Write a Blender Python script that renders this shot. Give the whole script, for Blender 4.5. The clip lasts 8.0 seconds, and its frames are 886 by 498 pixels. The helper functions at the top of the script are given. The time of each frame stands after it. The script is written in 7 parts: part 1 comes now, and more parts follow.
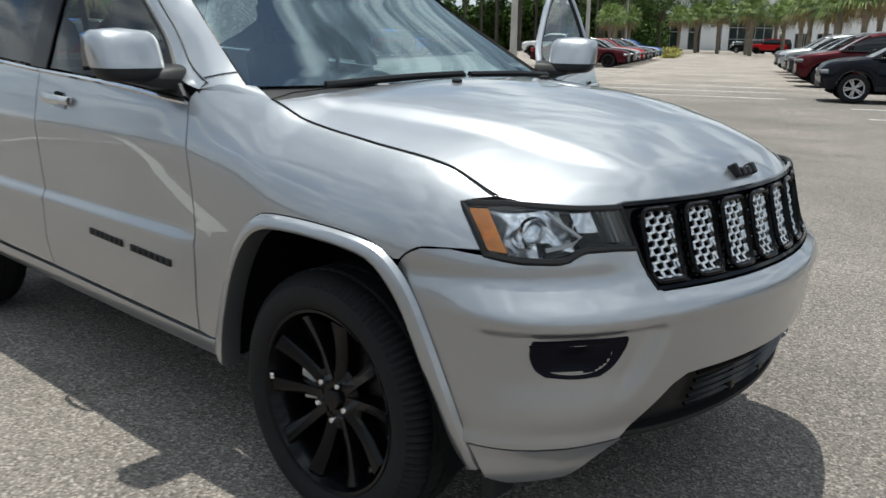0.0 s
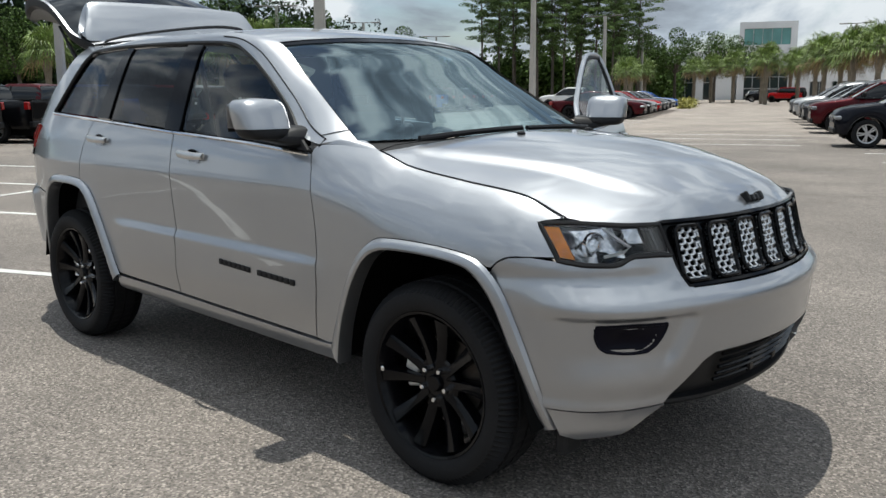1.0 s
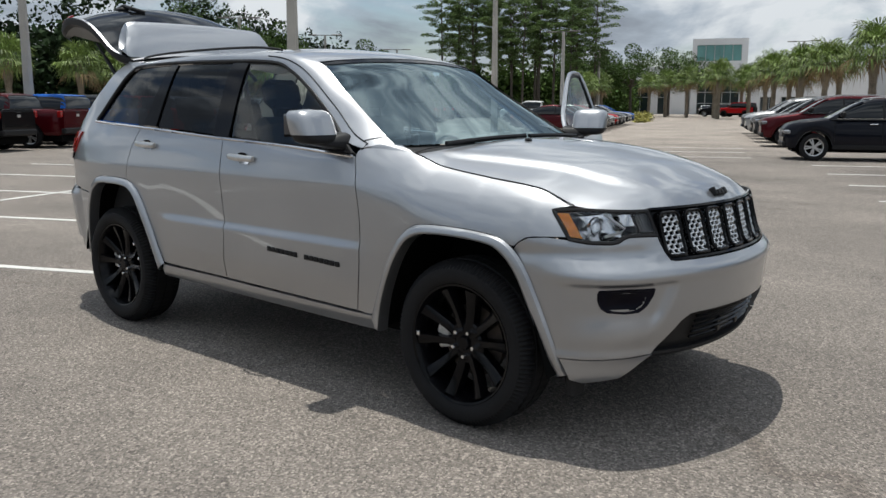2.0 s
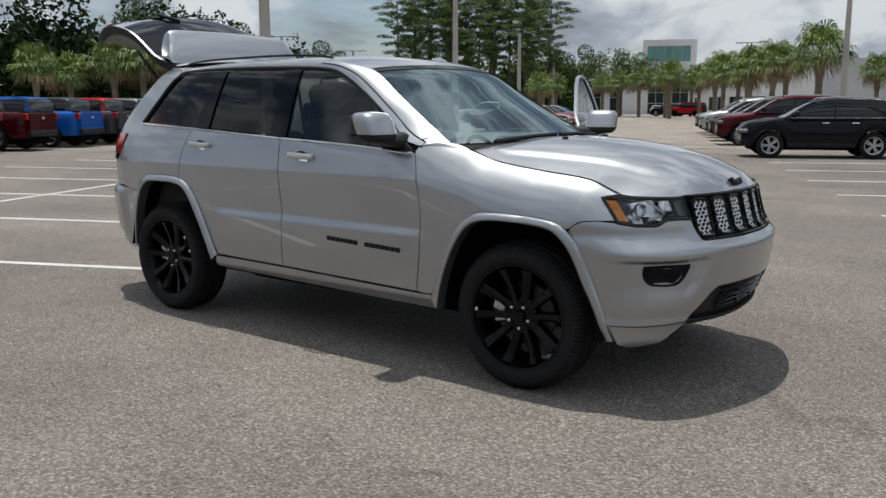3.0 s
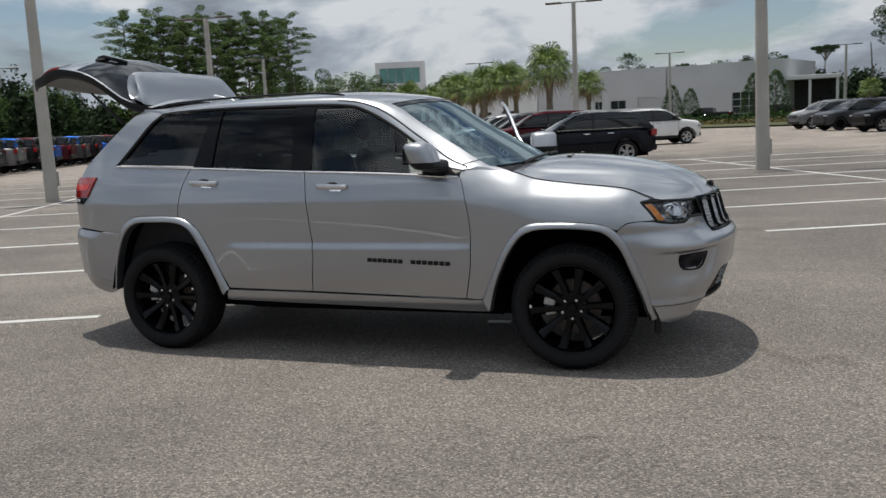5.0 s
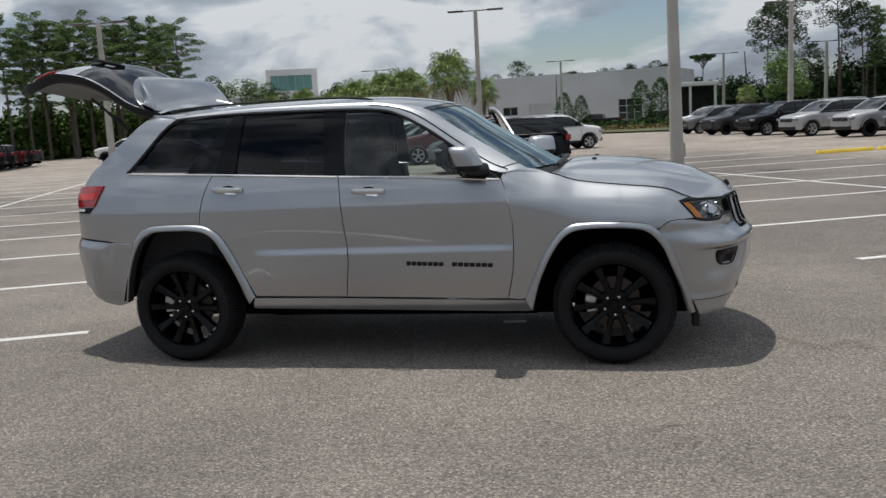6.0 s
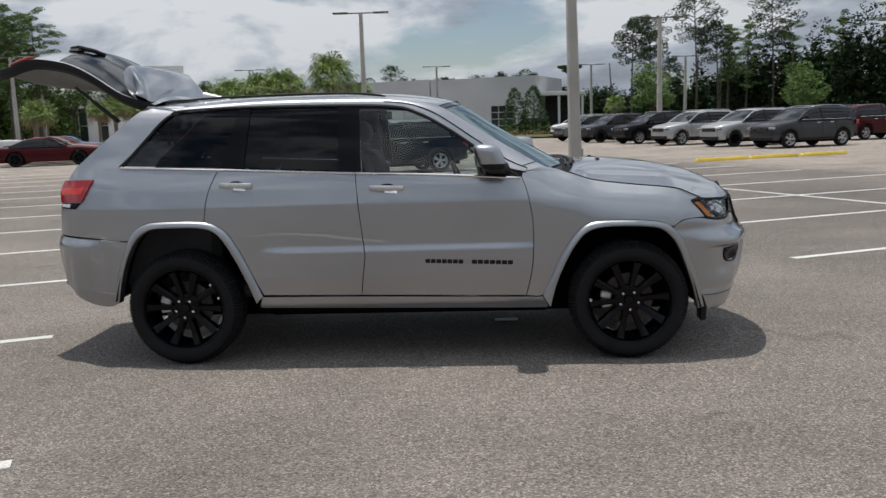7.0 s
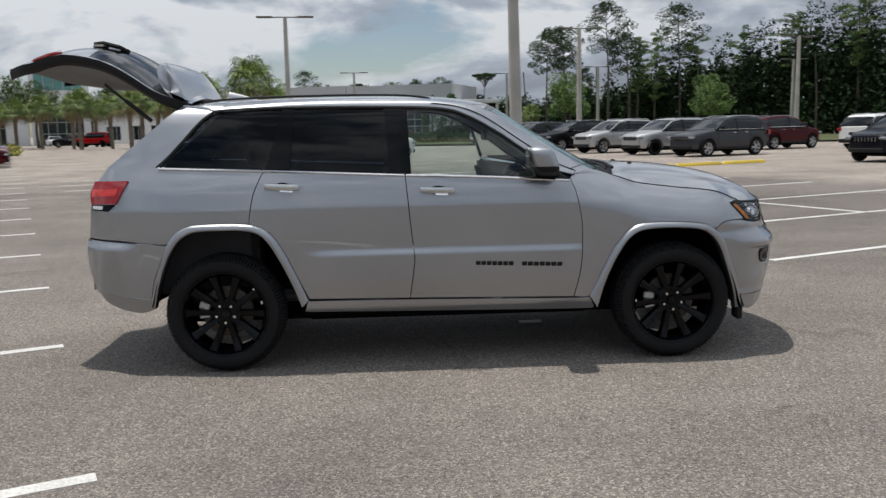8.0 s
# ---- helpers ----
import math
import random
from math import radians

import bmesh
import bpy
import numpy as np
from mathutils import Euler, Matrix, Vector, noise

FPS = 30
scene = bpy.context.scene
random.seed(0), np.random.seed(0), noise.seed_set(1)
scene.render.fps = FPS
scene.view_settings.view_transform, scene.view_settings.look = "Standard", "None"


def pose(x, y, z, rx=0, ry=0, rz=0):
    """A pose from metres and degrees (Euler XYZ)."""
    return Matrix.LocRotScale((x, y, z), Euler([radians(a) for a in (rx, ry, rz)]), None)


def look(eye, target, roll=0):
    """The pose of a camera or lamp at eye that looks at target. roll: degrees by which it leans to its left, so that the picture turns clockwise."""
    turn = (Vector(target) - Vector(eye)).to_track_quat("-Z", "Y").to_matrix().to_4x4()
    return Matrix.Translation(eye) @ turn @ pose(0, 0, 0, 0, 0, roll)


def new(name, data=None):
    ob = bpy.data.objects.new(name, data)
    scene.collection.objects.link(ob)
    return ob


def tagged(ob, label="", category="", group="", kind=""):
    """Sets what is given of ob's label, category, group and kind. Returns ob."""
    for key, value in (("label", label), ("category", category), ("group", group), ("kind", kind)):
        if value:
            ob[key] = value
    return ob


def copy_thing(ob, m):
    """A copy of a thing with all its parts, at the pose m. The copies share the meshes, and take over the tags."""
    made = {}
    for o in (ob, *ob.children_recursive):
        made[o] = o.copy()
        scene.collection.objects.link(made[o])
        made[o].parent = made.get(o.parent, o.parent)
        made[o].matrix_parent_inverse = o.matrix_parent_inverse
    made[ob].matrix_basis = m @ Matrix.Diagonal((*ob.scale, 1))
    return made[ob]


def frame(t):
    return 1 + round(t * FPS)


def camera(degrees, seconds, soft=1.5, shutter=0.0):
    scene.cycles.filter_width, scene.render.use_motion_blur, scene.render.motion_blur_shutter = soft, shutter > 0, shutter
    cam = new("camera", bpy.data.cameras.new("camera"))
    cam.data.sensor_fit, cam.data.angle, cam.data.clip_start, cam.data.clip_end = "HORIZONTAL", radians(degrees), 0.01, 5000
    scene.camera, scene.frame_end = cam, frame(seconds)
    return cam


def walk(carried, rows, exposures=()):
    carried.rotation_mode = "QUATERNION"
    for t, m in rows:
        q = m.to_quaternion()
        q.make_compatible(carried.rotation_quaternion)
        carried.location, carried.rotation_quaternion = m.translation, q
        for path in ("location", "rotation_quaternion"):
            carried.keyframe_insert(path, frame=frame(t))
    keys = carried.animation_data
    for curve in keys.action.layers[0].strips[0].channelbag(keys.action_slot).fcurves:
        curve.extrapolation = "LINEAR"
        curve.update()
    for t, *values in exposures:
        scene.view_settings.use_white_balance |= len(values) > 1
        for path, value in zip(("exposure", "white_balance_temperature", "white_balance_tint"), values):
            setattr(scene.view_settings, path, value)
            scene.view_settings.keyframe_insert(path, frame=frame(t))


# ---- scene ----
import functools

cam = camera(54.9, 8.0, soft=1.45, shutter=0.3)
SUN, CLOUD = 3.4, 0.66
PATH = [
    (0.0, (3.211, -2.386, 1.402), (1.915, -0.942, 0.918), 1.1),
    (0.5, (3.389, -2.702, 1.427), (2.032, -1.298, 0.994), 0.2),
    (1, (3.529, -3.041, 1.427), (2.179, -1.61, 1.066), -0.3),
    (2.5, (3.831, -4.131, 1.432), (2.593, -2.598, 1.091), 0.4),
    (3, (3.713, -4.492, 1.438), (2.517, -2.924, 1.107), -0.1),
    (3.5, (3.488, -4.868, 1.467), (2.345, -3.252, 1.18), -0.9),
    (4, (3.202, -5.289, 1.494), (2.228, -3.566, 1.203), -1.6),
    (5.5, (2.015, -6.04, 1.529), (1.463, -4.139, 1.242), -3.1),
    (6, (1.56, -6.182, 1.544), (1.132, -4.25, 1.255), -3.1),
    (6.5, (1.076, -6.302, 1.56), (0.783, -4.345, 1.268), -2.6),
    (7, (0.602, -6.332, 1.546), (0.481, -4.357, 1.253), -1.8),
    (7.5, (0.116, -6.382, 1.539), (0.071, -4.402, 1.255), -1.4),
    (8, (-0.296, -6.341, 1.538), (-0.206, -4.363, 1.256), -1.2),
]
EXPOSURES = [(0.0, 0.33, 6320, 4), (1.0, 0.24, 6370, 6), (2.5, 0.02, 6440, 8), (4.0, -0.16, 6450, 9), (5.5, -0.14, 6450, 9), (7.0, -0.08, 6460, 10), (8.0, -0.02, 6470, 10)]
walk(cam, [(t, look(eye, target, roll)) for t, eye, target, roll in PATH], EXPOSURES)

# ---- daylight: broken cloud, sun almost overhead ----
SUN_TO = Vector((-0.185, 0.09, 1.0)).normalized()
world = bpy.data.worlds.new("sky")
scene.world = world
world.use_nodes = True
wn, wl = world.node_tree.nodes, world.node_tree.links
wn.clear()
w_out = wn.new("ShaderNodeOutputWorld")
sky = wn.new("ShaderNodeTexSky")
sky.sky_type, sky.sun_disc = "NISHITA", False
sky.sun_elevation = math.asin(SUN_TO.z)
sky.sun_rotation = math.atan2(SUN_TO.x, SUN_TO.y)
sky.altitude, sky.air_density, sky.dust_density = 10, 1.0, 0.8
sky_bg = wn.new("ShaderNodeBackground")
sky_bg.inputs["Strength"].default_value = 0.085
wl.new(sky.outputs["Color"], sky_bg.inputs["Color"])
# heaped clouds, flatter than they are wide
tc = wn.new("ShaderNodeTexCoord")
sep = wn.new("ShaderNodeSeparateXYZ")
wl.new(tc.outputs["Generated"], sep.inputs["Vector"])


def wmath(op, a, b):
    n = wn.new("ShaderNodeMath")
    n.operation = op
    for i, v in enumerate((a, b)):
        if isinstance(v, (int, float)):
            n.inputs[i].default_value = v
        else:
            wl.new(v, n.inputs[i])
    return n.outputs[0]


comb = wn.new("ShaderNodeCombineXYZ")
wl.new(sep.outputs["X"], comb.inputs["X"])
wl.new(sep.outputs["Y"], comb.inputs["Y"])
wl.new(wmath("MULTIPLY", sep.outputs["Z"], 2.3), comb.inputs["Z"])


def wnoise(scale, detail, rough, dist, off):
    mp = wn.new("ShaderNodeMapping")
    mp.inputs["Location"].default_value = off
    wl.new(comb.outputs[0], mp.inputs["Vector"])
    n = wn.new("ShaderNodeTexNoise")
    n.inputs["Scale"].default_value, n.inputs["Detail"].default_value = scale, detail
    n.inputs["Roughness"].default_value, n.inputs["Distortion"].default_value = rough, dist
    wl.new(mp.outputs[0], n.inputs["Vector"])
    return n.outputs["Fac"]


def wramp(src, stops):
    r = wn.new("ShaderNodeValToRGB")
    wl.new(src, r.inputs["Fac"])
    for i, (p, c) in enumerate(stops):
        e = r.color_ramp.elements[i] if i < 2 else r.color_ramp.elements.new(p)
        e.position, e.color = p, (*c, 1)
    return r.outputs["Color"]


cover = wramp(wnoise(3.6, 9, 0.55, 0.25, (3.1, 1.7, 0)), [(0.385, (0.0, 0.0, 0.0)), (0.475, (1, 1, 1))])
tone_noise = wnoise(5.2, 9, 0.55, 0.3, (7.4, 2.2, 3))
tone = wramp(tone_noise, [(0.38, (0.30, 0.345, 0.42)), (0.49, (0.54, 0.62, 0.73)), (0.58, (1.03, 1.07, 1.12))])
cl_bg = wn.new("ShaderNodeBackground")
# cloud thins and shines towards the sun, and is brighter overhead than low down
vdot = wn.new("ShaderNodeVectorMath")
vdot.operation = "DOT_PRODUCT"
vdot.inputs[1].default_value = SUN_TO
wl.new(tc.outputs["Generated"], vdot.inputs[0])
near_sun = wmath("POWER", wmath("MAXIMUM", vdot.outputs["Value"], 0.0), 2.2)
lit = wn.new("ShaderNodeRGBToBW")
wl.new(wramp(tone_noise, [(0.44, (0, 0, 0)), (0.56, (1, 1, 1))]), lit.inputs[0])
wl.new(wmath("MULTIPLY", wmath("ADD", wmath("MULTIPLY", wmath("MULTIPLY", near_sun, lit.outputs[0]), 0.6), wmath("ADD", 0.95, wmath("MULTIPLY", wmath("MAXIMUM", sep.outputs["Z"], 0.0), 0.40))), CLOUD), cl_bg.inputs["Strength"])
# haze pales the cloud towards the horizon
haze = wn.new("ShaderNodeMix")
haze.data_type = "RGBA"
wl.new(wmath("MULTIPLY", wmath("POWER", wmath("SUBTRACT", 1.0, wmath("MAXIMUM", sep.outputs["Z"], 0.0)), 6.0), 0.22), haze.inputs["Factor"])
wl.new(tone, haze.inputs["A"])
haze.inputs["B"].default_value = (0.86, 0.89, 0.93, 1)
wl.new(haze.outputs["Result"], cl_bg.inputs["Color"])
wmix = wn.new("ShaderNodeMixShader")
wl.new(cover, wmix.inputs["Fac"])
wl.new(sky_bg.outputs[0], wmix.inputs[1])
wl.new(cl_bg.outputs[0], wmix.inputs[2])
wl.new(wmix.outputs[0], w_out.inputs["Surface"])

sun = new("sun", bpy.data.lights.new("sun", "SUN"))
sun.data.energy, sun.data.angle, sun.data.color = SUN, radians(0.55), (1.0, 0.955, 0.885)
sun.matrix_world = look(SUN_TO * 50, (0, 0, 0))


# ---- materials ----
def mat(name, color, rough=0.5, metal=0.0, coat=0.0, spread=0.0, grain=(), bump=(), stain=(), spec=0.5, piece=0.0, coat_rough=0.03):
    """grain, stain: (scale, amount) of fine and broad colour change; bump: (scale, height); piece: change from piece to piece."""
    m = bpy.data.materials.new(name)
    m.use_nodes = True
    nt = m.node_tree
    n, k = nt.nodes, nt.links
    p = n["Principled BSDF"]
    p.inputs["Roughness"].default_value, p.inputs["Metallic"].default_value = rough, metal
    p.inputs["Coat Weight"].default_value, p.inputs["Coat Roughness"].default_value = coat, coat_rough
    p.inputs["Specular IOR Level"].default_value = spec
    p.inputs["Coat IOR"].default_value = 1.7 if name == "silver_paint" else 1.5
    p.inputs["Base Color"].default_value = (*color, 1)
    geo = n.new("ShaderNodeNewGeometry")
    col = None

    def tex(scale, detail=4.0):
        t = n.new("ShaderNodeTexNoise")
        t.inputs["Scale"].default_value, t.inputs["Detail"].default_value = scale, detail
        k.new(geo.outputs["Position"], t.inputs["Vector"])
        return t.outputs["Fac"]

    def vary(src, amount):
        nonlocal col
        r = n.new("ShaderNodeMapRange")
        r.inputs["From Min"].default_value, r.inputs["From Max"].default_value = 0.3, 0.7
        r.inputs["To Min"].default_value, r.inputs["To Max"].default_value = 1 - amount, 1 + amount
        k.new(src, r.inputs["Value"])
        h = n.new("ShaderNodeVectorMath")
        h.operation = "SCALE"
        if col is None:
            h.inputs[0].default_value = color
        else:
            k.new(col, h.inputs[0])
        k.new(r.outputs[0], h.inputs["Scale"])
        col = h.outputs[0]

    if grain:
        vary(tex(grain[0], 3), grain[1])
    if stain:
        vary(tex(stain[0], 5), stain[1])
    if piece:
        oi = n.new("ShaderNodeObjectInfo")
        vary(oi.outputs["Random"], piece)
    if spread:
        vary(geo.outputs["Random Per Island"], spread)
    if col is not None:
        k.new(col, p.inputs["Base Color"])
    if bump:
        b = n.new("ShaderNodeBump")
        b.inputs["Strength"].default_value, b.inputs["Distance"].default_value = 1.0, bump[1]
        k.new(tex(bump[0], 3), b.inputs["Height"])
        k.new(b.outputs[0], p.inputs["Normal"])
    return m


def glass(name, tint, gloss=(1.0, 1.0, 1.0), ior=1.5):
    """A thin pane: tinted see-through, with mirror gloss by Fresnel."""
    m = bpy.data.materials.new(name)
    m.use_nodes = True
    nt = m.node_tree
    n, k = nt.nodes, nt.links
    n.clear()
    out = n.new("ShaderNodeOutputMaterial")
    tr, gl, mx, fr = n.new("ShaderNodeBsdfTransparent"), n.new("ShaderNodeBsdfGlossy"), n.new("ShaderNodeMixShader"), n.new("ShaderNodeFresnel")
    tr.inputs["Color"].default_value = (*tint, 1)
    gl.inputs["Roughness"].default_value = 0.01
    gl.inputs["Color"].default_value = (*gloss, 1)
    fr.inputs["IOR"].default_value = ior
    k.new(fr.outputs[0], mx.inputs["Fac"])
    k.new(tr.outputs[0], mx.inputs[1])
    k.new(gl.outputs[0], mx.inputs[2])
    k.new(mx.outputs[0], out.inputs["Surface"])
    return m


def paint(name, color, metal=0.35, rough=0.38):
    return mat(name, color, rough, metal, coat=0.35, grain=(900, 0.06), stain=(2.5, 0.04), spec=0.05)


SILVER = mat("silver_paint", (0.366, 0.376, 0.395), 0.38, 0.89, coat=1.0, grain=(1400, 0.12), stain=(1.8, 0.03), coat_rough=0.01)
BLACK_TRIM = mat("black_trim", (0.012, 0.012, 0.013), 0.5, spec=0.25, grain=(300, 0.2), stain=(3, 0.2))
BLACK_GLOSS = mat("black_gloss", (0.003, 0.003, 0.004), 0.10, spec=0.16, stain=(3, 0.2))
RUBBER = mat("tyre_rubber", (0.009, 0.009, 0.010), 0.72, grain=(120, 0.18), stain=(5, 0.25), bump=(220, 0.0006), spec=0.25)
WHEEL_BLACK = mat("wheel_black", (0.003, 0.003, 0.004), 0.20, 0.0, coat=0.10, spec=0.14, stain=(8, 0.3))
CHROME = mat("chrome", (0.75, 0.75, 0.76), 0.12, 1.0, stain=(9, 0.05))
SATIN = mat("satin_metal", (0.62, 0.62, 0.62), 0.3, 1.0, grain=(60, 0.06), stain=(9, 0.05))
STEEL = mat("brake_steel", (0.10, 0.085, 0.075), 0.5, 0.8, grain=(90, 0.12), stain=(12, 0.2))
CAST = mat("grey_casting", (0.62, 0.62, 0.61), 0.5, 0.7, grain=(60, 0.15), stain=(10, 0.2))
WELL = mat("wheel_well", (0.005, 0.005, 0.005), 0.9, grain=(40, 0.2), stain=(4, 0.3), spec=0.05)
CLEAR = glass("clear_lens", (0.95, 0.96, 0.97), (0.9, 0.9, 0.9))
SCREEN = glass("windscreen_glass", (0.34, 0.48, 0.51), (0.78, 0.95, 1.0), 2.4)
SIDE_GLASS = glass("side_glass", (0.60, 0.72, 0.69), ior=1.52)
PRIVACY = glass("privacy_glass", (0.034, 0.044, 0.060), ior=1.33)
FAR_GLASS = mat("far_glass", (0.006, 0.007, 0.008), 0.05, spec=0.5, stain=(1.5, 0.2))
AMBER = mat("amber_lens", (0.98, 0.33, 0.015), 0.30, coat=0.0, grain=(120, 0.12), stain=(30, 0.15))
RED_LENS = mat("red_lens", (0.30, 0.008, 0.008), 0.15, coat=0.8, grain=(140, 0.2), stain=(20, 0.15))
WHITE_LENS = mat("white_lens", (0.75, 0.75, 0.74), 0.2, coat=0.5, grain=(100, 0.05), stain=(20, 0.1))
SEAT = mat("dark_cloth", (0.025, 0.025, 0.027), 0.8, grain=(300, 0.2), stain=(6, 0.2))
DASH = mat("dash_plastic", (0.030, 0.030, 0.032), 0.6, grain=(250, 0.2), stain=(4, 0.15))
HEADLINER = mat("grey_headliner", (0.42, 0.41, 0.39), 0.9, grain=(300, 0.05), stain=(3, 0.05))
GATE_GREY = mat("grey_trim_board", (0.20, 0.20, 0.195), 0.8, grain=(200, 0.1), stain=(4, 0.15))
PAPER = mat("white_paper", (0.75, 0.75, 0.73), 0.7, grain=(80, 0.03), stain=(12, 0.05))


# ---- mesh tools ----
def obj(name, verts, faces, material, parent=None, label="", smooth=True, angle=35):
    """ONE mesh object from lists of points and faces."""
    me = bpy.data.meshes.new(name)
    me.from_pydata([tuple(v) for v in verts], [], [tuple(f) for f in faces])
    me.materials.append(material)
    me.update()
    if smooth:
        me.shade_smooth()
        me.set_sharp_from_angle(angle=radians(angle))
    ob = new(name, me)
    if parent is not None:
        ob.parent = parent
    if label:
        tagged(ob, label)
    return ob


def empty(name, at=(0, 0, 0), turn=0.0):
    e = new(name)
    e.matrix_basis = pose(*at, 0, 0, turn)
    e.empty_display_size = 0.3
    return e


class Soup:
    """Points and faces gathered piece by piece."""

    def __init__(self):
        self.v, self.f = [], []

    def add(self, verts, faces, m=None):
        o = len(self.v)
        self.v += [tuple(m @ Vector(p)) if m else tuple(p) for p in verts]
        self.f += [tuple(i + o for i in q) for q in faces]
        return self

    def grid(self, g, flip=False, m=None):
        """g[row][col] of points."""
        rows, cols = len(g), len(g[0])
        fs = []
        for i in range(rows - 1):
            for j in range(cols - 1):
                q = (i * cols + j, i * cols + j + 1, (i + 1) * cols + j + 1, (i + 1) * cols + j)
                fs.append(q[::-1] if flip else q)
        return self.add([p for r in g for p in r], fs, m)

    def box(self, lo, hi, m=None, bevel=0.0):
        b = min(bevel, 0.49 * min(abs(hi[i] - lo[i]) for i in range(3)))
        if b <= 0:
            v = [(x, y, z) for x in (lo[0], hi[0]) for y in (lo[1], hi[1]) for z in (lo[2], hi[2])]
            return self.add(v, [(0, 1, 3, 2), (4, 6, 7, 5), (0, 4, 5, 1), (2, 3, 7, 6), (0, 2, 6, 4), (1, 5, 7, 3)], m)
        # chamfered box: three points at each corner
        v, idx = [], {}
        for cx in (0, 1):
            for cy in (0, 1):
                for cz in (0, 1):
                    c = [(hi if s else lo)[i] for i, s in enumerate((cx, cy, cz))]
                    for ax in range(3):
                        p = list(c)
                        for i, s in enumerate((cx, cy, cz)):
                            if i != ax:
                                p[i] += -b if s else b
                        idx[cx, cy, cz, ax] = len(v)
                        v.append(p)
        fs = []
        for ax in range(3):
            o1, o2 = (ax + 1) % 3, (ax + 2) % 3
            for s in (0, 1):
                q = []
                for a, c in ((0, 0), (1, 0), (1, 1), (0, 1)):
                    key = [0, 0, 0]
                    key[ax], key[o1], key[o2] = s, a, c
                    q.append(idx[(*key, ax)])
                fs.append(tuple(q if s else q[::-1]))
                for a in (0, 1):
                    k0, k1 = [0, 0, 0], [0, 0, 0]
                    k0[ax], k0[o1], k0[o2] = 0, a, s
                    k1[ax], k1[o1], k1[o2] = 1, a, s
                    q = (idx[(*k0, o1)], idx[(*k1, o1)], idx[(*k1, o2)], idx[(*k0, o2)])
                    fs.append(q if a == s else q[::-1])
        for cx in (0, 1):
            for cy in (0, 1):
                for cz in (0, 1):
                    q = tuple(idx[cx, cy, cz, ax] for ax in range(3))
                    fs.append(q if (cx + cy + cz) % 2 else q[::-1])
        return self.add(v, fs, m)

    def tube(self, pts, r, n=8, cap=True):
        """A round rod along points; r is one radius or one for each point."""
        pts = [Vector(p) for p in pts]
        rs = [float(q) for q in r] if isinstance(r, (list, tuple)) else [float(r)] * len(pts)
        g = []
        ref = Vector((0, 0, 1))
        for i, p in enumerate(pts):
            d = (pts[min(i + 1, len(pts) - 1)] - pts[max(i - 1, 0)]).normalized()
            if abs(d.dot(ref)) > 0.95:
                ref = Vector((1, 0, 0)) if abs(d.x) < 0.9 else Vector((0, 1, 0))
            a = d.cross(ref).normalized()
            b = d.cross(a)
            g.append([p + rs[i] * (math.cos(t) * a + math.sin(t) * b) for t in [2 * math.pi * q / n for q in range(n)]])
        o = len(self.v)
        self.v += [tuple(p) for row in g for p in row]
        for i in range(len(g) - 1):
            for j in range(n):
                self.f.append((o + i * n + j, o + i * n + (j + 1) % n, o + (i + 1) * n + (j + 1) % n, o + (i + 1) * n + j))
        if cap:
            self.f.append(tuple(o + j for j in range(n))[::-1])
            self.f.append(tuple(o + (len(g) - 1) * n + j for j in range(n)))
        return self

    def lathe(self, prof, n=32, m=None, closed=False):
        """Turns (radius, y) points round the Y axis."""
        g = []
        for t in range(n):
            a = 2 * math.pi * t / n
            g.append([(r * math.cos(a), y, r * math.sin(a)) for r, y in prof])
        o, c = len(self.v), len(prof)
        self.v += [tuple(m @ Vector(p)) if m else p for row in g for p in row]
        for t in range(n):
            for j in range(c - (0 if closed else 1)):
                a, b = o + t * c, o + ((t + 1) % n) * c
                self.f.append((a + j, a + (j + 1) % c, b + (j + 1) % c, b + j))
        return self

    def mirrored(self):
        """Adds the copy on the other side of the plane y = 0."""
        o = len(self.v)
        self.v += [(x, -y, z) for x, y, z in self.v]
        self.f += [tuple(i + o for i in q)[::-1] for q in list(self.f)]
        return self

    def ob(self, name, material, parent=None, label="", smooth=True, angle=35):
        return obj(name, self.v, self.f, material, parent, label, smooth, angle)


def pchip(pts):
    """A smooth function through (x, y) points that does not overshoot."""
    xs, ys = np.array([p[0] for p in pts], float), np.array([p[1] for p in pts], float)
    h, dl = np.diff(xs), np.diff(ys) / np.diff(xs)
    d = np.zeros(len(xs))
    d[0], d[-1] = dl[0], dl[-1]
    for i in range(1, len(xs) - 1):
        if dl[i - 1] * dl[i] > 0:
            w1, w2 = 2 * h[i] + h[i - 1], h[i] + 2 * h[i - 1]
            d[i] = (w1 + w2) / (w1 / dl[i - 1] + w2 / dl[i])

    def f(x):
        x = min(max(x, xs[0]), xs[-1])
        i = min(max(int(np.searchsorted(xs, x)) - 1, 0), len(xs) - 2)
        t = (x - xs[i]) / h[i]
        return float((1 + 2 * t) * (1 - t) ** 2 * ys[i] + t * (1 - t) ** 2 * h[i] * d[i] + t * t * (3 - 2 * t) * ys[i + 1] + t * t * (t - 1) * h[i] * d[i + 1])

    return f


def step(a, b, x):
    t = min(max((x - a) / (b - a), 0.0), 1.0)
    return t * t * (3 - 2 * t)


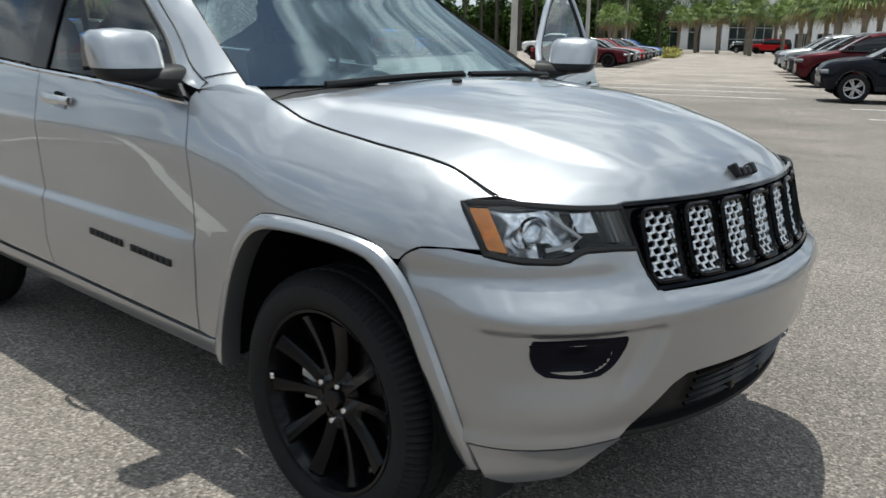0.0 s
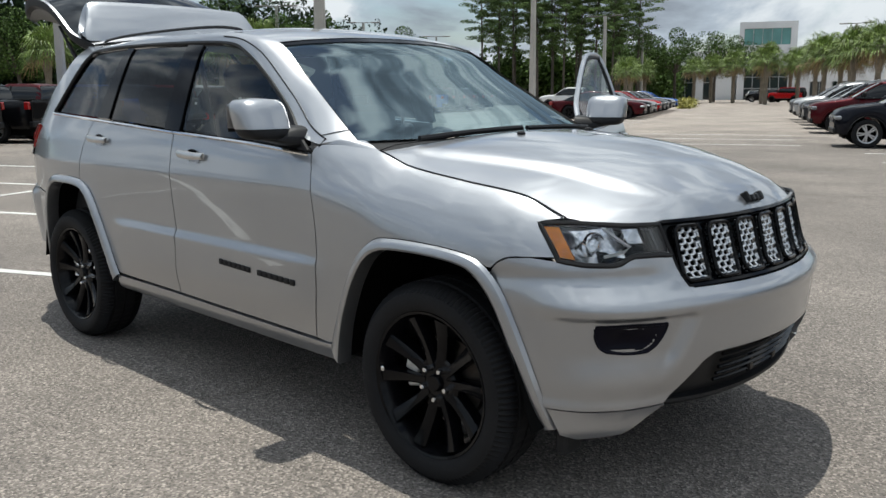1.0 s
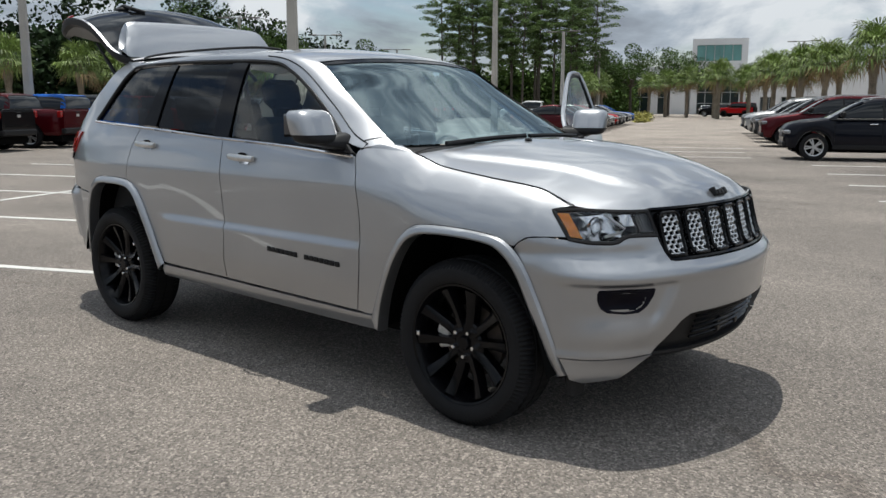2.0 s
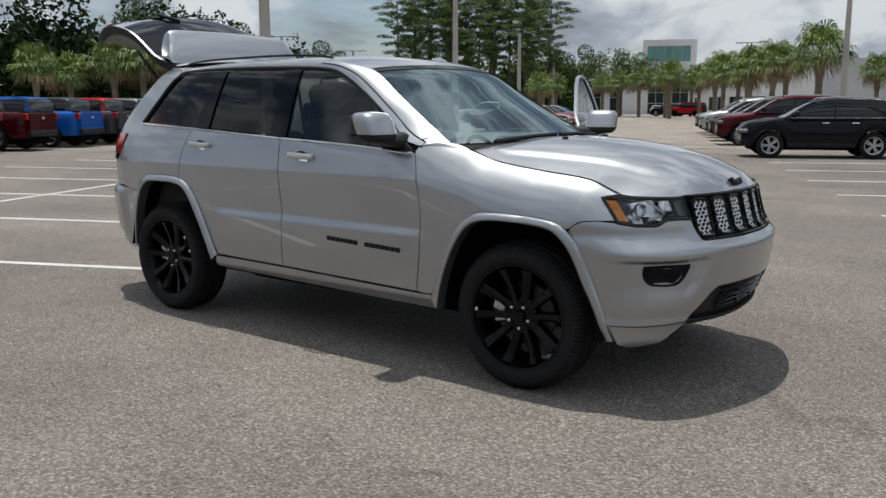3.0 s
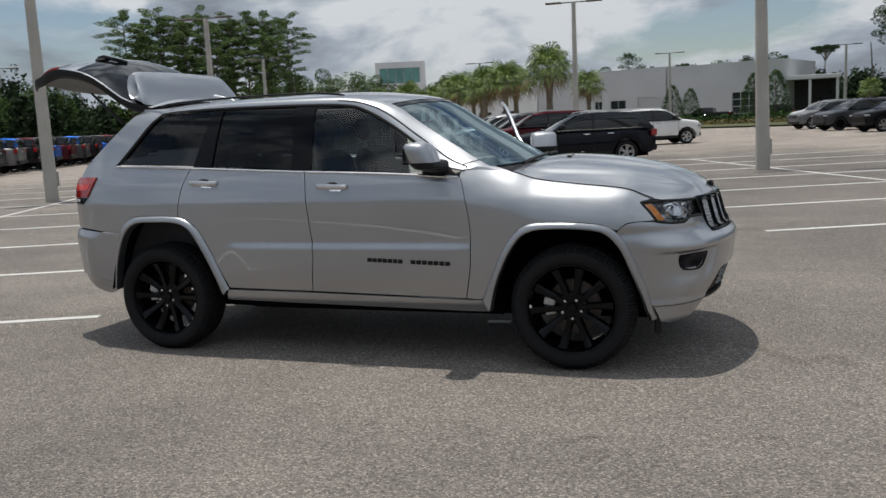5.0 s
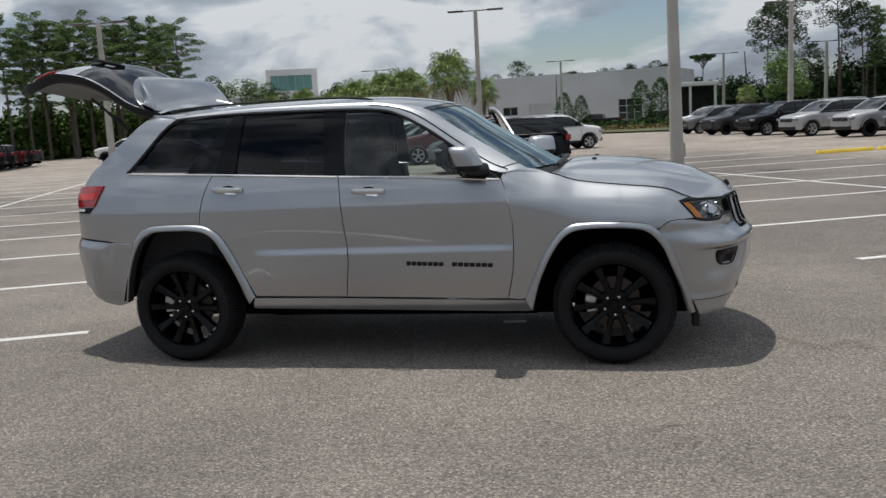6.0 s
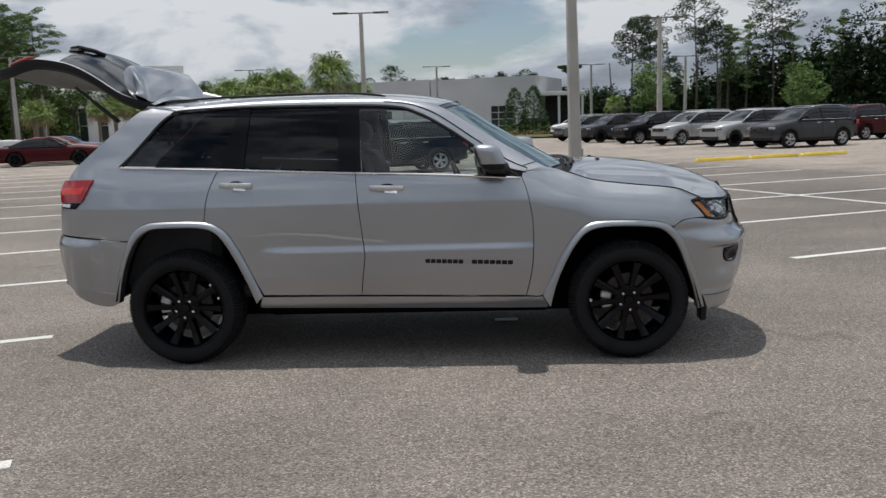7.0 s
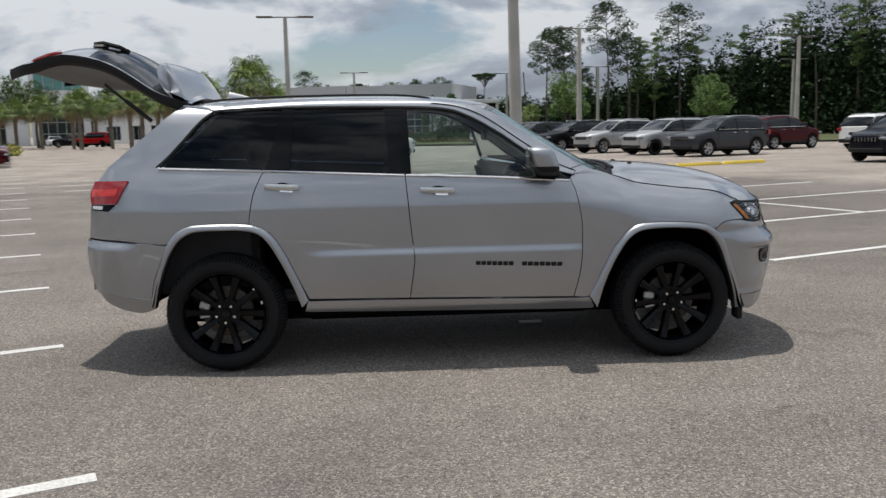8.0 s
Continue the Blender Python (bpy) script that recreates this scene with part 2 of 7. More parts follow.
def line(pts, n, round_it=True):
    """n + 1 points at even steps along a (rounded) polyline."""
    p = np.array(pts, float)
    if round_it and len(p) > 2:
        q = np.vstack([2 * p[0] - p[1], p, 2 * p[-1] - p[-2]])
        out = []
        for i in range(1, len(q) - 2):
            for t in np.linspace(0, 1, 12, endpoint=False):
                a, b, c, d = q[i - 1], q[i], q[i + 1], q[i + 2]
                out.append(0.5 * (2 * b + (c - a) * t + (2 * a - 5 * b + 4 * c - d) * t * t + (3 * b - a - 3 * c + d) * t ** 3))
        p = np.array(out + [p[-1]])
    s = np.concatenate([[0], np.cumsum(np.linalg.norm(np.diff(p, axis=0), axis=1))])
    t = np.linspace(0, s[-1], n + 1)
    return np.stack([np.interp(t, s, p[:, i]) for i in range(p.shape[1])], 1)


def coons(bottom, top, left, right, n, m, round_it=True):
    """A patch between four edges: rows from bottom to top, columns from left to right."""
    b, t, l, r = line(bottom, n, round_it), line(top, n, round_it), line(left, m, round_it), line(right, m, round_it)
    g = np.zeros((m + 1, n + 1, b.shape[1]))
    for i in range(m + 1):
        v = i / m
        for j in range(n + 1):
            u = j / n
            g[i, j] = (1 - v) * b[j] + v * t[j] + (1 - u) * l[i] + u * r[i] - ((1 - u) * (1 - v) * b[0] + u * (1 - v) * b[-1] + (1 - u) * v * t[0] + u * v * t[-1])
    return g


def pull_in(g, gap, keep_top=False):
    """Draws the edges of a patch in by a panel gap."""
    h = g.copy()
    for a, b in ((0, 1),) if keep_top else ((0, 1), (-1, -2)):
        d = g[b] - g[a]
        h[a] = g[a] + gap * d / (np.linalg.norm(d, axis=1, keepdims=True) + 1e-9)
    k = h.copy()
    for a, b in ((0, 1), (-1, -2)):
        d = h[:, b] - h[:, a]
        k[:, a] = h[:, a] + gap * d / (np.linalg.norm(d, axis=1, keepdims=True) + 1e-9)
    return k


def sheet(soup, g3, flange=0.022, flip=False):
    """A panel from a grid of 3D points, with its edges folded inwards."""
    g = np.array(g3, float)
    rows, cols = g.shape[:2]
    soup.grid(g.tolist(), flip)
    if flange:
        nrm = np.zeros_like(g)
        for i in range(rows):
            for j in range(cols):
                a = g[min(i + 1, rows - 1), j] - g[max(i - 1, 0), j]
                b = g[i, min(j + 1, cols - 1)] - g[i, max(j - 1, 0)]
                c = np.cross(b, a)
                nrm[i, j] = c / (np.linalg.norm(c) + 1e-9)
        if flip:
            nrm = -nrm
        rim = [(0, j) for j in range(cols)] + [(i, cols - 1) for i in range(1, rows)] + [(rows - 1, j) for j in range(cols - 2, -1, -1)] + [(i, 0) for i in range(rows - 2, 0, -1)]
        o, k = len(soup.v), len(rim)
        soup.v += [tuple(g[q]) for q in rim] + [tuple(g[q] - flange * nrm[q]) for q in rim]
        for i in range(k):
            q = (o + i, o + k + i, o + k + (i + 1) % k, o + (i + 1) % k)
            soup.f.append(q if not flip else q[::-1])
    return soup


# ---- ground ----
def asphalt():
    """Worn pale asphalt: exposed aggregate, broad blotches, dark spots, faint tyre sweeps."""
    m = bpy.data.materials.new("worn_asphalt")
    m.use_nodes = True
    n, k = m.node_tree.nodes, m.node_tree.links
    p = n["Principled BSDF"]
    p.inputs["Roughness"].default_value = 0.88
    p.inputs["Specular IOR Level"].default_value = 0.3
    geo = n.new("ShaderNodeNewGeometry")

    def noise_tex(scale, detail, rough=0.5, stretch=None):
        t = n.new("ShaderNodeTexNoise")
        t.inputs["Scale"].default_value, t.inputs["Detail"].default_value, t.inputs["Roughness"].default_value = scale, detail, rough
        if stretch:
            mp = n.new("ShaderNodeMapping")
            mp.inputs["Rotation"].default_value = (0, 0, radians(stretch[0]))
            mp.inputs["Scale"].default_value = (stretch[1], stretch[2], 1)
            k.new(geo.outputs["Position"], mp.inputs["Vector"])
            k.new(mp.outputs[0], t.inputs["Vector"])
        else:
            k.new(geo.outputs["Position"], t.inputs["Vector"])
        return t.outputs["Fac"]

    def ramp(src, stops):
        r = n.new("ShaderNodeValToRGB")
        k.new(src, r.inputs["Fac"])
        for i, (pos, c) in enumerate(stops):
            e = r.color_ramp.elements[i] if i < 2 else r.color_ramp.elements.new(pos)
            e.position, e.color = pos, (*c, 1)
        return r.outputs["Color"]

    def mult(a, b, fac=1.0):
        x = n.new("ShaderNodeMix")
        x.data_type, x.blend_type = "RGBA", "MULTIPLY"
        x.inputs["Factor"].default_value = fac
        k.new(a, x.inputs["A"])
        k.new(b, x.inputs["B"])
        return x.outputs["Result"]

    vor = n.new("ShaderNodeTexVoronoi")
    vor.inputs["Scale"].default_value = 112
    k.new(geo.outputs["Position"], vor.inputs["Vector"])
    sepc = n.new("ShaderNodeSeparateColor")
    k.new(vor.outputs["Color"], sepc.inputs[0])
    stones = ramp(sepc.outputs[0], [(0.0, (0.096, 0.087, 0.079)), (0.30, (0.167, 0.151, 0.139)), (0.75, (0.229, 0.207, 0.189)), (1.0, (0.40, 0.360, 0.326))])
    mid = ramp(noise_tex(52, 3), [(0.3, (0.82, 0.82, 0.82)), (0.7, (1.17, 1.16, 1.14))])
    broad = ramp(noise_tex(0.35, 5, 0.6), [(0.34, (0.77, 0.76, 0.75)), (0.66, (1.17, 1.15, 1.12))])
    sweep = ramp(noise_tex(0.5, 4, 0.6, (24, 0.25, 1.6)), [(0.3, (0.88, 0.88, 0.88)), (0.6, (1.05, 1.05, 1.05))])
    spots = ramp(noise_tex(2.1, 6, 0.62), [(0.27, (0.58, 0.55, 0.55)), (0.38, (1, 1, 1))])
    c = mult(mult(mult(mult(stones, mid), broad), sweep), spots, 0.8)
    # darker across the stall bays, paler beyond them and along the drives
    def along(axis, low, high):
        dt = n.new("ShaderNodeVectorMath")
        dt.operation = "DOT_PRODUCT"
        dt.inputs[1].default_value = axis
        k.new(geo.outputs["Position"], dt.inputs[0])
        wob = n.new("ShaderNodeMath")
        wob.operation = "MULTIPLY_ADD"
        k.new(noise_tex(0.4, 4, 0.6), wob.inputs[0])
        wob.inputs[1].default_value = 3.0
        k.new(dt.outputs["Value"], wob.inputs[2])
        scl = n.new("ShaderNodeMapRange")
        scl.inputs["From Min"].default_value, scl.inputs["From Max"].default_value = low + 1.5, high + 1.5
        k.new(wob.outputs[0], scl.inputs["Value"])
        return scl.outputs[0]

    bays = ramp(along((0.914, 0.405, 0), -40, 60), [(0.0, (1.10, 1.09, 1.08)), (0.24, (1.10, 1.09, 1.08)), (0.27, (0.98, 0.98, 0.98)), (0.38, (1, 1, 1)), (0.445, (0.98, 0.98, 0.98)), (0.465, (0.85, 0.85, 0.86)), (0.545, (0.87, 0.87, 0.88)), (0.57, (1.55, 1.53, 1.50))])
    drive = n.new("ShaderNodeMix")
    drive.data_type = "RGBA"
    k.new(ramp(along((-0.405, 0.914, 0), 0, 60), [(0.33, (0, 0, 0)), (0.50, (1, 1, 1))]), drive.inputs["Factor"])
    k.new(bays, drive.inputs["A"])
    drive.inputs["B"].default_value = (1.50, 1.48, 1.45, 1)
    c = mult(c, drive.outputs["Result"])
    # an old oil spill, a few smaller drips and some broader darker patches
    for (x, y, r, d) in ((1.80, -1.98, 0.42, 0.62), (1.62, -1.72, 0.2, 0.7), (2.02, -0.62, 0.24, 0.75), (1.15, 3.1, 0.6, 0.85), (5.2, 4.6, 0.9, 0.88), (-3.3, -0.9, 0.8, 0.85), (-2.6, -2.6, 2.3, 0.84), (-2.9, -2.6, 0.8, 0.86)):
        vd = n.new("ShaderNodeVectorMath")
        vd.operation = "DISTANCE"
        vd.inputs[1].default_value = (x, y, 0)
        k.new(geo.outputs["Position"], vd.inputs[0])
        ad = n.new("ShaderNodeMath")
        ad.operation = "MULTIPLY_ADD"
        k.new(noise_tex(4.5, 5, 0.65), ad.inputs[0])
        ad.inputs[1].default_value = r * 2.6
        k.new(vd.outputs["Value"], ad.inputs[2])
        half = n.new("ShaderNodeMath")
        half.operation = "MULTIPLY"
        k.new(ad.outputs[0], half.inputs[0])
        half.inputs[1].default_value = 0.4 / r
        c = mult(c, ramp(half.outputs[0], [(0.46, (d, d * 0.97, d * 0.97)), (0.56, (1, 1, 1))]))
    # a few wandering hairline cracks
    crk = n.new("ShaderNodeTexVoronoi")
    crk.feature = "DISTANCE_TO_EDGE"
    crk.inputs["Scale"].default_value = 0.42
    warp = n.new("ShaderNodeVectorMath")
    warp.operation = "MULTIPLY_ADD"
    wt = n.new("ShaderNodeTexNoise")
    wt.inputs["Scale"].default_value, wt.inputs["Detail"].default_value = 1.6, 6
    k.new(geo.outputs["Position"], wt.inputs["Vector"])
    k.new(wt.outputs["Color"], warp.inputs[0])
    warp.inputs[1].default_value = (0.9, 0.9, 0.0)
    k.new(geo.outputs["Position"], warp.inputs[2])
    k.new(warp.outputs[0], crk.inputs["Vector"])
    gapm = n.new("ShaderNodeMath")
    gapm.operation = "ADD"
    k.new(crk.outputs["Distance"], gapm.inputs[0])
    k.new(ramp(noise_tex(0.55, 3), [(0.50, (0.05, 0.05, 0.05)), (0.62, (0, 0, 0))]), gapm.inputs[1])
    c = mult(c, ramp(gapm.outputs[0], [(0.004, (0.78, 0.76, 0.75)), (0.016, (1, 1, 1))]))
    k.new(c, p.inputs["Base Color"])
    b = n.new("ShaderNodeBump")
    b.inputs["Strength"].default_value, b.inputs["Distance"].default_value = 0.9, 0.006
    k.new(vor.outputs["Distance"], b.inputs["Height"])
    k.new(b.outputs[0], p.inputs["Normal"])
    return m


ASPHALT = asphalt()
LINE_WHITE = mat("line_paint_white", (0.62, 0.61, 0.58), 0.7, grain=(70, 0.22), stain=(1.7, 0.14))
LINE_YELLOW = mat("line_paint_yellow", (0.78, 0.56, 0.08), 0.7, grain=(70, 0.2), stain=(1.7, 0.15))
GRASS_SOIL = mat("mulch_and_grass", (0.11, 0.095, 0.05), 0.95, grain=(14, 0.35), stain=(0.6, 0.3), bump=(20, 0.03))

g = Soup()
R = 1500.0
ring = [0, 8, 25, 70, 200, 600, R]
gv = [(0, 0, 0)] + [(r * math.cos(a), r * math.sin(a), 0) for r in ring[1:] for a in [2 * math.pi * i / 48 for i in range(48)]]
gf = [(0, 1 + i, 1 + (i + 1) % 48) for i in range(48)]
for q in range(len(ring) - 2):
    gf += [(1 + q * 48 + i, 1 + (q + 1) * 48 + i, 1 + (q + 1) * 48 + (i + 1) % 48, 1 + q * 48 + (i + 1) % 48) for i in range(48)]
ground = tagged(obj("ground", gv, gf, ASPHALT, smooth=False), "worn pale grey asphalt of a large car lot", "ground", kind="structure")

# the lot's own axes: DIR along a row of stalls, ACROSS along the lines
DIR, ACROSS = Vector((-0.405, 0.914, 0)), Vector((0.914, 0.405, 0))
E1 = Vector((-2.83, -0.08, 0))


def stripe(p, q, w=0.10, material=LINE_WHITE, z=0.004, name="parking_line"):
    p, q = Vector(p), Vector(q)
    d = (q - p).normalized()
    s = Vector((-d.y, d.x, 0)) * w / 2
    n = max(2, int((q - p).length / 0.5))
    rows = []
    for i in range(n + 1):
        c = p.lerp(q, i / n)
        j = random.uniform(-0.006, 0.006)
        rows.append([(c + s + s * j / w + Vector((0, 0, z))), (c - s + Vector((0, 0, z)))])
    so = Soup().grid(rows, flip=True)
    # edges of the paint film, so that it has thickness
    for e in (0, 1):
        so.grid([[r[e], (r[e][0], r[e][1], 0.0)] for r in rows], flip=(e == 0))
    return tagged(so.ob(name, material, smooth=False), "worn painted line on the asphalt of the lot", "road marking", "lines of the car lot", "structure")


def row_of_lines(a0, length, ks, skip=()):
    for kk in ks:
        if kk in skip:
            continue
        s = E1 + DIR * (2.74 * kk) + ACROSS * a0
        stripe(s, s + ACROSS * length)


row_of_lines(-5.43, 5.43, range(-2, 16))
row_of_lines(-10.9, 5.38, range(-2, 16))
stripe(E1 - ACROSS * 5.45 - DIR * 5.5, E1 - ACROSS * 5.45 + DIR * 41, z=0.006)
row_of_lines(7.22, 5.1, range(0, 8))
row_of_lines(12.4, 5.2, range(0, 8))
stripe(E1 + ACROSS * 12.35 + DIR * 2.74, E1 + ACROSS * 12.35 + DIR * 19.2, z=0.006)
row_of_lines(1.0, 5.0, range(7, 10))


def wheel_stop(p, q):
    """A low yellow-painted bar with chamfered shoulders and a dark pin at each end."""
    p, q = Vector((*p, 0)), Vector((*q, 0))
    d, ln = (q - p).normalized(), (q - p).length
    m = Matrix.Translation(p) @ Matrix.Rotation(math.atan2(d.y, d.x), 4, "Z")
    rows = []
    for u, k in ((0.0, 0.45), (0.05, 1.0), (ln - 0.05, 1.0), (ln, 0.45)):
        rows.append([(u, y * (0.7 + 0.3 * k), z * k) for y, z in ((-0.085, 0.0), (-0.080, 0.06), (-0.050, 0.115), (0.050, 0.115), (0.080, 0.06), (0.085, 0.0))])
    so = Soup().grid(rows, m=m)
    so.add([rows[0][i] for i in range(6)], [tuple(range(6))[::-1]], m).add([rows[-1][i] for i in range(6)], [tuple(range(6))], m)
    bar = tagged(so.ob("wheel_stop", LINE_YELLOW), "yellow-painted wheel stop lying on the pale asphalt", "wheel stop", "wheel stops of the lot")
    for u in (0.10, ln - 0.10):
        pin = Soup().lathe([(0.001, 0.006), (0.028, 0.005), (0.032, -0.01)], 10, m @ Matrix.Translation((u, 0, 0.115)) @ Matrix.Rotation(radians(90), 4, "X"))
        pin.ob("pin", PIN_DARK, bar)


PIN_DARK = mat("dark_pin", (0.03, 0.03, 0.03), 0.7, stain=(20, 0.3))
for a, b in ((0.0, 2.05), (2.2, 4.25), (4.4, 6.45)):
    p0 = Vector((7.3, 22.4, 0))
    wheel_stop((p0 + ACROSS * a).xy, (p0 + ACROSS * b).xy)


# ---- the silver sport utility vehicle: X to its front, right side at negative Y ----
WZ = pchip([(0.28, 0.868), (0.34, 0.895), (0.42, 0.915), (0.50, 0.926), (0.62, 0.936), (0.72, 0.941), (0.84, 0.9445), (0.95, 0.9475), (1.03, 0.949), (1.045, 0.949), (1.06, 0.947), (1.10, 0.9385), (1.15, 0.9275), (1.21, 0.911),
            (1.30, 0.880), (1.42, 0.838), (1.55, 0.786), (1.64, 0.742), (1.69, 0.700), (1.72, 0.655), (1.74, 0.60)])
TAP = pchip([(-2.40, 0.300), (-2.36, 0.250), (-2.29, 0.178), (-2.18, 0.118), (-2.0, 0.070), (-1.8, 0.038), (-1.45, 0.012), (-1.0, 0.002), (0.0, 0.0), (1.0, 0.004), (1.45, 0.012), (1.7, 0.024), (1.9, 0.045), (2.1, 0.06), (2.4, 0.08)])
TAPG = pchip([(-2.40, 0.30), (-2.2, 0.15), (-1.9, 0.075), (-1.6, 0.038), (-1.2, 0.012), (-0.4, 0.0), (0.0, 0.012), (0.3, 0.034), (0.6, 0.062), (0.9, 0.085)])
ZH = pchip([(0.60, 1.285), (0.80, 1.240), (0.90, 1.224), (1.076, 1.206), (1.24, 1.155), (1.5, 1.118), (1.77, 1.085), (1.93, 1.022), (2.05, 0.99), (2.3, 0.95)])
YH = pchip([(0.60, 0.86), (1.076, 0.795), (1.24, 0.79), (1.77, 0.772), (1.93, 0.757), (2.3, 0.70)])
XF = pchip([(0.26, 2.215), (0.33, 2.270), (0.42, 2.318), (0.55, 2.358), (0.64, 2.370), (0.71, 2.376), (0.76, 2.368), (0.80, 2.338), (0.84, 2.312), (0.93, 2.286), (1.0, 2.268), (1.06, 2.25)])
BOW = 0.36


def side(x, z):
    """Half width of the body at a place along it and a height."""
    w = WZ(z)
    lower = w - TAP(x)
    upper = w - TAPG(x)
    y = lower + (upper - lower) * step(1.15, 1.4, z)
    y += 0.019 * step(0.785, 0.738, z) * step(0.42, 0.60, z) * step(-0.98, -0.72, x) * step(0.98, 0.70, x)
    # the haunches over the wheels
    for xc, zc in ((1.42, 0.80), (-1.47, 0.84)):
        y += 0.012 * math.exp(-((x - xc) / 0.42) ** 2 - ((z - zc) / 0.16) ** 2)
    if x > 0.6 and z < 1.3:
        zh, yh = ZH(x), YH(x)
        s = min(max((z - (zh - 0.25)) / 0.25, 0.0), 1.0)
        c = yh + (y - yh) * max(0.0, 1 - s ** 2.1) ** 0.82
        y += (c - y) * step(0.60, 1.12, x)
    if x > 1.5:
        f = (max(XF(min(z, 1.06)) - x, 1e-4) / BOW) ** 0.5
        y = (y ** -9.0 + f ** -9.0) ** (-1 / 9.0)
    return y


def on_side(p, out=0.0):
    return (p[0], -(side(p[0], p[1]) + out), p[1])


@functools.lru_cache(None)
def contour(zk):
    """The plan of the front end at a height: points from the middle round to the side, with the length along them."""
    z = zk / 1000
    pts = [(XF(z), 0.0)]
    for y in np.linspace(0.02, 0.72, 36):
        pts.append((XF(z) - BOW * y ** 2, float(y)))
    x0 = pts[-1][0]
    tail = []
    for x in np.linspace(x0 - 0.005, 1.3, 90):
        y = side(float(x), z)
        if y > 0.70:
            tail.append((float(x), y))
    # melt the two stretches together
    if tail and tail[0][1] < 0.74:
        pts = [p for p in pts if p[1] < tail[0][1] - 0.01]
    elif tail:
        pts.append((tail[0][0] + 0.01, 0.5 * (0.72 + tail[0][1])))
    pts = np.array(pts + tail)
    for _ in range(3):
        pts[1:-1] = 0.25 * pts[:-2] + 0.5 * pts[1:-1] + 0.25 * pts[2:]
    s = np.concatenate([[0], np.cumsum(np.linalg.norm(np.diff(pts, axis=0), axis=1))])
    return pts, s


def on_front(p, out=0.0):
    """(length from the middle along the contour, height) to a point of the right front; negative lengths lie on the left."""
    u, z = p
    pts, s = contour(int(round(min(z, 1.06) * 1000)))
    a = abs(u)
    x, y = np.interp(a, s, pts[:, 0]), np.interp(a, s, pts[:, 1])
    x2, y2 = np.interp(a + 0.01, s, pts[:, 0]), np.interp(a + 0.01, s, pts[:, 1])
    x1, y1 = np.interp(max(a - 0.01, 0), s, pts[:, 0]), np.interp(max(a - 0.01, 0), s, pts[:, 1])
    t = math.hypot(x2 - x1, y2 - y1) + 1e-9
    nx, ny = (y2 - y1) / t, -(x2 - x1) / t
    return (x + out * nx, (-1 if u >= 0 else 1) * (y + out * ny), z)


def u_of_x(x, z):
    pts, s = contour(int(round(z * 1000)))
    return float(np.interp(-x, -pts[:, 0], s))


def u_of_y(y, z):
    pts, s = contour(int(round(z * 1000)))
    return float(np.interp(y, pts[:, 1], s))


suv = tagged(empty("suv"), "silver sport utility vehicle with black wheels, liftgate and driver door open", "car")


def panel(name, grid2, material, lift, parent=suv, gap=0.003, out=0.0, flange=0.022, both=True, label="", move=None, flip=False, keep_top=False):
    """A body panel on the right and, as a second mesh, its mirror image on the left."""
    g2 = pull_in(np.array(grid2), gap, keep_top) if gap else np.array(grid2)
    g3 = [[lift(p, out) for p in r] for r in g2]
    s = sheet(Soup(), g3, flange, flip)
    a = s.ob(name, material, parent, label)
    if not both:
        return a
    v = [(x, -y, z) for x, y, z in s.v]
    if move:
        v = [tuple(move @ Vector(p)) for p in v]
    b = obj(name, v, [f[::-1] for f in s.f], material, parent if not move else left_door, label)
    return a, b


# the driver door stands open: it turns about its front edge
HINGE = Vector((0.83, 0.90, 0.8))
SWING = Matrix.Translation(HINGE) @ Matrix.Rotation(radians(-71), 4, "Z") @ Matrix.Translation(-HINGE)
left_door = new("open_door")
left_door.parent = suv
tagged(left_door, "silver driver door standing wide open")

F_ARCH = [(0.905, 0.43), (0.96, 0.55), (1.03, 0.70), (1.10, 0.81), (1.17, 0.875), (1.25, 0.902), (1.45, 0.905), (1.64, 0.888), (1.72, 0.855), (1.79, 0.775), (1.85, 0.64), (1.90, 0.50), (1.93, 0.395), (1.955, 0.318)]
F_ARCH_IN = [(0.955, 0.35), (1.00, 0.52), (1.07, 0.68), (1.14, 0.79), (1.20, 0.84), (1.28, 0.862), (1.45, 0.866), (1.62, 0.85), (1.69, 0.815), (1.755, 0.735), (1.81, 0.60), (1.86, 0.46), (1.885, 0.37), (1.905, 0.305)]
R_ARCH = [(-1.93, 0.48), (-1.89, 0.63), (-1.83, 0.78), (-1.76, 0.895), (-1.67, 0.95), (-1.58, 0.962), (-1.45, 0.965), (-1.32, 0.962), (-1.22, 0.945), (-1.13, 0.885), (-1.05, 0.755), (-0.98, 0.60), (-0.92, 0.455)]
R_ARCH_IN = [(-1.905, 0.42), (-1.86, 0.59), (-1.80, 0.74), (-1.73, 0.85), (-1.65, 0.905), (-1.57, 0.92), (-1.45, 0.922), (-1.33, 0.92), (-1.23, 0.90), (-1.16, 0.84), (-1.08, 0.70), (-1.01, 0.54), (-0.965, 0.41)]

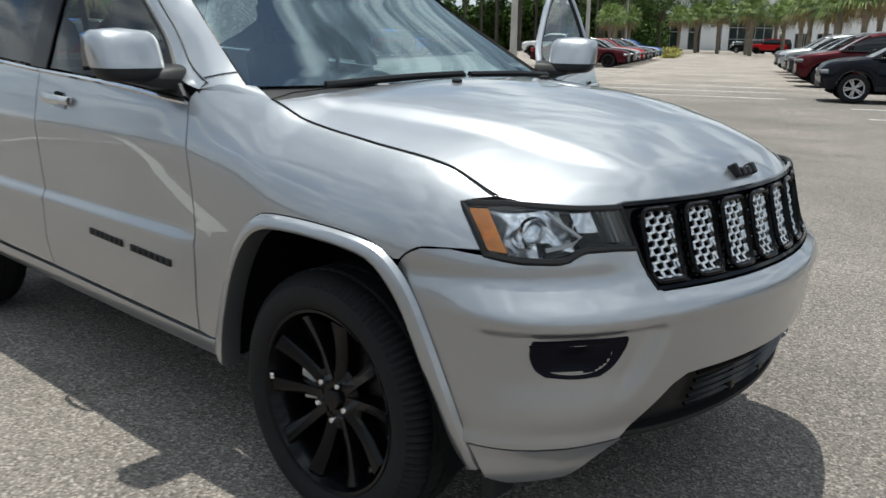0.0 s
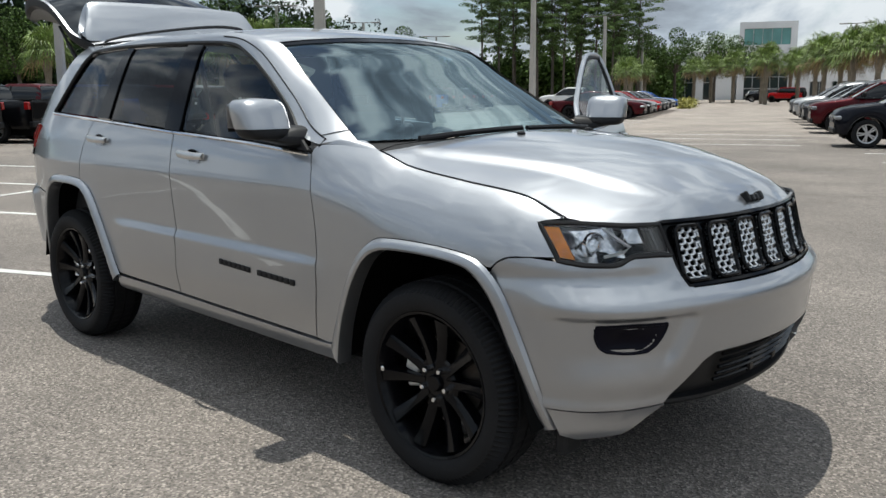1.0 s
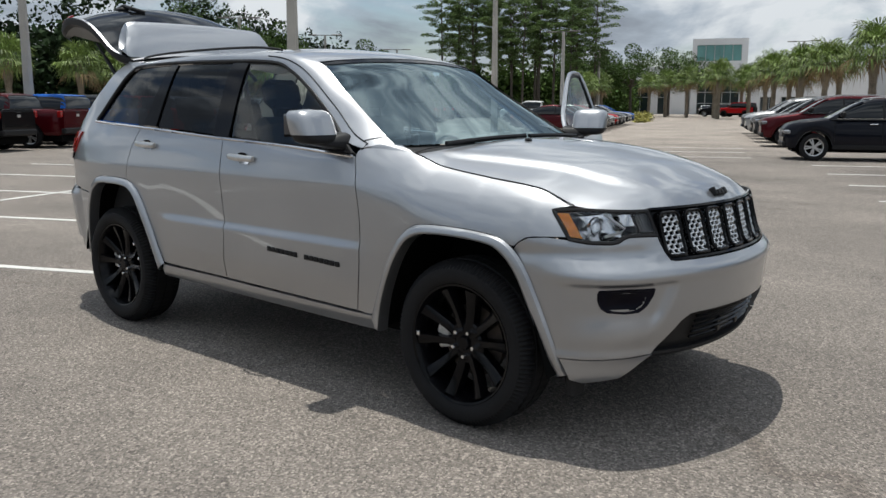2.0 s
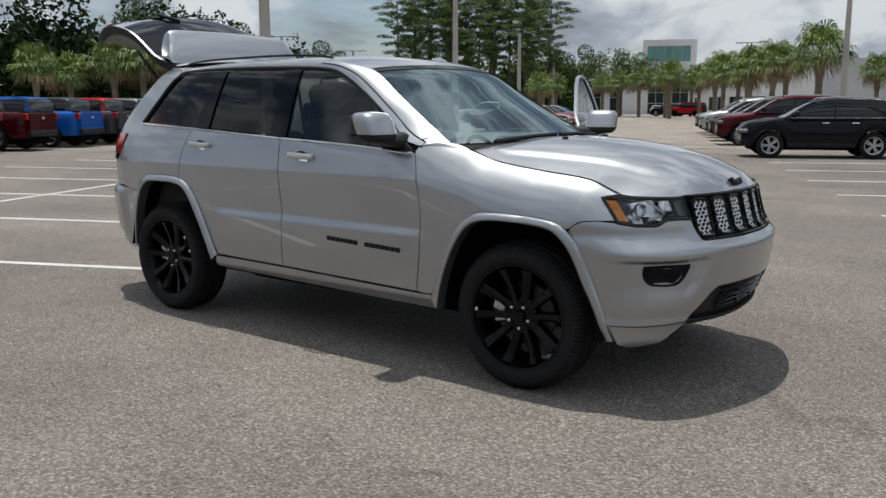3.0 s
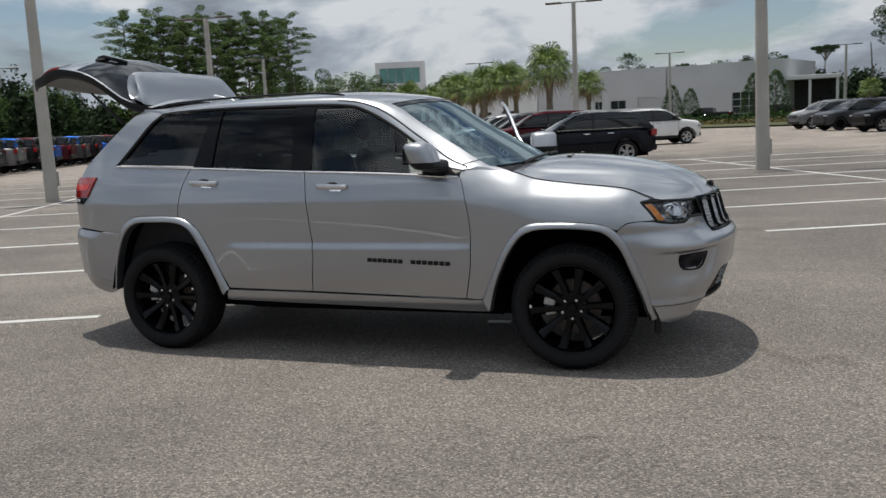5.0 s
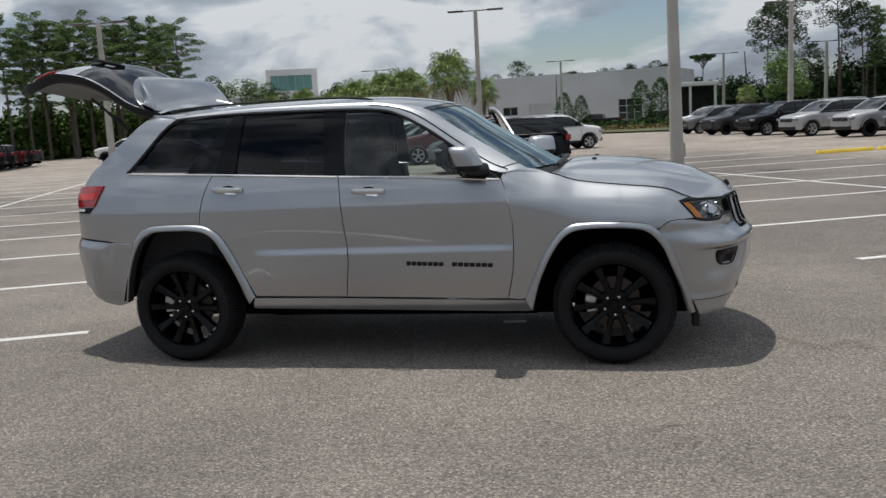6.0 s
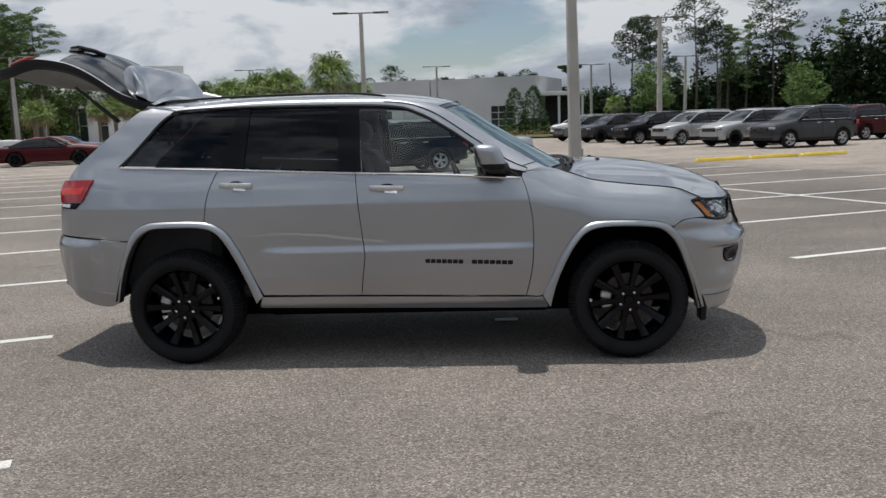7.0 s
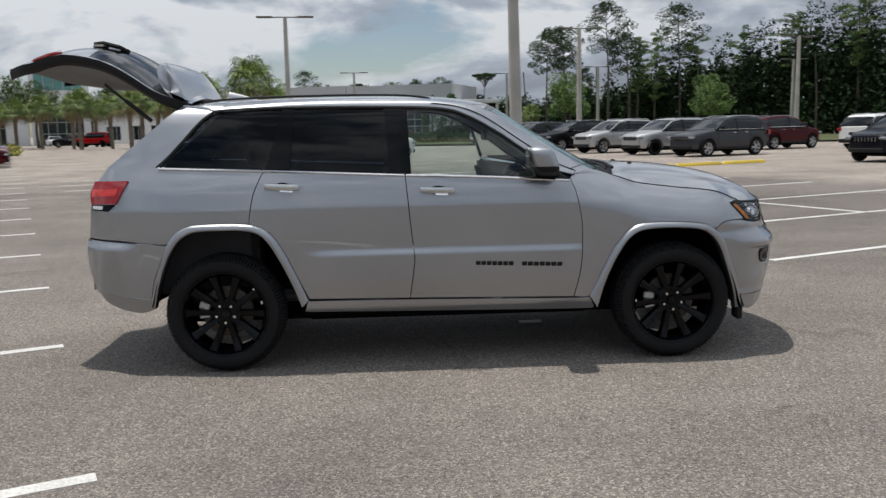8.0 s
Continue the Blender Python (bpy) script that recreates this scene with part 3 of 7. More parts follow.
# doors
front_left = [(-0.268, 0.452), (-0.237, 0.66), (-0.232, 0.72), (-0.25, 0.90), (-0.28, 1.246)]
front_right = [(0.80, 0.428), (0.838, 0.60), (0.85, 0.75), (0.848, 0.92), (0.815, 1.10), (0.785, 1.188)]
fd = coons([(-0.268, 0.452), (0.80, 0.428)], [(-0.28, 1.246), (0.30, 1.222), (0.785, 1.188)], front_left, front_right, 40, 96)
panel("front_door", fd, SILVER, on_side, move=SWING)
rd = coons([(-0.915, 0.462), (-0.268, 0.452)], [(-1.17, 1.293), (-0.28, 1.246)],
           [(-0.915, 0.462), (-0.98, 0.60), (-1.05, 0.755), (-1.13, 0.885), (-1.22, 0.945), (-1.268, 0.955), (-1.262, 1.03), (-1.24, 1.14), (-1.20, 1.24), (-1.17, 1.293)], front_left, 36, 96)
panel("rear_door", rd, SILVER, on_side)
# front wing, with the arch below and the bonnet line above
fw = coons([(0.80, 0.428)] + F_ARCH[:9] + [(1.733, 0.848), (1.745, 0.856), (1.765, 0.8755), (1.80, 0.8935), (1.87, 0.899), (1.948, 0.902)],
           [(0.785, 1.188), (0.80, 1.220)] + [(x, ZH(x)) for x in np.linspace(0.90, 1.93, 30)],
           front_right, [(1.948, 0.902), (1.908, 0.950), (1.868, 1.0), (1.864, 1.010), (1.93, ZH(1.93))], 72, 34)
panel("front_wing", fw, SILVER, on_side, keep_top=True)
# rear quarter
qp = coons([(-2.345, 0.875), (-2.1, 0.86), (-1.80, 0.838), (-1.76, 0.895), (-1.67, 0.95), (-1.58, 0.962), (-1.45, 0.965), (-1.32, 0.962), (-1.27, 0.956)],
           [(-2.20, 1.318), (-1.87, 1.322), (-1.50, 1.307), (-1.17, 1.293)],
           [(-2.345, 0.875), (-2.315, 1.05), (-2.28, 1.20), (-2.20, 1.318)],
           [(-1.27, 0.956), (-1.262, 1.03), (-1.24, 1.14), (-1.20, 1.24), (-1.17, 1.293)], 46, 34)
panel("quarter_panel", qp, SILVER, on_side, keep_top=True)
dp = coons([(-2.20, 1.318), (-1.87, 1.322)], [(-1.72, 1.705), (-1.46, 1.668)],
           [(-2.20, 1.318), (-2.06, 1.43), (-1.90, 1.56), (-1.80, 1.645), (-1.72, 1.705)], [(-1.87, 1.322), (-1.72, 1.46), (-1.60, 1.585), (-1.53, 1.642), (-1.46, 1.668)], 12, 24)
panel("rear_pillar", dp, SILVER, on_side, gap=0.0)
# rear bumper wraps the corner
rb = coons([(-2.30, 0.52), (-2.1, 0.50), (-1.93, 0.48)], [(-2.36, 0.868), (-2.1, 0.853), (-1.80, 0.832)],
           [(-2.30, 0.52), (-2.355, 0.68), (-2.36, 0.868)], [(-1.93, 0.48), (-1.89, 0.63), (-1.80, 0.832)], 36, 40)
panel("rear_bumper_corner", rb, SILVER, lambda p, o=0.0: on_side(p, o + 0.034 * step(0.872, 0.800, p[1]) * step(-1.97, -2.13, p[0]) * (0.45 + 0.55 * step(0.50, 0.80, p[1]))), out=0.005, gap=0.001)
rv = coons([(-2.12, 0.40), (-2.0, 0.385), (-1.915, 0.41)], [(-2.30, 0.516), (-2.1, 0.496), (-1.93, 0.476)], [(-2.12, 0.40), (-2.24, 0.45), (-2.30, 0.516)], [(-1.915, 0.41), (-1.93, 0.476)], 12, 6)
panel("rear_valance", rv, mat("valance_paint", (0.34, 0.335, 0.33), 0.4, 0.6, coat=0.6, grain=(900, 0.1), stain=(3, 0.1)), on_side, out=-0.004)
s = Soup()
s.grid([[(-2.34 - 0.03 * math.cos(y / 0.7 * 1.3), y, z) for y in np.linspace(-0.7, 0.7, 21)] for z in (0.52, 0.6, 0.75, 0.87)], flip=False)
s.ob("rear_bumper", SILVER, suv)
# sill
sl = coons([(-0.95, 0.378), (-0.80, 0.370), (0.80, 0.338), (0.945, 0.350)], [(-0.925, 0.452), (-0.268, 0.446), (0.80, 0.422), (0.905, 0.424)], [(-0.95, 0.378), (-0.925, 0.452)], [(0.945, 0.350), (0.905, 0.424)], 30, 8)
panel("sill", sl, SILVER, lambda p, o=0.0: on_side(p, o - 0.026 * step(0.43, 0.335, p[1]) ** 1.5), out=0.008, flange=0.06)
s = Soup().box((-1.0, -0.74, 0.31), (1.0, 0.74, 0.38), bevel=0.02)
s.ob("underbody", WELL, suv)

# wheel arch lips and wells
for outer, inner in ((F_ARCH, F_ARCH_IN), (R_ARCH, R_ARCH_IN)):
    a, b = line(outer, 56), line(inner, 56)
    rows = []
    for t in range(57):
        (x1, z1), (x2, z2) = a[t], b[t]
        y1, y2 = side(x1, z1), side(x2, z2)
        ym = max(side(0.5 * (x1 + x2), 0.5 * (z1 + z2)), y1)
        r = [(x1, -(y1 + 0.002), z1)]
        for q, o in ((0.14, 0.016), (0.4, 0.024), (0.75, 0.026), (0.94, 0.020), (1.0, 0.006)):
            r.append((x1 + (x2 - x1) * q, -(ym + o), z1 + (z2 - z1) * q))
        r.append((x2, -(ym - 0.05), z2))
        rows.append(r)
    s = Soup().grid(rows, flip=True)
    s.ob("arch_lip", SILVER, suv)
    obj("arch_lip", [(x, -y, z) for x, y, z in s.v], [f[::-1] for f in s.f], SILVER, suv)
    ctr = 1.4575 if outer is F_ARCH else -1.4575
    well = Soup()
    pr = [(ctr + (p[0] - ctr) * 1.03, p[1] + 0.012) for p in b]
    well.grid([[(x, -0.915, z), (x, -0.70, z + 0.01), (x, -0.52, z)] for x, z in pr])
    well.grid([[(x, -0.52, z), (x, -0.52, 0.25)] for x, z in pr])
    well.ob("wheel_well", WELL, suv)
    obj("wheel_well", [(x, -y, z) for x, y, z in well.v], [f[::-1] for f in well.f], WELL, suv)

# ---- glasshouse ----
EDGE = [(-1.66, 0.610, 1.700), (-1.0, 0.662, 1.722), (-0.3, 0.662, 1.722), (0.02, 0.655, 1.706), (0.27, 0.650, 1.650), (0.50, 0.694, 1.505), (0.74, 0.748, 1.360), (0.87, 0.777, 1.283), (0.945, 0.796, 1.244)]
TOPG = [(-1.60, 1.60), (-1.46, 1.668), (-1.06, 1.682), (-0.40, 1.675), (-0.03, 1.656), (0.13, 1.608), (0.30, 1.515), (0.46, 1.405), (0.62, 1.288), (0.72, 1.245), (0.80, 1.226)]
tg = line([TOPG[1]] + TOPG[2:], 70)
ed = line(EDGE, 70)
rows = []
for i in range(71):
    q = Vector(on_side(tg[i], 0.004))
    r = Vector((ed[i][0], -ed[i][1], ed[i][2]))
    front = step(42, 60, i)
    c = Vector((0.5 * (q.x + r.x), q.y + 0.015, r.z + 0.004)).lerp(q.lerp(r, 0.5) + Vector((0.010, -0.012, 0.008)), front)
    row = [(q.x, q.y + 0.03, q.z - 0.012)]
    for t in np.linspace(0, 1, 9):
        row.append(tuple(q * (1 - t) ** 2 + c * 2 * t * (1 - t) + r * t * t))
    rows.append(row)
wc_top = [Vector(on_side(p)) for p in line([(0.80, 1.226)] + [(x, ZH(x)) for x in np.linspace(0.90, 1.076, 6)], 12)]
tipw = Vector((ed[-1][0] + 0.03, -ed[-1][1] + 0.02, ed[-1][2] - 0.004))
for k, q in enumerate(wc_top[1:]):
    r = Vector((ed[-1][0], -ed[-1][1], ed[-1][2])).lerp(tipw, (k + 1) / 12)
    row = [(q.x, q.y + 0.03, q.z - 0.012)]
    for t in np.linspace(0, 1, 9):
        row.append(tuple(q.lerp(r, float(t)) + Vector((0.0, -0.006, 0.010)) * math.sin(math.pi * t) * (1 - k / 14)))
    rows.append(row)
s = Soup().grid(rows, flip=True)
s.ob("side_frame", SILVER, suv)
# seam of the door frame down the pillar, and the pillar's joint with the wing
lift = Vector((0.001, -0.0016, 0.0016))
seams = [[Vector(rows[i][4]).lerp(Vector(rows[i][3]), 0.3) + lift for i in range(40, 70)] + [Vector(on_side((0.805, 1.215), 0.001))], [Vector(rows[68][j]) + lift for j in range(4, 10)]]
obj("side_frame", [(x, -y, z) for x, y, z in s.v], [f[::-1] for f in s.f], SILVER, suv)
for pts, rad in zip(seams, (0.0034, 0.0018)):
    for sgn in (1, -1):
        Soup().tube([(p.x, sgn * p.y, p.z) for p in pts], rad, 6).ob("pillar_seam", BLACK_TRIM, suv)

# rear corner between pillar and roof
ct = line([(-1.72, 1.705), (-1.46, 1.668)], 10)
cr2 = line([(-1.76, -0.575, 1.712), (-1.66, -0.610, 1.703), (-1.50, -0.625, 1.709), (-1.42, -0.632, 1.712)], 10)
s = Soup().grid([[Vector(on_side(ct[i])).lerp(Vector(cr2[i]), t) + Vector((0, -0.012, 0.014)) * math.sin(math.pi * t) for t in np.linspace(0, 1, 6)] for i in range(11)], flip=True)
s.ob("roof_corner", SILVER, suv)
obj("roof_corner", [(x, -y, z) for x, y, z in s.v], [f[::-1] for f in s.f], SILVER, suv)

# roof
roof_rows = []
n_roof = [i for i in range(71) if ed[i][0] <= 0.272]
for i in n_roof:
    x, y, z = ed[i]
    fr, re = step(-0.25, 0.27, x), step(-1.3, -1.66, x)
    roof_rows.append([(x + fr * 0.09 * (1 - v * v) - re * 0.06 * (1 - v * v), y * v, z + (0.046 - 0.012 * fr) * (1 - abs(v) ** 2.4)) for v in np.linspace(-1, 1, 25)])
s = Soup().grid(roof_rows, flip=True)
s.ob("roof", SILVER, suv)
s = Soup().grid([[(x, y, z - 0.035) for x, y, z in r] for r in roof_rows])
s.ob("headliner", HEADLINER, suv)
# windscreen between the pillars, bowed
ws = []
for i in range(n_roof[-1], 71):
    x, y, z = ed[i]
    t = (i - n_roof[-1]) / (70 - n_roof[-1])
    ws.append([(x + (0.09 + 0.07 * t) * (1 - v * v), y * v * 0.985, z + (0.034 - 0.030 * t) * (1 - abs(v) ** 2.4) - 0.006) for v in np.linspace(-1, 1, 25)])
Soup().grid(ws, flip=True).ob("windscreen", SCREEN, suv)
s = Soup().grid([[(p[0] + 0.002, p[1], p[2] + 0.003) for p in (ws[k][j] for j in range(25))] for k in (0, 1)])
s.ob("screen_band", BLACK_GLOSS, suv)
base = ws[-1]

# side glass
quarter = coons([(-1.835, 1.325), (-1.15, 1.302)], [(-1.46, 1.662), (-1.055, 1.672)], [(-1.835, 1.325), (-1.70, 1.47), (-1.60, 1.578), (-1.53, 1.636), (-1.46, 1.662)], [(-1.15, 1.302), (-1.055, 1.672)], 18, 16)
panel("quarter_glass", quarter, PRIVACY, on_side, gap=0, out=-0.010, flange=0)
rearg = coons([(-1.015, 1.295), (-0.375, 1.262)], [(-0.985, 1.668), (-0.40, 1.666)], [(-1.015, 1.295), (-0.985, 1.668)], [(-0.375, 1.262), (-0.40, 1.666)], 14, 14)
panel("rear_door_glass", rearg, PRIVACY, on_side, gap=0, out=-0.010, flange=0)
frontg = coons([(-0.245, 1.255), (0.735, 1.208)], [(-0.262, 1.656), (-0.03, 1.648), (0.12, 1.603), (0.29, 1.510), (0.45, 1.40), (0.61, 1.285), (0.72, 1.213)], [(-0.245, 1.255), (-0.262, 1.656)], [(0.735, 1.208), (0.72, 1.213)], 26, 14)
panel("front_door_glass", frontg, SIDE_GLASS, on_side, gap=0, out=-0.010, flange=0, move=SWING)
# black pillars and the sail behind the mirror
for e in ([(-1.16, 1.300), (-1.01, 1.295)], [(-1.06, 1.676), (-0.98, 1.672)], [(-1.16, 1.300), (-1.06, 1.676)], [(-1.01, 1.295), (-0.98, 1.672)]), \
         ([(-0.383, 1.258), (-0.240, 1.251)], [(-0.405, 1.672), (-0.258, 1.662)], [(-0.383, 1.258), (-0.405, 1.672)], [(-0.240, 1.251), (-0.258, 1.662)]):
    panel("pillar_cover", coons(*e, 6, 14), BLACK_GLOSS, on_side, gap=0, out=0.0, flange=0.03)
sail = coons([(0.54, 1.214), (0.775, 1.197)], [(0.53, 1.345), (0.765, 1.205)], [(0.54, 1.214), (0.53, 1.345)], [(0.775, 1.197), (0.765, 1.205)], 8, 6)
panel("mirror_sail", sail, BLACK_TRIM, on_side, gap=0, out=0.003, move=SWING)


def trim(name, pts, r, material, out=0.004, n=60, move=None, lift=on_side):
    p = [lift(q, out) for q in line(pts, n)]
    s = Soup().tube(p, r, 6)
    s.ob(name, material, suv)
    v = [(x, -y, z) for x, y, z in s.v]
    if move:
        v = [tuple(move @ Vector(q)) for q in v]
    obj(name, v, [f[::-1] for f in s.f], material, left_door if move else suv)


trim("belt_strip", [(-1.85, 1.315), (-1.17, 1.288), (-0.285, 1.243)], 0.008, CHROME)
trim("belt_strip", [(-0.275, 1.243), (0.30, 1.218), (0.775, 1.186)], 0.008, CHROME, move=SWING)
trim("window_seal", [(-1.84, 1.325), (-1.70, 1.475), (-1.60, 1.588), (-1.53, 1.646), (-1.46, 1.672), (-1.06, 1.685), (-0.40, 1.677), (-0.03, 1.658), (0.13, 1.61), (0.30, 1.517), (0.46, 1.407), (0.62, 1.29), (0.76, 1.195)], 0.011, BLACK_TRIM, 0.0, 90)
trim("roof_seam", [(-0.97, 1.700), (-0.93, 1.708), (-0.40, 1.704), (-0.15, 1.694)], 0.0035, BLACK_TRIM, 0.006, 60)
trim("frame_seam", [(-0.34, 1.676), (-0.338, 1.70)], 0.003, BLACK_TRIM, 0.006, 4)

# ---- front end ----


def hood_edge_x(y):
    return XF(1.02) - BOW * abs(y) ** 2 - 0.008


ZC = pchip([(1.0, 1.256), (1.34, 1.247), (1.6, 1.226), (1.9, 1.172), (2.05, 1.128), (2.15, 1.088), (2.25, 1.03)])


# the raised middle of the bonnet narrows towards the grille
CREASE = pchip([(1.0, 0.66), (1.2, 0.63), (1.45, 0.585), (1.75, 0.535), (1.95, 0.475), (2.1, 0.41), (2.3, 0.36)])


def on_hood(p, out=0.0):
    x, y = p
    zh, yh = ZH(x) - 0.002, YH(x) - 0.004
    v = min(abs(y) / yh, 1.0)
    z = zh + (ZC(x) - zh) * (1 - v ** 2.3)
    c = CREASE(x)
    z += 0.017 * step(c + 0.055, c - 0.015, abs(y)) * step(1.05, 1.30, x) * step(2.21, 1.93, x)
    f = max(hood_edge_x(y) - x, 0.0)
    z -= 0.030 * (1 - min(f / 0.10, 1.0)) ** 2
    return (x, y, z + out)


hl = [(x, -(YH(x) - 0.004)) for x in np.linspace(1.08, 1.928, 40)]
he = [(1.928, -(YH(1.928) - 0.004)), (2.03, -0.70)] + [(hood_edge_x(y), -y) for y in (0.60, 0.50, 0.40, 0.30, 0.20, 0.10, 0.0)]
hood = coons([(1.08, -0.791), (1.12, -0.60), (1.17, -0.30), (1.185, 0.0)], he, hl, [(1.185, 0.0), (hood_edge_x(0), 0.0)], 56, 44)
hg = pull_in(hood, 0.003)
hg[:, -1, 1] = 0.0
full = [[on_hood(p) for p in r] + [on_hood((p[0], -p[1])) for p in r[::-1][1:]] for r in hg]
sheet(Soup(), full, 0.02, flip=True).ob("bonnet", SILVER, suv)
gap_line = [(x, -(YH(x) + 0.001), ZH(x) + 0.0015) for x in np.linspace(1.075, 1.93, 50)]
gs = Soup().tube([(1.12, -0.60, 1.238), (1.085, -0.72, 1.226)] + gap_line, 0.0030, 5)
gs.ob("bonnet_gap", BLACK_TRIM, suv)
obj("bonnet_gap", [(x, -y, z) for x, y, z in gs.v], [f[::-1] for f in gs.f], BLACK_TRIM, suv)
# washer jets
for y in (-0.245, 0.245):
    x0, y0, z0 = on_hood((1.34, y))
    Soup().box((x0 - 0.018, y0 - 0.014, z0 - 0.004), (x0 + 0.012, y0 + 0.014, z0 + 0.012), bevel=0.005).ob("washer_jet", BLACK_TRIM, suv)
# scuttle under the screen
sc = []
for j in range(25):
    v = -1 + 2 * j / 24
    bx, by, bz = base[j]
    hx, hy = 1.185 - 0.105 * v * v, 0.791 * v
    hz = on_hood((hx, hy))[2]
    sc.append([(bx - 0.02, by, bz - 0.005), (bx + 0.3 * (hx - bx), by, bz - 0.02), (bx + 0.7 * (hx - bx), hy, hz - 0.03), (hx + 0.02, hy, hz - 0.025)])
Soup().grid(sc, flip=True).ob("scuttle", BLACK_TRIM, suv)
for pts in ([(1.12, -0.62, 1.245), (1.14, -0.3, 1.262), (1.13, 0.02, 1.268)], [(1.13, 0.06, 1.265), (1.12, 0.36, 1.262), (1.05, 0.66, 1.25)]):
    arm = Soup().tube([Vector(p) + Vector((0, 0, 0.004)) for p in line(pts, 10)], 0.011, 6)
    arm.tube([Vector(p) + Vector((-0.03, 0.05, -0.004)) for p in line(pts, 10)], 0.008, 6)
    arm.ob("wiper", BLACK_TRIM, suv)

# bumper skin, built for one half and mirrored
ua = lambda x, z: u_of_x(x, z)


FOLD = pchip([(0.30, 0.66), (0.40, 0.65), (0.551, 0.590), (0.646, 0.550), (0.72, 0.525), (0.9, 0.50)])


def bumper_out(u, z):
    """Depth of the bumper's folds: the shelf under the lamps, the hollow round the fog lamp, the chin."""
    e = FOLD(z)
    o = -0.026 * step(0.724, 0.700, z) * step(0.47, 0.60, z) * step(e - 0.035, e + 0.035, u) * step(1.08, 0.88, u)
    o += 0.012 * math.exp(-((z - 0.745) / 0.030) ** 2) * step(1.20, 0.95, u)
    o -= 0.010 * math.exp(-((z - 0.83) / 0.03) ** 2) * step(0.55, 0.65, u)
    o += 0.012 * step(0.44, 0.40, z) + 0.022 * step(0.385, 0.29, z)
    return o


def on_bumper(p, out=0.0):
    return on_front(p, out + bumper_out(abs(p[0]), p[1]))


bp = Soup()
LOW = [(0.545, 0.900), (0.61, 0.904), (0.688, 0.905), (0.712, 0.898), (0.738, 0.884), (0.762, 0.879), (0.86, 0.882), (0.940, 0.893)]
top = [(0.0, 0.790), (0.25, 0.790), (0.505, 0.793), (0.522, 0.805), (LOW[0][0] - 0.006, 0.890)] + [(u, z - 0.003) for u, z in LOW] + [(ua(1.87, 0.898), 0.898), (ua(1.80, 0.8915), 0.8915), (ua(1.765, 0.873), 0.873), (ua(1.742, 0.850), 0.850), (ua(1.735, 0.838), 0.838)]
ARCH_EDGE = [(x - 0.012, z) for x, z in line(F_ARCH, 120) if x > 1.7 and z < 0.838][::-1]
x55 = min(ARCH_EDGE, key=lambda q: abs(q[1] - 0.557))
x40 = min(ARCH_EDGE, key=lambda q: abs(q[1] - 0.400))
ARCH_EDGE = sorted(ARCH_EDGE, key=lambda q: q[1])
upper = coons([(0.0, 0.565), (0.36, 0.565), (0.60, 0.558), (ua(*x55), x55[1])], top, [(0.0, 0.565), (0.0, 0.790)], [(ua(x, z), z) for x, z in ARCH_EDGE if z > 0.556] + [(ua(1.735, 0.838), 0.838)], 96, 60, False)
cheek = coons([(0.585, 0.405), (0.75, 0.400), (ua(*x40), x40[1])], [(0.41, 0.565), (0.60, 0.558), (ua(*x55), x55[1])], [(0.585, 0.405), (0.54, 0.45), (0.46, 0.54), (0.41, 0.565)], [(ua(*x40), x40[1]), (ua(*x55), x55[1])], 36, 16, False)
chin = coons([(0.69, 0.304), (0.82, 0.288), (ua(1.955, 0.302), 0.302)], [(0.575, 0.398), (0.75, 0.394), (ua(1.930, 0.394), 0.394)], [(0.69, 0.304), (0.575, 0.398)], [(ua(1.955, 0.302), 0.302), (ua(1.930, 0.394), 0.394)], 28, 8, False)
for g2 in (cheek, chin):
    sheet(bp, [[on_bumper(p) for p in r] for r in g2], 0.025, flip=True)
bp.mirrored()
sheet(bp, [[on_bumper((-p[0], p[1])) for p in r[::-1]] + [on_bumper(p) for p in r[1:]] for r in upper], 0.025, flip=True)
POCKET = [(0.802, 0.680), (0.798, 0.655), (0.786, 0.626), (0.770, 0.612), (0.665, 0.606), (0.640, 0.624), (0.622, 0.660), (0.616, 0.678)]


def in_pocket(y, z):
    hit = False
    for (y0, z0), (y1, z1) in zip(POCKET, POCKET[1:] + POCKET[:1]):
        if (z0 > z) != (z1 > z) and y < y0 + (z - z0) * (y1 - y0) / (z1 - z0):
            hit = not hit
    return hit


bp.f = [f for f in bp.f if not in_pocket(abs(sum(bp.v[i][1] for i in f)) / len(f), sum(bp.v[i][2] for i in f) / len(f))]
bp.ob("front_bumper", SILVER, suv, angle=30)
# black lower grille with slats and a plain tow plate
lg = Soup()
low = coons([(0.0, 0.385), (0.40, 0.385), (0.58, 0.400)], [(0.0, 0.562), (0.35, 0.562), (0.42, 0.555)], [(0.0, 0.385), (0.0, 0.562)], [(0.58, 0.400), (0.50, 0.48), (0.42, 0.555)], 30, 10, False)
lg.grid([[on_front(p, -0.045) for p in r] for r in low], flip=True)
lg.mirrored().ob("lower_grille", BLACK_TRIM, suv)
for z in (0.435, 0.46, 0.485, 0.51, 0.535):
    Soup().tube([on_front((u, z), -0.03) for u in np.linspace(-0.33, 0.33, 21)], 0.007, 4).ob("grille_slat", BLACK_GLOSS, suv)
Soup().grid([[on_front((u, z + 0.02 * (abs(u) / 0.58) ** 3), o) for u in np.linspace(-0.60, 0.60, 31)] for z, o in ((0.345, -0.05), (0.362, -0.018), (0.376, -0.010), (0.386, -0.016), (0.392, -0.048))], flip=True).ob("chin_strip", BLACK_TRIM, suv)
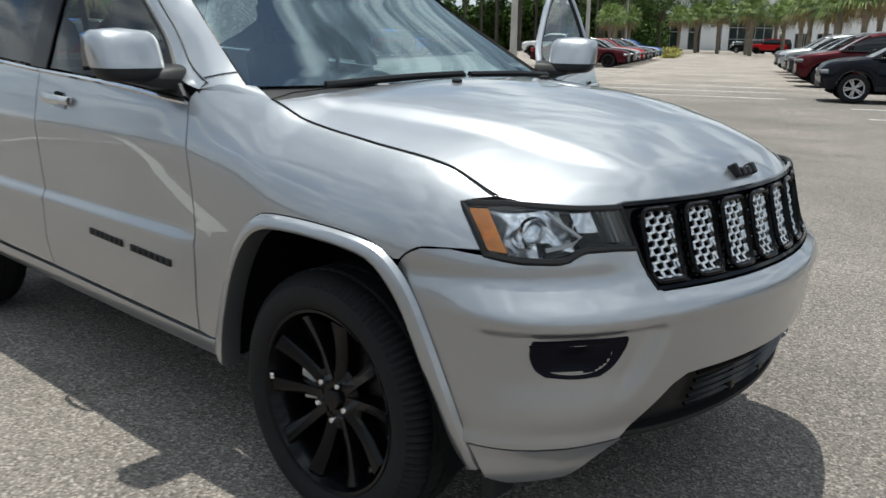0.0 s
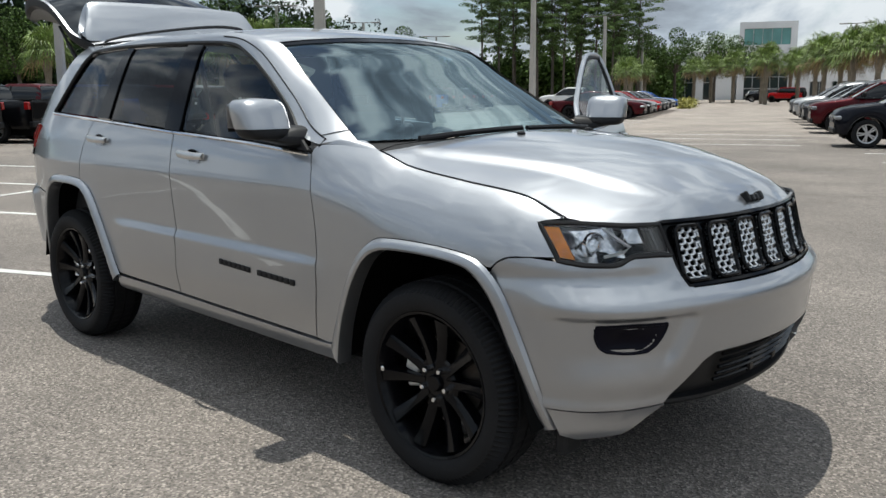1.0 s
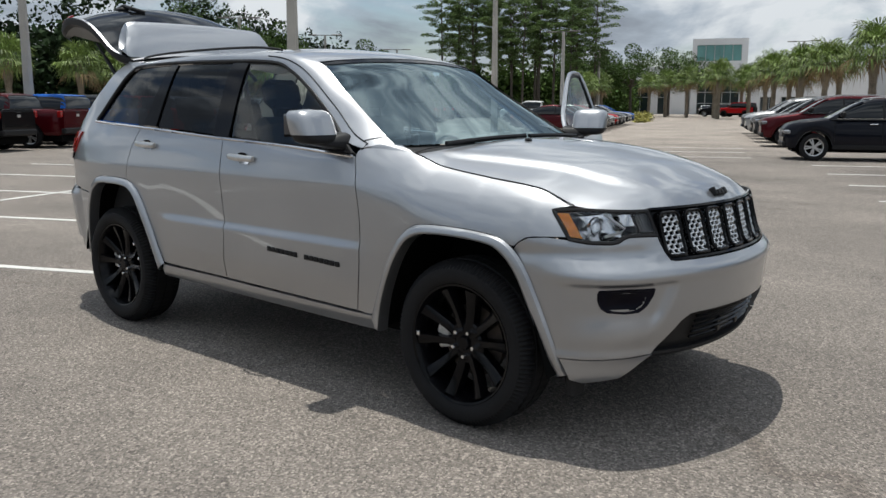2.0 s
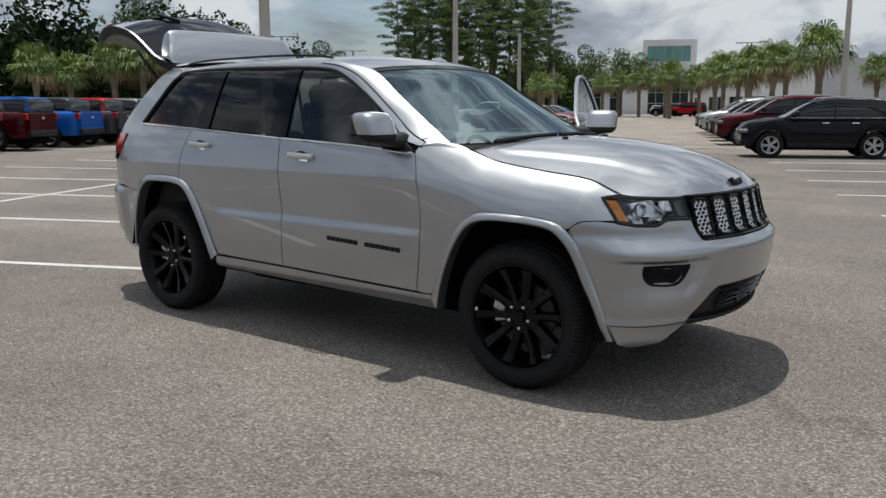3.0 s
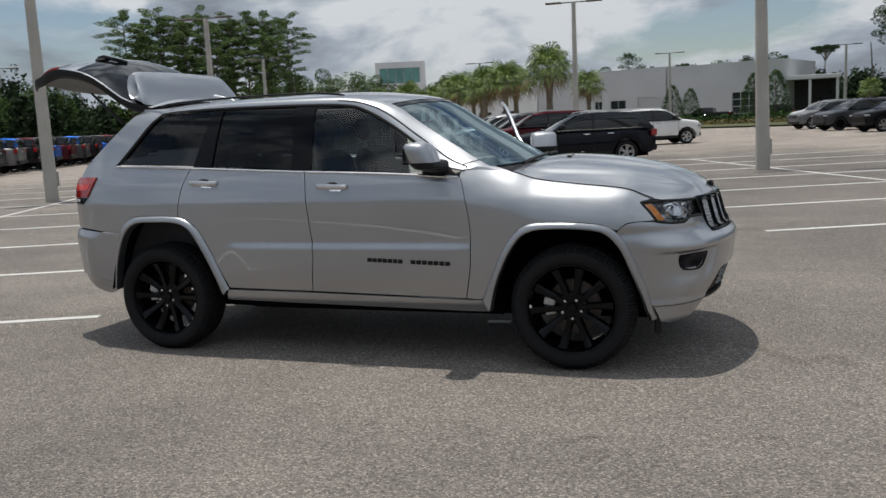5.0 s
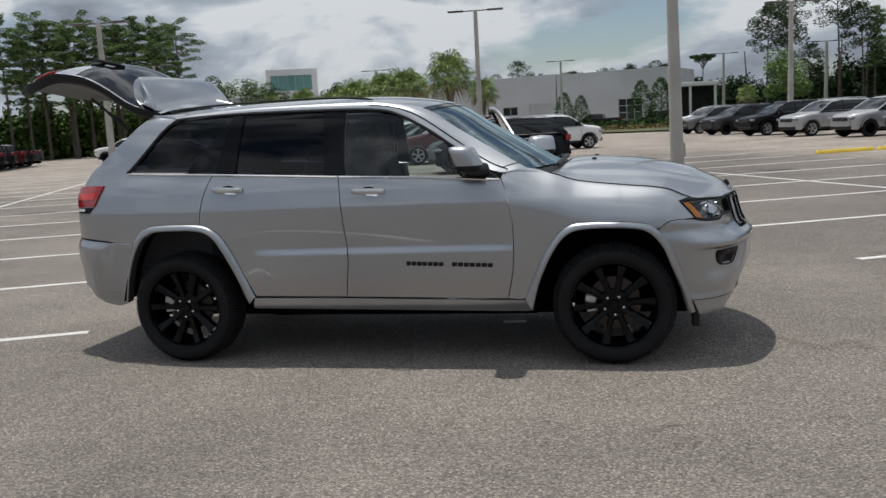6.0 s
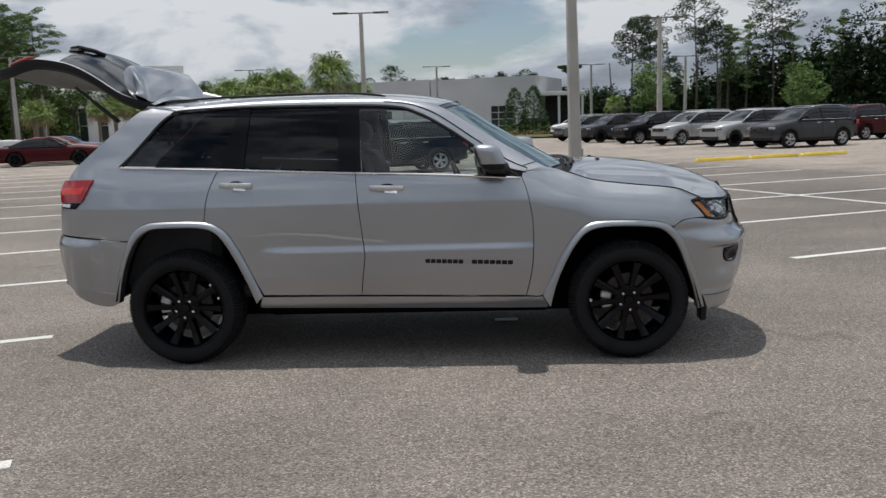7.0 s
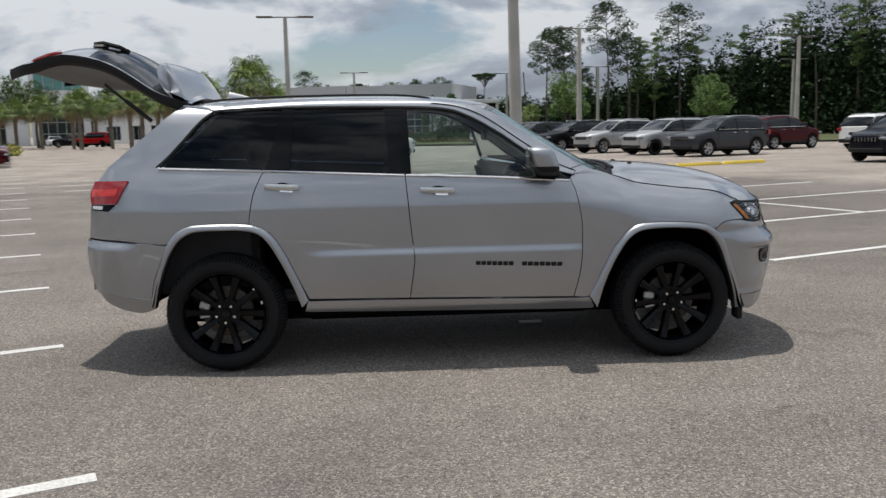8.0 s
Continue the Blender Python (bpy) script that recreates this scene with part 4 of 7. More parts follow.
for sgn in (-1, 1):
    p = on_front((sgn * 0.10, 0.47), -0.012)
    Soup().box((p[0] - 0.06, p[1] - 0.02, 0.42), (p[0] - 0.022, p[1] + 0.02, 0.52), bevel=0.008).ob("tow_bracket", BLACK_GLOSS, suv)
# fog lamp pockets
FOG_COVER = mat("fog_cover", (0.003, 0.003, 0.009), 0.32, spec=0.12, stain=(4, 0.3))
for sgn in (1, -1):
    f2 = coons([(0.690, 0.596), (0.76, 0.594), (0.836, 0.602)], [(0.622, 0.686), (0.75, 0.690), (0.882, 0.688)], [(0.690, 0.596), (0.655, 0.618), (0.628, 0.660), (0.622, 0.686)], [(0.836, 0.602), (0.866, 0.620), (0.884, 0.655), (0.882, 0.688)], 18, 10)
    rim = list(line([*f2[0]], 20, False)) + list(line([*f2[:, -1]], 10, False)) + list(line([*f2[-1][::-1]], 20, False)) + list(line([*f2[::-1, 0]], 10, False))
    pk = Soup().grid([[on_bumper((sgn * p[0], p[1]), 0.0035 - 0.022 * (math.sin(math.pi * j / 18) * math.sin(math.pi * i / 10)) ** 1.5) for j, p in enumerate(r)] for i, r in enumerate(f2)], flip=(sgn > 0))
    lamp = pk.ob("fog_lamp", FOG_COVER, suv)
    Soup().tube([on_bumper((sgn * p[0], p[1]), 0.0015) for p in rim], 0.0045, 6).ob("bezel", FOG_COVER, lamp)

# headlamps
SMOKED = mat("smoked_lens", (0.16, 0.165, 0.17), 0.22, 0.7, grain=(200, 0.15), stain=(30, 0.2))
FAR_GLASS_DARK = mat("dark_lens_rib", (0.05, 0.05, 0.052), 0.25, 0.3, stain=(20, 0.2))
LAMP_BOWL = mat("lamp_bowl", (0.72, 0.72, 0.73), 0.14, 0.95, grain=(150, 0.15), stain=(25, 0.3))
for sgn in (1, -1):
    hb = LOW
    ht = [(0.574, 1.000), (0.70, 1.003), (0.874, 1.006), (0.974, 1.004)]
    h2 = coons(hb, ht, [hb[0], ht[0]], [hb[-1], (0.955, 0.945), ht[-1]], 28, 10, False)
    pl = lambda p, o, sg=sgn: on_front((sg * p[0], p[1]), o)
    head = Soup().grid([[pl(p, -0.055 * math.sin(math.pi * min(max(i / 10, 0.02), 0.98)) ** 0.4 - 0.012) for p in r] for i, r in enumerate(h2)], flip=(sgn < 0)).ob("headlamp", BLACK_GLOSS, suv, "clear headlamp with an amber corner in a black frame")
    cover = Soup().grid([[pl(p, 0.003) for p in r] for r in h2], flip=(sgn > 0)).ob("lens_cover", CLEAR, head)
    rim = [*h2[0]] + [*h2[1:, -1]] + [*h2[-1][::-1][1:]] + [*h2[::-1, 0][1:]]
    Soup().tube([pl(p, -0.003) for p in rim], 0.0095, 6).ob("frame", BLACK_TRIM, head)
    a2 = [r[24:29] for r in h2[1:-1]]
    Soup().grid([[pl(p, -0.008) for p in r] for r in a2], flip=(sgn > 0)).ob("amber_reflector", AMBER, head)
    for uu, zz, rad in ((0.755, 0.938, 0.034), (0.655, 0.950, 0.028)):
        c = Vector(pl((u_of_y(uu, 0.93), zz), -0.030))
        turn = Matrix.Translation(c) @ Matrix.Rotation(radians(72 if sgn > 0 else 108), 4, "Z")
        Soup().lathe([(0.001, -0.016), (rad * 0.5, -0.013), (rad * 0.85, -0.002), (rad * 0.95, 0.006)], 20, turn).ob("projector", CLEAR, head)
        Soup().lathe([(rad * 0.95, 0.0), (rad * 1.08, -0.006), (rad * 1.22, -0.004), (rad * 1.25, 0.012)], 20, turn).ob("projector_ring", CHROME, head)
    Soup().grid([[pl(r[j], -0.010 - 0.034 * math.sin(math.pi * (j - 12) / 12) * math.sin(math.pi * (0.15 + 0.7 * i / 10))) for j in range(12, 25)] for i, r in enumerate(h2)], flip=(sgn > 0)).ob("reflector", LAMP_BOWL, head)
    Soup().tube([pl(h2[9][14], -0.006), pl(h2[6][12], -0.005), pl(h2[3][10], -0.005), pl(h2[2][12], -0.006), pl(h2[2][17], -0.008)], 0.006, 5).ob("light_guide", WHITE_LENS, head)
    Soup().grid([[pl(p, -0.016 - 0.012 * math.sin(math.pi * j / 6)) for j, p in enumerate(r[0:7])] for r in h2[1:10]], flip=(sgn > 0)).ob("marker_lens", SMOKED, head)
    Soup().grid([[pl(p, -0.012) for p in r[6:11]] for r in h2[4:10]], flip=(sgn > 0)).ob("marker_reflector", LAMP_BOWL, head)
    Soup().grid([[pl(p, -0.006 - 0.010 * i) for p in r[5:19]] for i, r in enumerate(h2[0:4])], flip=(sgn > 0)).ob("inner_shelf", BLACK_GLOSS, head)
    for j in (1, 2, 3, 4, 5):
        Soup().tube([pl(h2[i][j], -0.012) for i in range(1, 10)], 0.0016, 4).ob("lens_rib", FAR_GLASS_DARK, head)

# upright seven-slot grille
gr = Soup()
UG0, UG1 = u_of_y(0.528, 0.90), u_of_y(0.556, 1.0)
panel2 = coons([(-0.515, 0.797), (0.515, 0.797)], [(-UG1, 1.004), (UG1, 1.004)], [(-0.515, 0.797), (-UG0, 0.90), (-UG1, 1.004)], [(0.515, 0.797), (UG0, 0.90), (UG1, 1.004)], 60, 10, False)
gr.grid([[on_front(p, -0.018) for p in r] for r in panel2], flip=True)
grille = gr.ob("grille", BLACK_GLOSS, suv, "black grille with seven bright mesh slots")
rim = [*panel2[0]] + [*panel2[1:, -1]] + [*panel2[-1][::-1][1:]] + [*panel2[::-1, 0][1:]]
Soup().tube([on_front(p, -0.008) for p in rim], 0.010, 6).ob("surround", BLACK_GLOSS, grille)
for kslot in range(7):
    uc = (kslot - 3) * 0.1525
    hw, z0, z1 = 0.050, 0.818, 0.984
    ring = []
    for t in range(40):
        a = 2 * math.pi * t / 40
        cu, cz = math.cos(a), math.sin(a)
        ring.append((uc + hw * 1.12 * math.copysign(abs(cu) ** 0.35, cu), 0.5 * (z0 + z1) + 0.5 * (z1 - z0) * 1.06 * math.copysign(abs(cz) ** 0.25, cz)))
    rr = Soup()
    pts = [on_front(p, 0.0) for p in ring + ring[:1]]
    rr.tube(pts, 0.0075, 6)
    slot = rr.ob("slot_frame", BLACK_GLOSS, grille)
    ms = Soup()
    nr, nc = 9, 3
    pu, pz = 2 * hw / nc, (z1 - z0) / nr
    for row in range(nr):
        for c in range(nc + row % 2):
            cu, cz = uc - hw + pu * (c + (0.0 if row % 2 else 0.5)), z0 + pz * (row + 0.5)
            hexa = [(cu + pu * 0.5 * math.cos(a), cz + pz * 0.66 * math.sin(a)) for a in [math.pi / 6 + math.pi / 3 * q for q in range(7)]]
            hexa = [(min(max(q[0], uc - hw), uc + hw), min(max(q[1], z0), z1)) for q in hexa]
            ms.tube([on_front(q, -0.010 + 0.004 * (i % 2)) for i, q in enumerate(hexa)], 0.0052, 4, False)
    ms.ob("slot_mesh", SATIN, slot, "bright honeycomb mesh", smooth=False)
# dark emblem above the grille, as plain shapes
em = Soup()
for dy, w, h in ((-0.055, 0.014, 0.042), (-0.022, 0.024, 0.026), (0.012, 0.024, 0.026), (0.048, 0.024, 0.034)):
    x, y, z = on_hood((2.218, dy + 0.008), 0.0)
    em.box((x - 0.012, y - w / 2, z - 0.012), (x + 0.02, y + w / 2, z - 0.012 + h), Matrix.Translation((x, y, z)) @ Matrix.Rotation(radians(-32), 4, "Y") @ Matrix.Translation((-x, -y, -z)), bevel=0.004)
em.ob("emblem", BLACK_TRIM, suv, "dark emblem on the bonnet lip")
# door badges as plain bars of their size
for sgn in (-1, 1):
    for x0, x1 in ((0.158, 0.405), (0.455, 0.722)):
        bd = Soup()
        nb = 7
        for q in range(nb):
            a = x0 + (x1 - x0) * q / nb
            b = a + (x1 - x0) / nb * 0.86
            za = 0.675 - 0.022 * (a - 0.158) / 0.56
            y = side(a, za)
            y2 = side(b, za)
            yy = 0.5 * (y + y2)
            bd.box((a, -yy - 0.006, za - 0.014), (b, -yy + 0.004, za + 0.012), bevel=0.003)
            bd.box((a + 0.008, -yy - 0.0075, za - 0.004), (b - 0.006, -yy, za + 0.002))
        if sgn > 0:
            v = [tuple(SWING @ Vector((x, -y, z))) for x, y, z in bd.v]
            obj("door_badge", v, [f[::-1] for f in bd.f], BLACK_TRIM, left_door)
        else:
            bd.ob("door_badge", BLACK_TRIM, suv)

# door handles with a bright grip; a black patch stands for the cup's shade
for xa, za, mv in ((-0.185, 1.150, SWING), (-1.167, 1.191, None)):
    hs, cup = Soup(), Soup()
    rows = []
    for t in np.linspace(0, 1, 15):
        x = xa + 0.215 * t
        z = za - 0.008 * t
        o = 0.012 + 0.030 * math.sin(math.pi * t) ** 0.5
        y = side(x, z)
        hw = 0.015 + 0.004 * math.sin(math.pi * t)
        rows.append([(x, -(y + o + dy), z + dz * hw) for dy, dz in ((-0.010, 1.0), (0.002, 0.85), (0.007, 0.3), (0.007, -0.3), (0.002, -0.85), (-0.010, -1.0), (-0.010, 1.0))])
    hs.grid(rows, flip=True)
    cup.grid([[(xa + 0.075 + 0.075 * u, -(side(xa, za) + 0.003), za + v) for v in (-0.016, 0.024 - 0.03 * (u - 0.5) ** 2)] for u in np.linspace(0, 1, 4)])
    # chrome sliver stands for the sky glint in the hollow below the grip
    cup_glint = Soup().grid([[(xa + 0.095 + 0.080 * u, -(side(xa + 0.1, za) + o), za + z - 0.004 * u) for u in np.linspace(0, 1, 6)] for o, z in ((0.003, -0.016), (0.009, -0.026 ), (0.016, -0.034), (0.004, -0.038))])
    for so, nm, mt in ((hs, "door_handle", SATIN), (cup, "handle_cup", BLACK_GLOSS), (cup_glint, "handle_scoop", CHROME)):
        so.ob(nm, mt, suv)
        v = [(x, -y, z) for x, y, z in so.v]
        if mv:
            v = [tuple(mv @ Vector(q)) for q in v]
        obj(nm, v, [f[::-1] for f in so.f], mt, left_door if mv else suv)


# door mirrors
def mirror(name, move, parent):
    def tr(p):
        return tuple(move @ Vector((p[0], -p[1], p[2]))) if move else p

    def blob(cx, cy, cz, ax, ay, az, e, z0=-1.0, z1=1.0):
        rows = []
        for i in range(15):
            w = z0 + (z1 - z0) * i / 14
            k = max(0.0, 1 - abs(w) ** 4.0) ** 0.25
            r = []
            for j in range(25):
                a = 2 * math.pi * j / 24
                ca, sa = math.cos(a), math.sin(a)
                r.append(tr((cx + ax * k * math.copysign(abs(ca) ** e, ca) - 0.035 * w * az / 0.09, cy + ay * k * math.copysign(abs(sa) ** e, sa), cz + az * w)))
            rows.append(r)
        return Soup().grid(rows, flip=bool(move))

    cap = blob(0.585, -1.000, 1.325, 0.085, 0.110, 0.085, 0.62, -0.45, 1.0).ob(name, SILVER, parent, "silver door mirror on a black foot")
    blob(0.585, -1.000, 1.325, 0.083, 0.108, 0.085, 0.62, -1.0, -0.40).ob("mirror_base", BLACK_TRIM, cap)
    # broad foot: from under the housing in to the sail, deepening towards the door
    rows = []
    for y, x0, x1, z0, z1 in ((-1.03, 0.56, 0.64, 1.243, 1.262), (-0.985, 0.545, 0.668, 1.232, 1.272), (-0.945, 0.545, 0.684, 1.222, 1.284), (-0.915, 0.55, 0.698, 1.214, 1.292), (-0.885, 0.55, 0.708, 1.208, 1.296), (-0.845, 0.55, 0.712, 1.206, 1.298)):
        ring = []
        for j in range(17):
            a = 2 * math.pi * j / 16
            ca, sa = math.cos(a), math.sin(a)
            ring.append(tr(((x0 + x1) / 2 + (x1 - x0) / 2 * math.copysign(abs(ca) ** 0.6, ca) - 0.02 * sa, y, (z0 + z1) / 2 + (z1 - z0) / 2 * math.copysign(abs(sa) ** 0.6, sa))))
        rows.append(ring)
    Soup().grid(rows, flip=not move).ob("mirror_foot", BLACK_TRIM, cap)
    Soup().grid([[tr((0.493, y, z)) for y in (-1.095, -0.91)] for z in (1.275, 1.385)], flip=not move).ob("mirror_glass", CHROME, cap)


mirror("door_mirror", None, suv)
mirror("door_mirror", SWING, left_door)
# frame and inner lining of the open door
fr2 = Soup()
fr2.tube([SWING @ Vector((x, side(x, z) - 0.005, z)) for x, z in line([(-0.262, 1.25), (-0.275, 1.60), (-0.26, 1.662), (-0.03, 1.656), (0.13, 1.608), (0.30, 1.515), (0.46, 1.405), (0.62, 1.288), (0.78, 1.19)], 40)], 0.015, 8)
fr2.ob("door_frame", SILVER, left_door)
Soup().tube([SWING @ Vector((x, side(x, z) - 0.012, z)) for x, z in line([(-0.242, 1.26), (-0.252, 1.60), (-0.24, 1.640), (-0.03, 1.634), (0.12, 1.588), (0.285, 1.497), (0.445, 1.387), (0.60, 1.275), (0.74, 1.20)], 40)], 0.012, 6).ob("window_seal", BLACK_TRIM, left_door)
ln = Soup().grid([[SWING @ Vector((x, side(x, z) - 0.07, z)) for x in np.linspace(-0.25, 0.80, 8)] for z in np.linspace(0.47, 1.22, 6)])
ln.ob("door_lining", DASH, left_door)

# tail lamps
t2 = coons([(-2.30, 1.095), (-2.12, 1.10)], [(-2.275, 1.24), (-2.04, 1.243)], [(-2.30, 1.095), (-2.31, 1.16), (-2.275, 1.24)], [(-2.12, 1.10), (-2.04, 1.243)], 14, 10)
panel("tail_lamp", t2, RED_LENS, on_side, gap=0, out=0.012, flange=0.02)
t5 = coons([(-2.295, 1.145), (-2.125, 1.15)], [(-2.290, 1.19), (-2.10, 1.195)], [(-2.295, 1.145), (-2.290, 1.19)], [(-2.125, 1.15), (-2.10, 1.195)], 8, 3)
panel("lamp_band", t5, mat("bright_red_band", (0.62, 0.03, 0.02), 0.2, coat=0.6, grain=(160, 0.25), stain=(30, 0.2)), on_side, gap=0, out=0.0145, flange=0)
t3 = coons([(-2.285, 1.058), (-2.175, 1.052)], [(-2.30, 1.090), (-2.128, 1.095)], [(-2.285, 1.058), (-2.30, 1.090)], [(-2.175, 1.052), (-2.128, 1.095)], 8, 4)
panel("lamp_foot", t3, BLACK_GLOSS, on_side, gap=0, out=0.008)
t4 = coons([(-2.283, 1.066), (-2.215, 1.064)], [(-2.29, 1.086), (-2.21, 1.086)], [(-2.283, 1.066), (-2.29, 1.086)], [(-2.215, 1.064), (-2.21, 1.086)], 4, 3)
panel("reversing_lamp", t4, WHITE_LENS, on_side, gap=0, out=0.0125, flange=0.005)

# roof rails and fin
rp = [(-1.60, 0.585, 1.728), (-1.50, 0.60, 1.744), (-1.2, 0.612, 1.757), (-0.7, 0.616, 1.762), (-0.35, 0.614, 1.757), (-0.18, 0.610, 1.744), (-0.10, 0.606, 1.732)]
for sgn in (-1, 1):
    Soup().tube([(x, sgn * y, z) for x, y, z in line(rp, 40)], [0.004] + [0.0075] * 39 + [0.004], 8).ob("roof_rail", BLACK_TRIM, suv)
Soup().grid([[(-1.56 + 0.25 * t, 0.032 * v * (1 - t * 0.7), 1.752 + 0.078 * (1 - v * v) * (1 - t) ** 0.7 * min(1.0, t * 8 + 0.15)) for v in np.linspace(-1, 1, 7)] for t in np.linspace(0, 1, 10)], flip=True).ob("roof_fin", SILVER, suv)

# ---- liftgate, raised ----
OUT = line([(-1.66, 1.775), (-1.76, 1.835), (-1.90, 1.925), (-2.05, 2.035), (-2.16, 2.100), (-2.27, 2.136), (-2.42, 2.142), (-2.53, 2.122), (-2.64, 2.088), (-2.76, 2.066), (-2.87, 2.045)], 60)
INN = line([(-1.70, 1.712), (-1.78, 1.742), (-1.90, 1.805), (-2.03, 1.860), (-2.15, 1.862), (-2.30, 1.868), (-2.45, 1.882), (-2.60, 1.912), (-2.72, 1.960), (-2.82, 2.010), (-2.86, 2.030)], 60)
CROWN = pchip([(-2.87, 0.07), (-2.5, 0.085), (-2.2, 0.115), (-1.9, 0.105), (-1.66, 0.05)])
HW = pchip([(-2.87, 0.46), (-2.72, 0.59), (-2.5, 0.655), (-2.2, 0.665), (-1.9, 0.665), (-1.66, 0.62)])
gate = new("liftgate")
gate.parent = suv
tagged(gate, "raised liftgate with dark rear glass")


def gate_rows(curve, a, b, crown=None, width=1.0):
    return [[(x, HW(x) * width * v, z - (crown or CROWN(x)) * abs(v) ** 2.2) for v in np.linspace(-1, 1, 23)] for x, z in curve[a:b + 1]]


Soup().grid(gate_rows(OUT, 0, 30)).ob("gate_upper", SILVER, gate)
Soup().grid([[(x, y, z + 0.006) for x, y, z in r] for r in gate_rows(OUT, 3, 33, None, 0.975)]).ob("rear_glass", FAR_GLASS, gate, "dark rear window")
Soup().grid(gate_rows(OUT, 29, 60)).ob("gate_skin", SILVER, gate)
lining = []
for (x, z), (xi, zi) in zip(OUT, INN):
    row = []
    for v in np.linspace(-1, 1, 23):
        k = 1 - abs(v) ** 5
        row.append((x + (xi - x) * k, HW(x) * 0.975 * v, (z - CROWN(x) - 0.055) * (1 - k) + (zi - 0.012) * k))
    lining.append(row)
Soup().grid(lining[2:59], flip=True).ob("gate_lining", GATE_GREY, gate, "grey inner board")
for e in (0, -1):
    edge = gate_rows(OUT, 0, 60)
    Soup().grid([[r[e], (r[e][0], r[e][1] * 1.004, r[e][2] - 0.022), (r[e][0], r[e][1] * 0.995, r[e][2] - 0.048), (r[e][0], r[e][1] * 0.955, r[e][2] - 0.066)] for r in edge], flip=e < 0).ob("gate_rim", BLACK_TRIM, gate)
for sgn in (-1, 1):
    lp = [[(x, sgn * HW(x) * v, z - CROWN(x) * v ** 2.6 + 0.008) for v in np.linspace(0.62, 1.0, 6)] for x, z in OUT[44:51]]
    lamp = Soup().grid(lp, flip=sgn < 0)
    lamp.tube([(x, sgn * (HW(x) - 0.035), z - CROWN(x) + 0.017) for x, z in OUT[41:52]], [0.005, 0.009, 0.012] + [0.013] * 6 + [0.010, 0.004], 8)
    lamp.ob("gate_lamp", RED_LENS, gate)
Soup().tube([(-2.36, -0.30, 2.146), (-2.30, -0.31, 2.152), (-2.20, -0.30, 2.125), (-2.16, -0.22, 2.10)], 0.015, 8).ob("rear_wiper", BLACK_TRIM, gate)
Soup().box((-2.36, -0.36, 2.110), (-2.27, -0.26, 2.142), bevel=0.018).ob("wiper_cover", BLACK_TRIM, gate)
# spoiler: the roof's tail, standing up with the gate
SEC = line([(-1.685, 1.745), (-1.715, 1.81), (-1.765, 1.90), (-1.815, 1.972), (-1.842, 1.996), (-1.870, 1.988), (-1.884, 1.955), (-1.872, 1.89), (-1.825, 1.81), (-1.765, 1.745)], 24)
cx, cz = -1.79, 1.80
sp = []
for v, k in [(-1.0, 0.0), (-1.0, 0.55), (-0.995, 0.80), (-0.975, 0.93), (-0.93, 0.985)] + [(float(q), 1.0) for q in np.linspace(-0.85, 0.85, 15)] + [(0.93, 0.985), (0.975, 0.93), (0.995, 0.80), (1.0, 0.55), (1.0, 0.0)]:
    sp.append([(cx + (x - cx) * (0.25 + 0.75 * k if k else 0), (0.645 - 0.07 * max(z - 1.8, 0) / 0.2) * v, cz + (z - cz) * k + 0.012 * (1 - v * v)) for x, z in SEC])
Soup().grid(sp, flip=True).ob("spoiler", SILVER, gate)
for sgn in (-1, 1):
    st = Soup().tube([(-2.22, sgn * 0.58, 1.862), (-2.07, sgn * 0.59, 1.735)], 0.009, 8)
    st.tube([(-2.09, sgn * 0.588, 1.752), (-1.93, sgn * 0.60, 1.62)], 0.014, 8)
    st.ob("gas_strut", BLACK_TRIM, gate)

# ---- cabin ----
cab = Soup().box((-1.75, -0.78, 0.42), (0.95, 0.78, 0.50), bevel=0.03)
cab.ob("cabin_floor", SEAT, suv)
Soup().box((-1.95, -0.74, 0.48), (-1.25, 0.74, 0.98), bevel=0.05).ob("load_floor", SEAT, suv)
dsh = []
for y in np.linspace(-0.74, 0.74, 21):
    e = 0.05 * (y / 0.74) ** 4
    dsh.append([(1.05, y, 1.20 - e), (0.85, y, 1.205 - e), (0.62, y, 1.19 - e), (0.52, y, 1.14 - e), (0.50, y, 1.02), (0.56, y, 0.80), (0.70, y, 0.55)])
Soup().grid(dsh, flip=True).ob("dashboard", DASH, suv)
Soup().grid([[(0.93, y, 1.215), (0.75, y, 1.222)] for y in (0.14, 0.42)], flip=True).ob("dash_paper", PAPER, suv)
Soup().box((0.50, 0.22, 1.13), (0.66, 0.54, 1.235), bevel=0.04).ob("instrument_hood", DASH, suv)
# steering wheel on the left
c = Vector((0.36, 0.38, 1.06))
axis = Matrix.Translation(c) @ Matrix.Rotation(radians(-24), 4, "Y") @ Matrix.Rotation(radians(90), 4, "Z")
sw = Soup().tube([axis @ Vector((0.185 * math.cos(a), 0, 0.185 * math.sin(a))) for a in np.linspace(0, 2 * math.pi, 33)], 0.015, 8)
sw.lathe([(0.001, 0.02), (0.05, 0.018), (0.065, 0.0), (0.06, -0.03)], 16, axis)
for a in (0.1, math.pi - 0.1, -math.pi / 2):
    sw.tube([axis @ Vector((0.05 * math.cos(a), 0, 0.05 * math.sin(a))), axis @ Vector((0.18 * math.cos(a), 0, 0.18 * math.sin(a)))], 0.014, 6)
sw.ob("steering_wheel", DASH, suv)
Soup().box((0.30, -0.12, 1.44), (0.33, 0.12, 1.52), bevel=0.01).ob("rear_view_mirror", DASH, suv)
Soup().grid([[(-0.28, y, 1.68), (0.25, y, 1.60)] for y in (-0.60, -0.10)]).ob("sun_visor", HEADLINER, suv)


